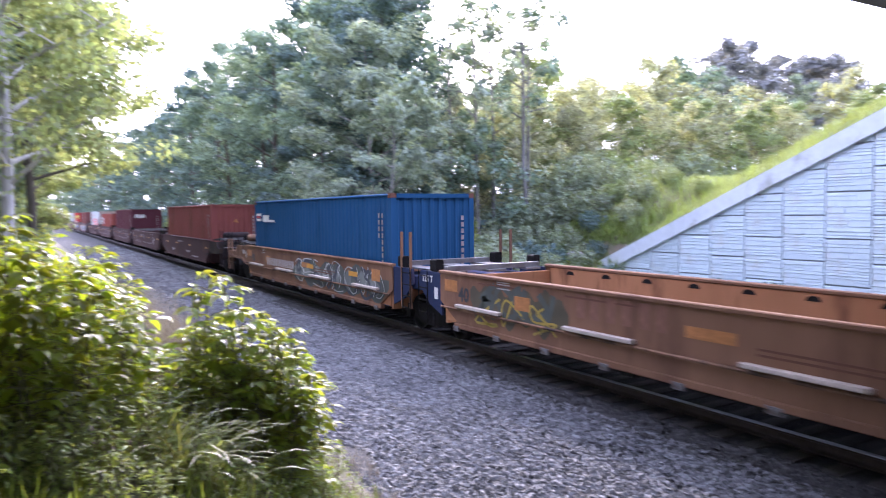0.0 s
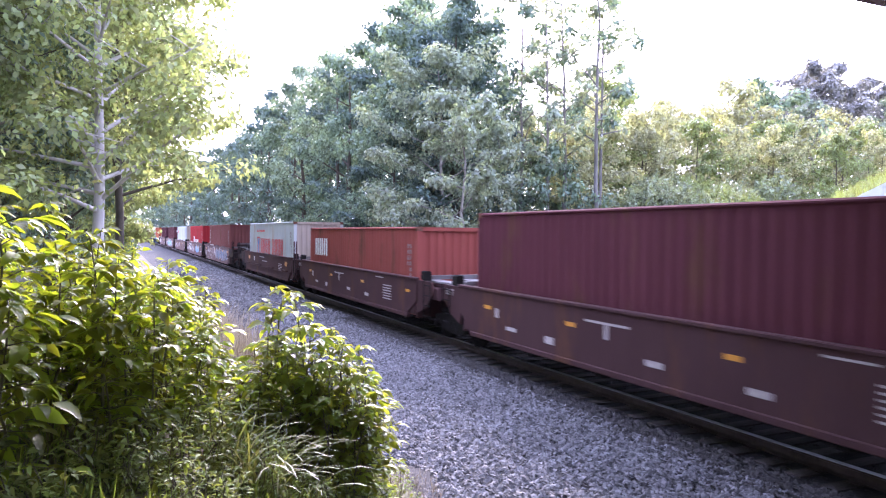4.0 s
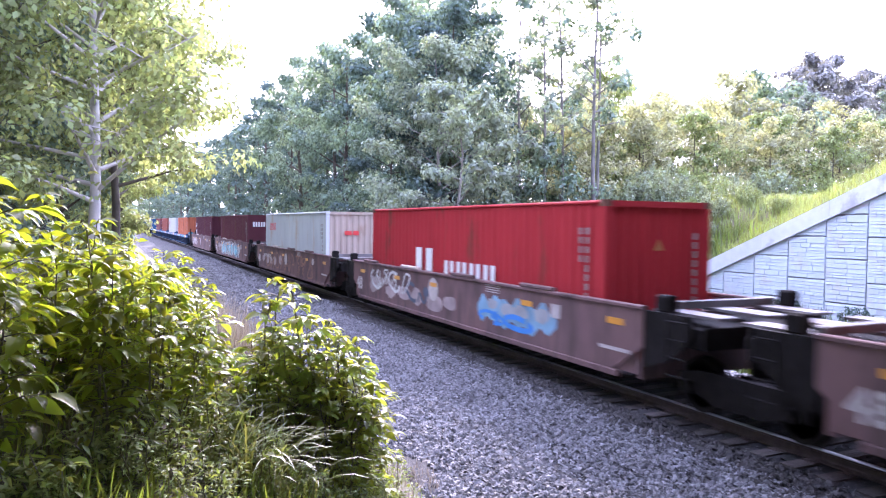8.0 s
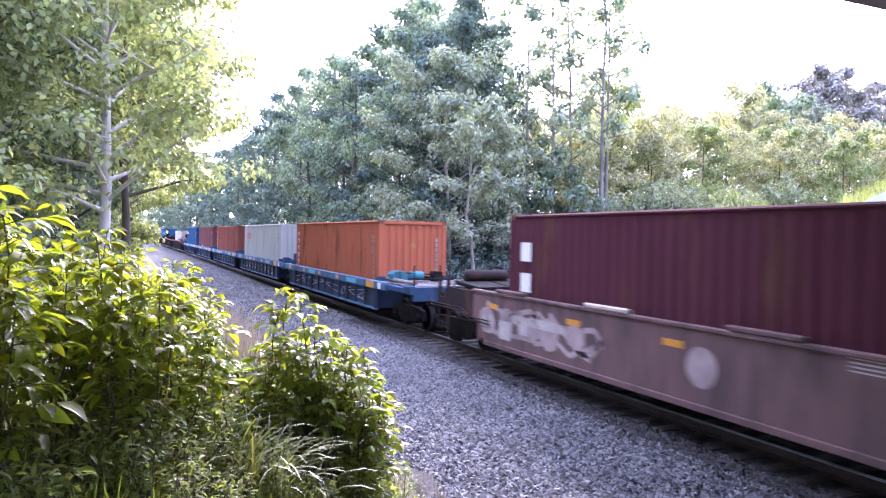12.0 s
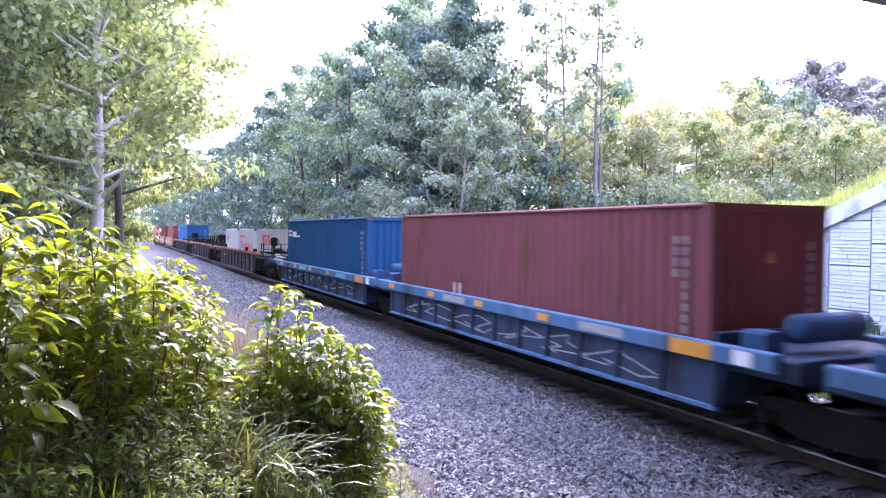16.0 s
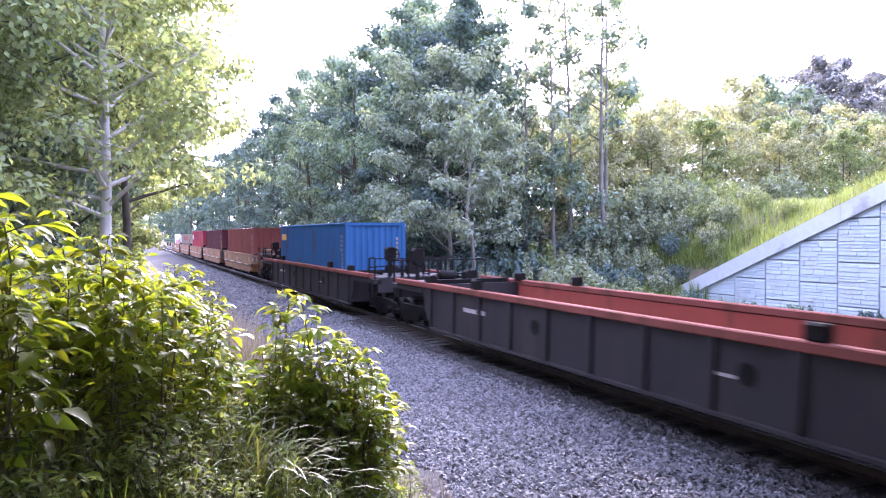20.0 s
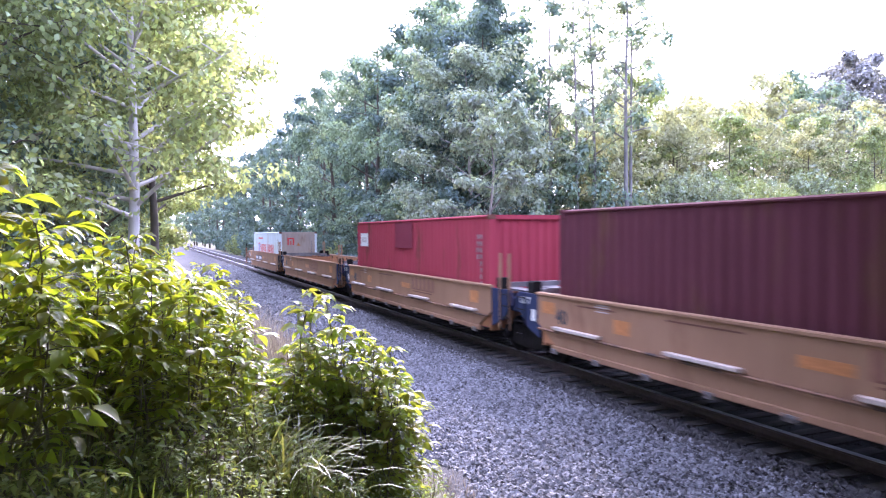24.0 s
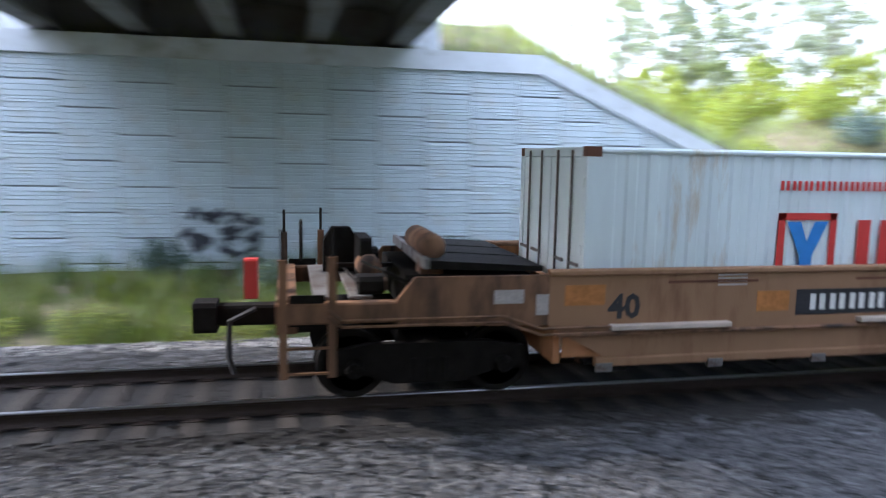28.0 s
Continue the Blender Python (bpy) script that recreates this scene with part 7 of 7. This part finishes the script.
blades("bank_grass", 3800, tufts(-2.4, 0.2, 3.6, 7.6, 130, 0.13), 0.32, 0.006, grass_green, "rough sunlit grass under the bushes", 314, 0.7)
blades("bank_grass", 4200, tufts(0.5, 2.9, 3.6, 12, 110, 0.12), 0.28, 0.006, grass_green, "rough green grass on the near bank", 301, 0.7)
blades("bank_grass", 5000, tufts(-4, 3.2, 12, 40, 160, 0.3), 0.5, 0.010, grass_green, "rough grass along the track edge", 302, 0.6)
blades("edge_grass", 3600, tufts(2.3, 3.5, 3.5, 14, 110, 0.12), 0.25, 0.005, grass_dry, "short dry grass at the ballast edge", 303, 0.8)
def arched(name, n, where, length, width, material, label, seed, sway):
    """Long blades that rise, arch over and hang: six quads each; sway is the way they lean."""
    rg = np.random.default_rng(seed)
    x, y = where(rg, n)
    n = len(x)
    l = length * rg.uniform(0.55, 1.2, n)
    a = sway + rg.normal(0, 1.4, n)
    bend = rg.uniform(1.2, 2.3, n)
    d = np.stack([np.cos(a), np.sin(a), 0 * a], 1)
    side = np.stack([-np.sin(a), np.cos(a), 0 * a], 1)
    p = np.stack([x, y, np.array([ground_z(u, w) for u, w in zip(x, y)]) - 0.03], 1)
    rows = []
    for i in range(7):
        t = i / 6
        wide = (width * (1 - t) ** 0.6 + 0.0008)
        rows += [p - side * wide, p + side * wide]
        ang = 0.12 + bend * t
        p = p + (d * np.sin(ang)[:, None] + np.array([0, 0, 1.0]) * np.cos(ang)[:, None]) * (l / 6)[:, None]
    v = np.stack(rows, 1).reshape(-1, 3)
    b = np.arange(n)[:, None] * 14
    q = np.concatenate([b + np.array([[2 * i, 2 * i + 1, 2 * i + 3, 2 * i + 2]]) for i in range(6)], 0)
    return tagged(new(name, sheet_mesh(name, v, q, material)), label, "grass", kind="stuff")


arched("long_grass", 130, tufts(0.7, 1.2, 4.7, 5.4, 12, 0.1), 0.75, 0.0085, grass_pale, "long pale arching grass blades", 304, -0.3)
blades("dry_stalks", 4600, tufts(0.75, 1.75, 7.0, 13.5, 75, 0.17), 1.1, 0.0045, grass_dry, "dry brown stalks", 305, 0.3)
blades("fill_grass", 19000, field(WALL_X + 0.3, 34, 11.0, 27), 0.55, 0.014, grass_bank, "bright green grass on the embankment slope", 306, 0.6)
blades("fill_grass", 8000, field(34, 60, 10.0, 34), 0.8, 0.03, grass_bank, "bright green grass behind the wall", 307, 0.6)
blades("fill_grass", 11000, field(WALL_X + 0.3, 44, -30, -7.5), 0.6, 0.018, grass_bank, "bright green grass on the embankment", 308, 0.6)
blades("fill_grass", 5000, field(WALL_X + 0.3, 30, -8.5, 11.5), 0.5, 0.016, grass_bank, "green grass behind the coping", 309, 0.6)
blades("wall_weeds", 13000, tufts(13.2, 18.5, -14, 24, 130, 0.36), 0.85, 0.012, weed_dark, "tall green weeds along the foot of the wall", 310, 0.45, "weeds")
blades("slope_weeds", 12000, tufts(15.0, 25.0, 20.5, 32, 230, 0.35), 0.8, 0.014, grass_green, "rough green weeds on the slope before the wood", 312, 0.5, "weeds")
blades("slope_weeds", 7000, tufts(25.0, 48.0, 26, 40, 200, 0.5), 0.9, 0.025, grass_bank, "rough green weeds on the far slope", 313, 0.5, "weeds")
for k in range(18):
    x, y = rng.uniform(17.5, 21.8), rng.uniform(-9, 20)
    shrub("dark leafy shrub before the wall", wild[0], x, y, rng.uniform(0, 360), rng.uniform(0.32, 0.55), group="shrubs before the wall")
blades("wall_weeds", 4500, tufts(17.5, 22.2, -14, 24, 110, 0.3), 0.9, 0.014, weed_dark, "dark green weeds before the wall", 311, 0.45, "weeds")
for k in range(26):
    x, y = rng.uniform(12.8, 16.5), rng.uniform(-12, 22)
    shrub("leafy weed with small pale flowers by the ballast", low_bush[k % 2], x, y, rng.uniform(0, 360), rng.uniform(0.8, 1.7), category="weed", group="weeds by the wall")

# a pale rock on the slope by the wall's end
rk = Shape()
rr = random.Random(9)
for k in range(1):
    c = Vector((0.0, 0.0, 0.1))
    ring = [c + Vector((math.cos(a) * rr.uniform(0.3, 0.55), math.sin(a) * rr.uniform(0.3, 0.55), rr.uniform(-0.1, 0.2))) for a in [i * math.pi / 4 for i in range(8)]]
    rk.add(ring + [c + Vector((0, 0, 0.28)), c - Vector((0, 0, 0.5))], [(i, (i + 1) % 8, 8) for i in range(8)] + [((i + 1) % 8, i, 9) for i in range(8)])
boulder = solid("rock", rk, rock_pale, "pale broken rock among weeds by the wall", "rock")
boulder.location = (22.0, 25.6, ground_z(22.0, 25.6) + 0.15)

# ties and spikes of the track
tie_mesh = Shape().box(-1.3, 1.3, -0.115, 0.115, -0.335, -0.158).mesh("tie", tie_wood)
plate_mesh = Shape().box(-0.17, 0.17, -0.1, 0.1, -0.1575, -0.150).mesh("tie_plate", rail_side)
track_bed = thing("track_ties", "weathered dark wooden ties under the rails", "railway ties", kind="structure")
trng = random.Random(3)
for k in range(290):
    ob = part("tie", tie_mesh, tie_wood, track_bed)
    ob.matrix_basis = pose(TRACK + trng.uniform(-0.05, 0.05), -14 + k * 0.52, trng.uniform(-0.008, 0.004), 0, 0, trng.uniform(-1, 1))
far_ties = Shape()
for k in range(330):
    far_ties.box(TRACK - 1.3, TRACK + 1.3, 136.9 + k * 0.52, 137.13 + k * 0.52, -0.33, -0.16)
tagged(part("far_ties", far_ties, tie_wood, track_bed), kind="stuff")
for k in range(76):
    for sx in (-0.755, 0.755):
        ob = part("tie_plate", plate_mesh, rail_side, track_bed)
        ob.location = (TRACK + sx, -14 + k * 0.52, 0.0)


def motions():
    turns = [(k / 30, -(float(np.interp(k / 30, range(len(RUN)), RUN))) / 0.42) for k in range(0, 841)]
    for ws in wheelsets:
        place_at = Matrix.Translation(ws.location)
        walk(ws, [(t, place_at @ Matrix.Rotation(-a, 4, "X")) for t, a in turns])
    for ob, u, z in rolling:
        walk(ob, [(t, pose(TRACK, u - s, z)) for t, s in enumerate(RUN)])


motions()
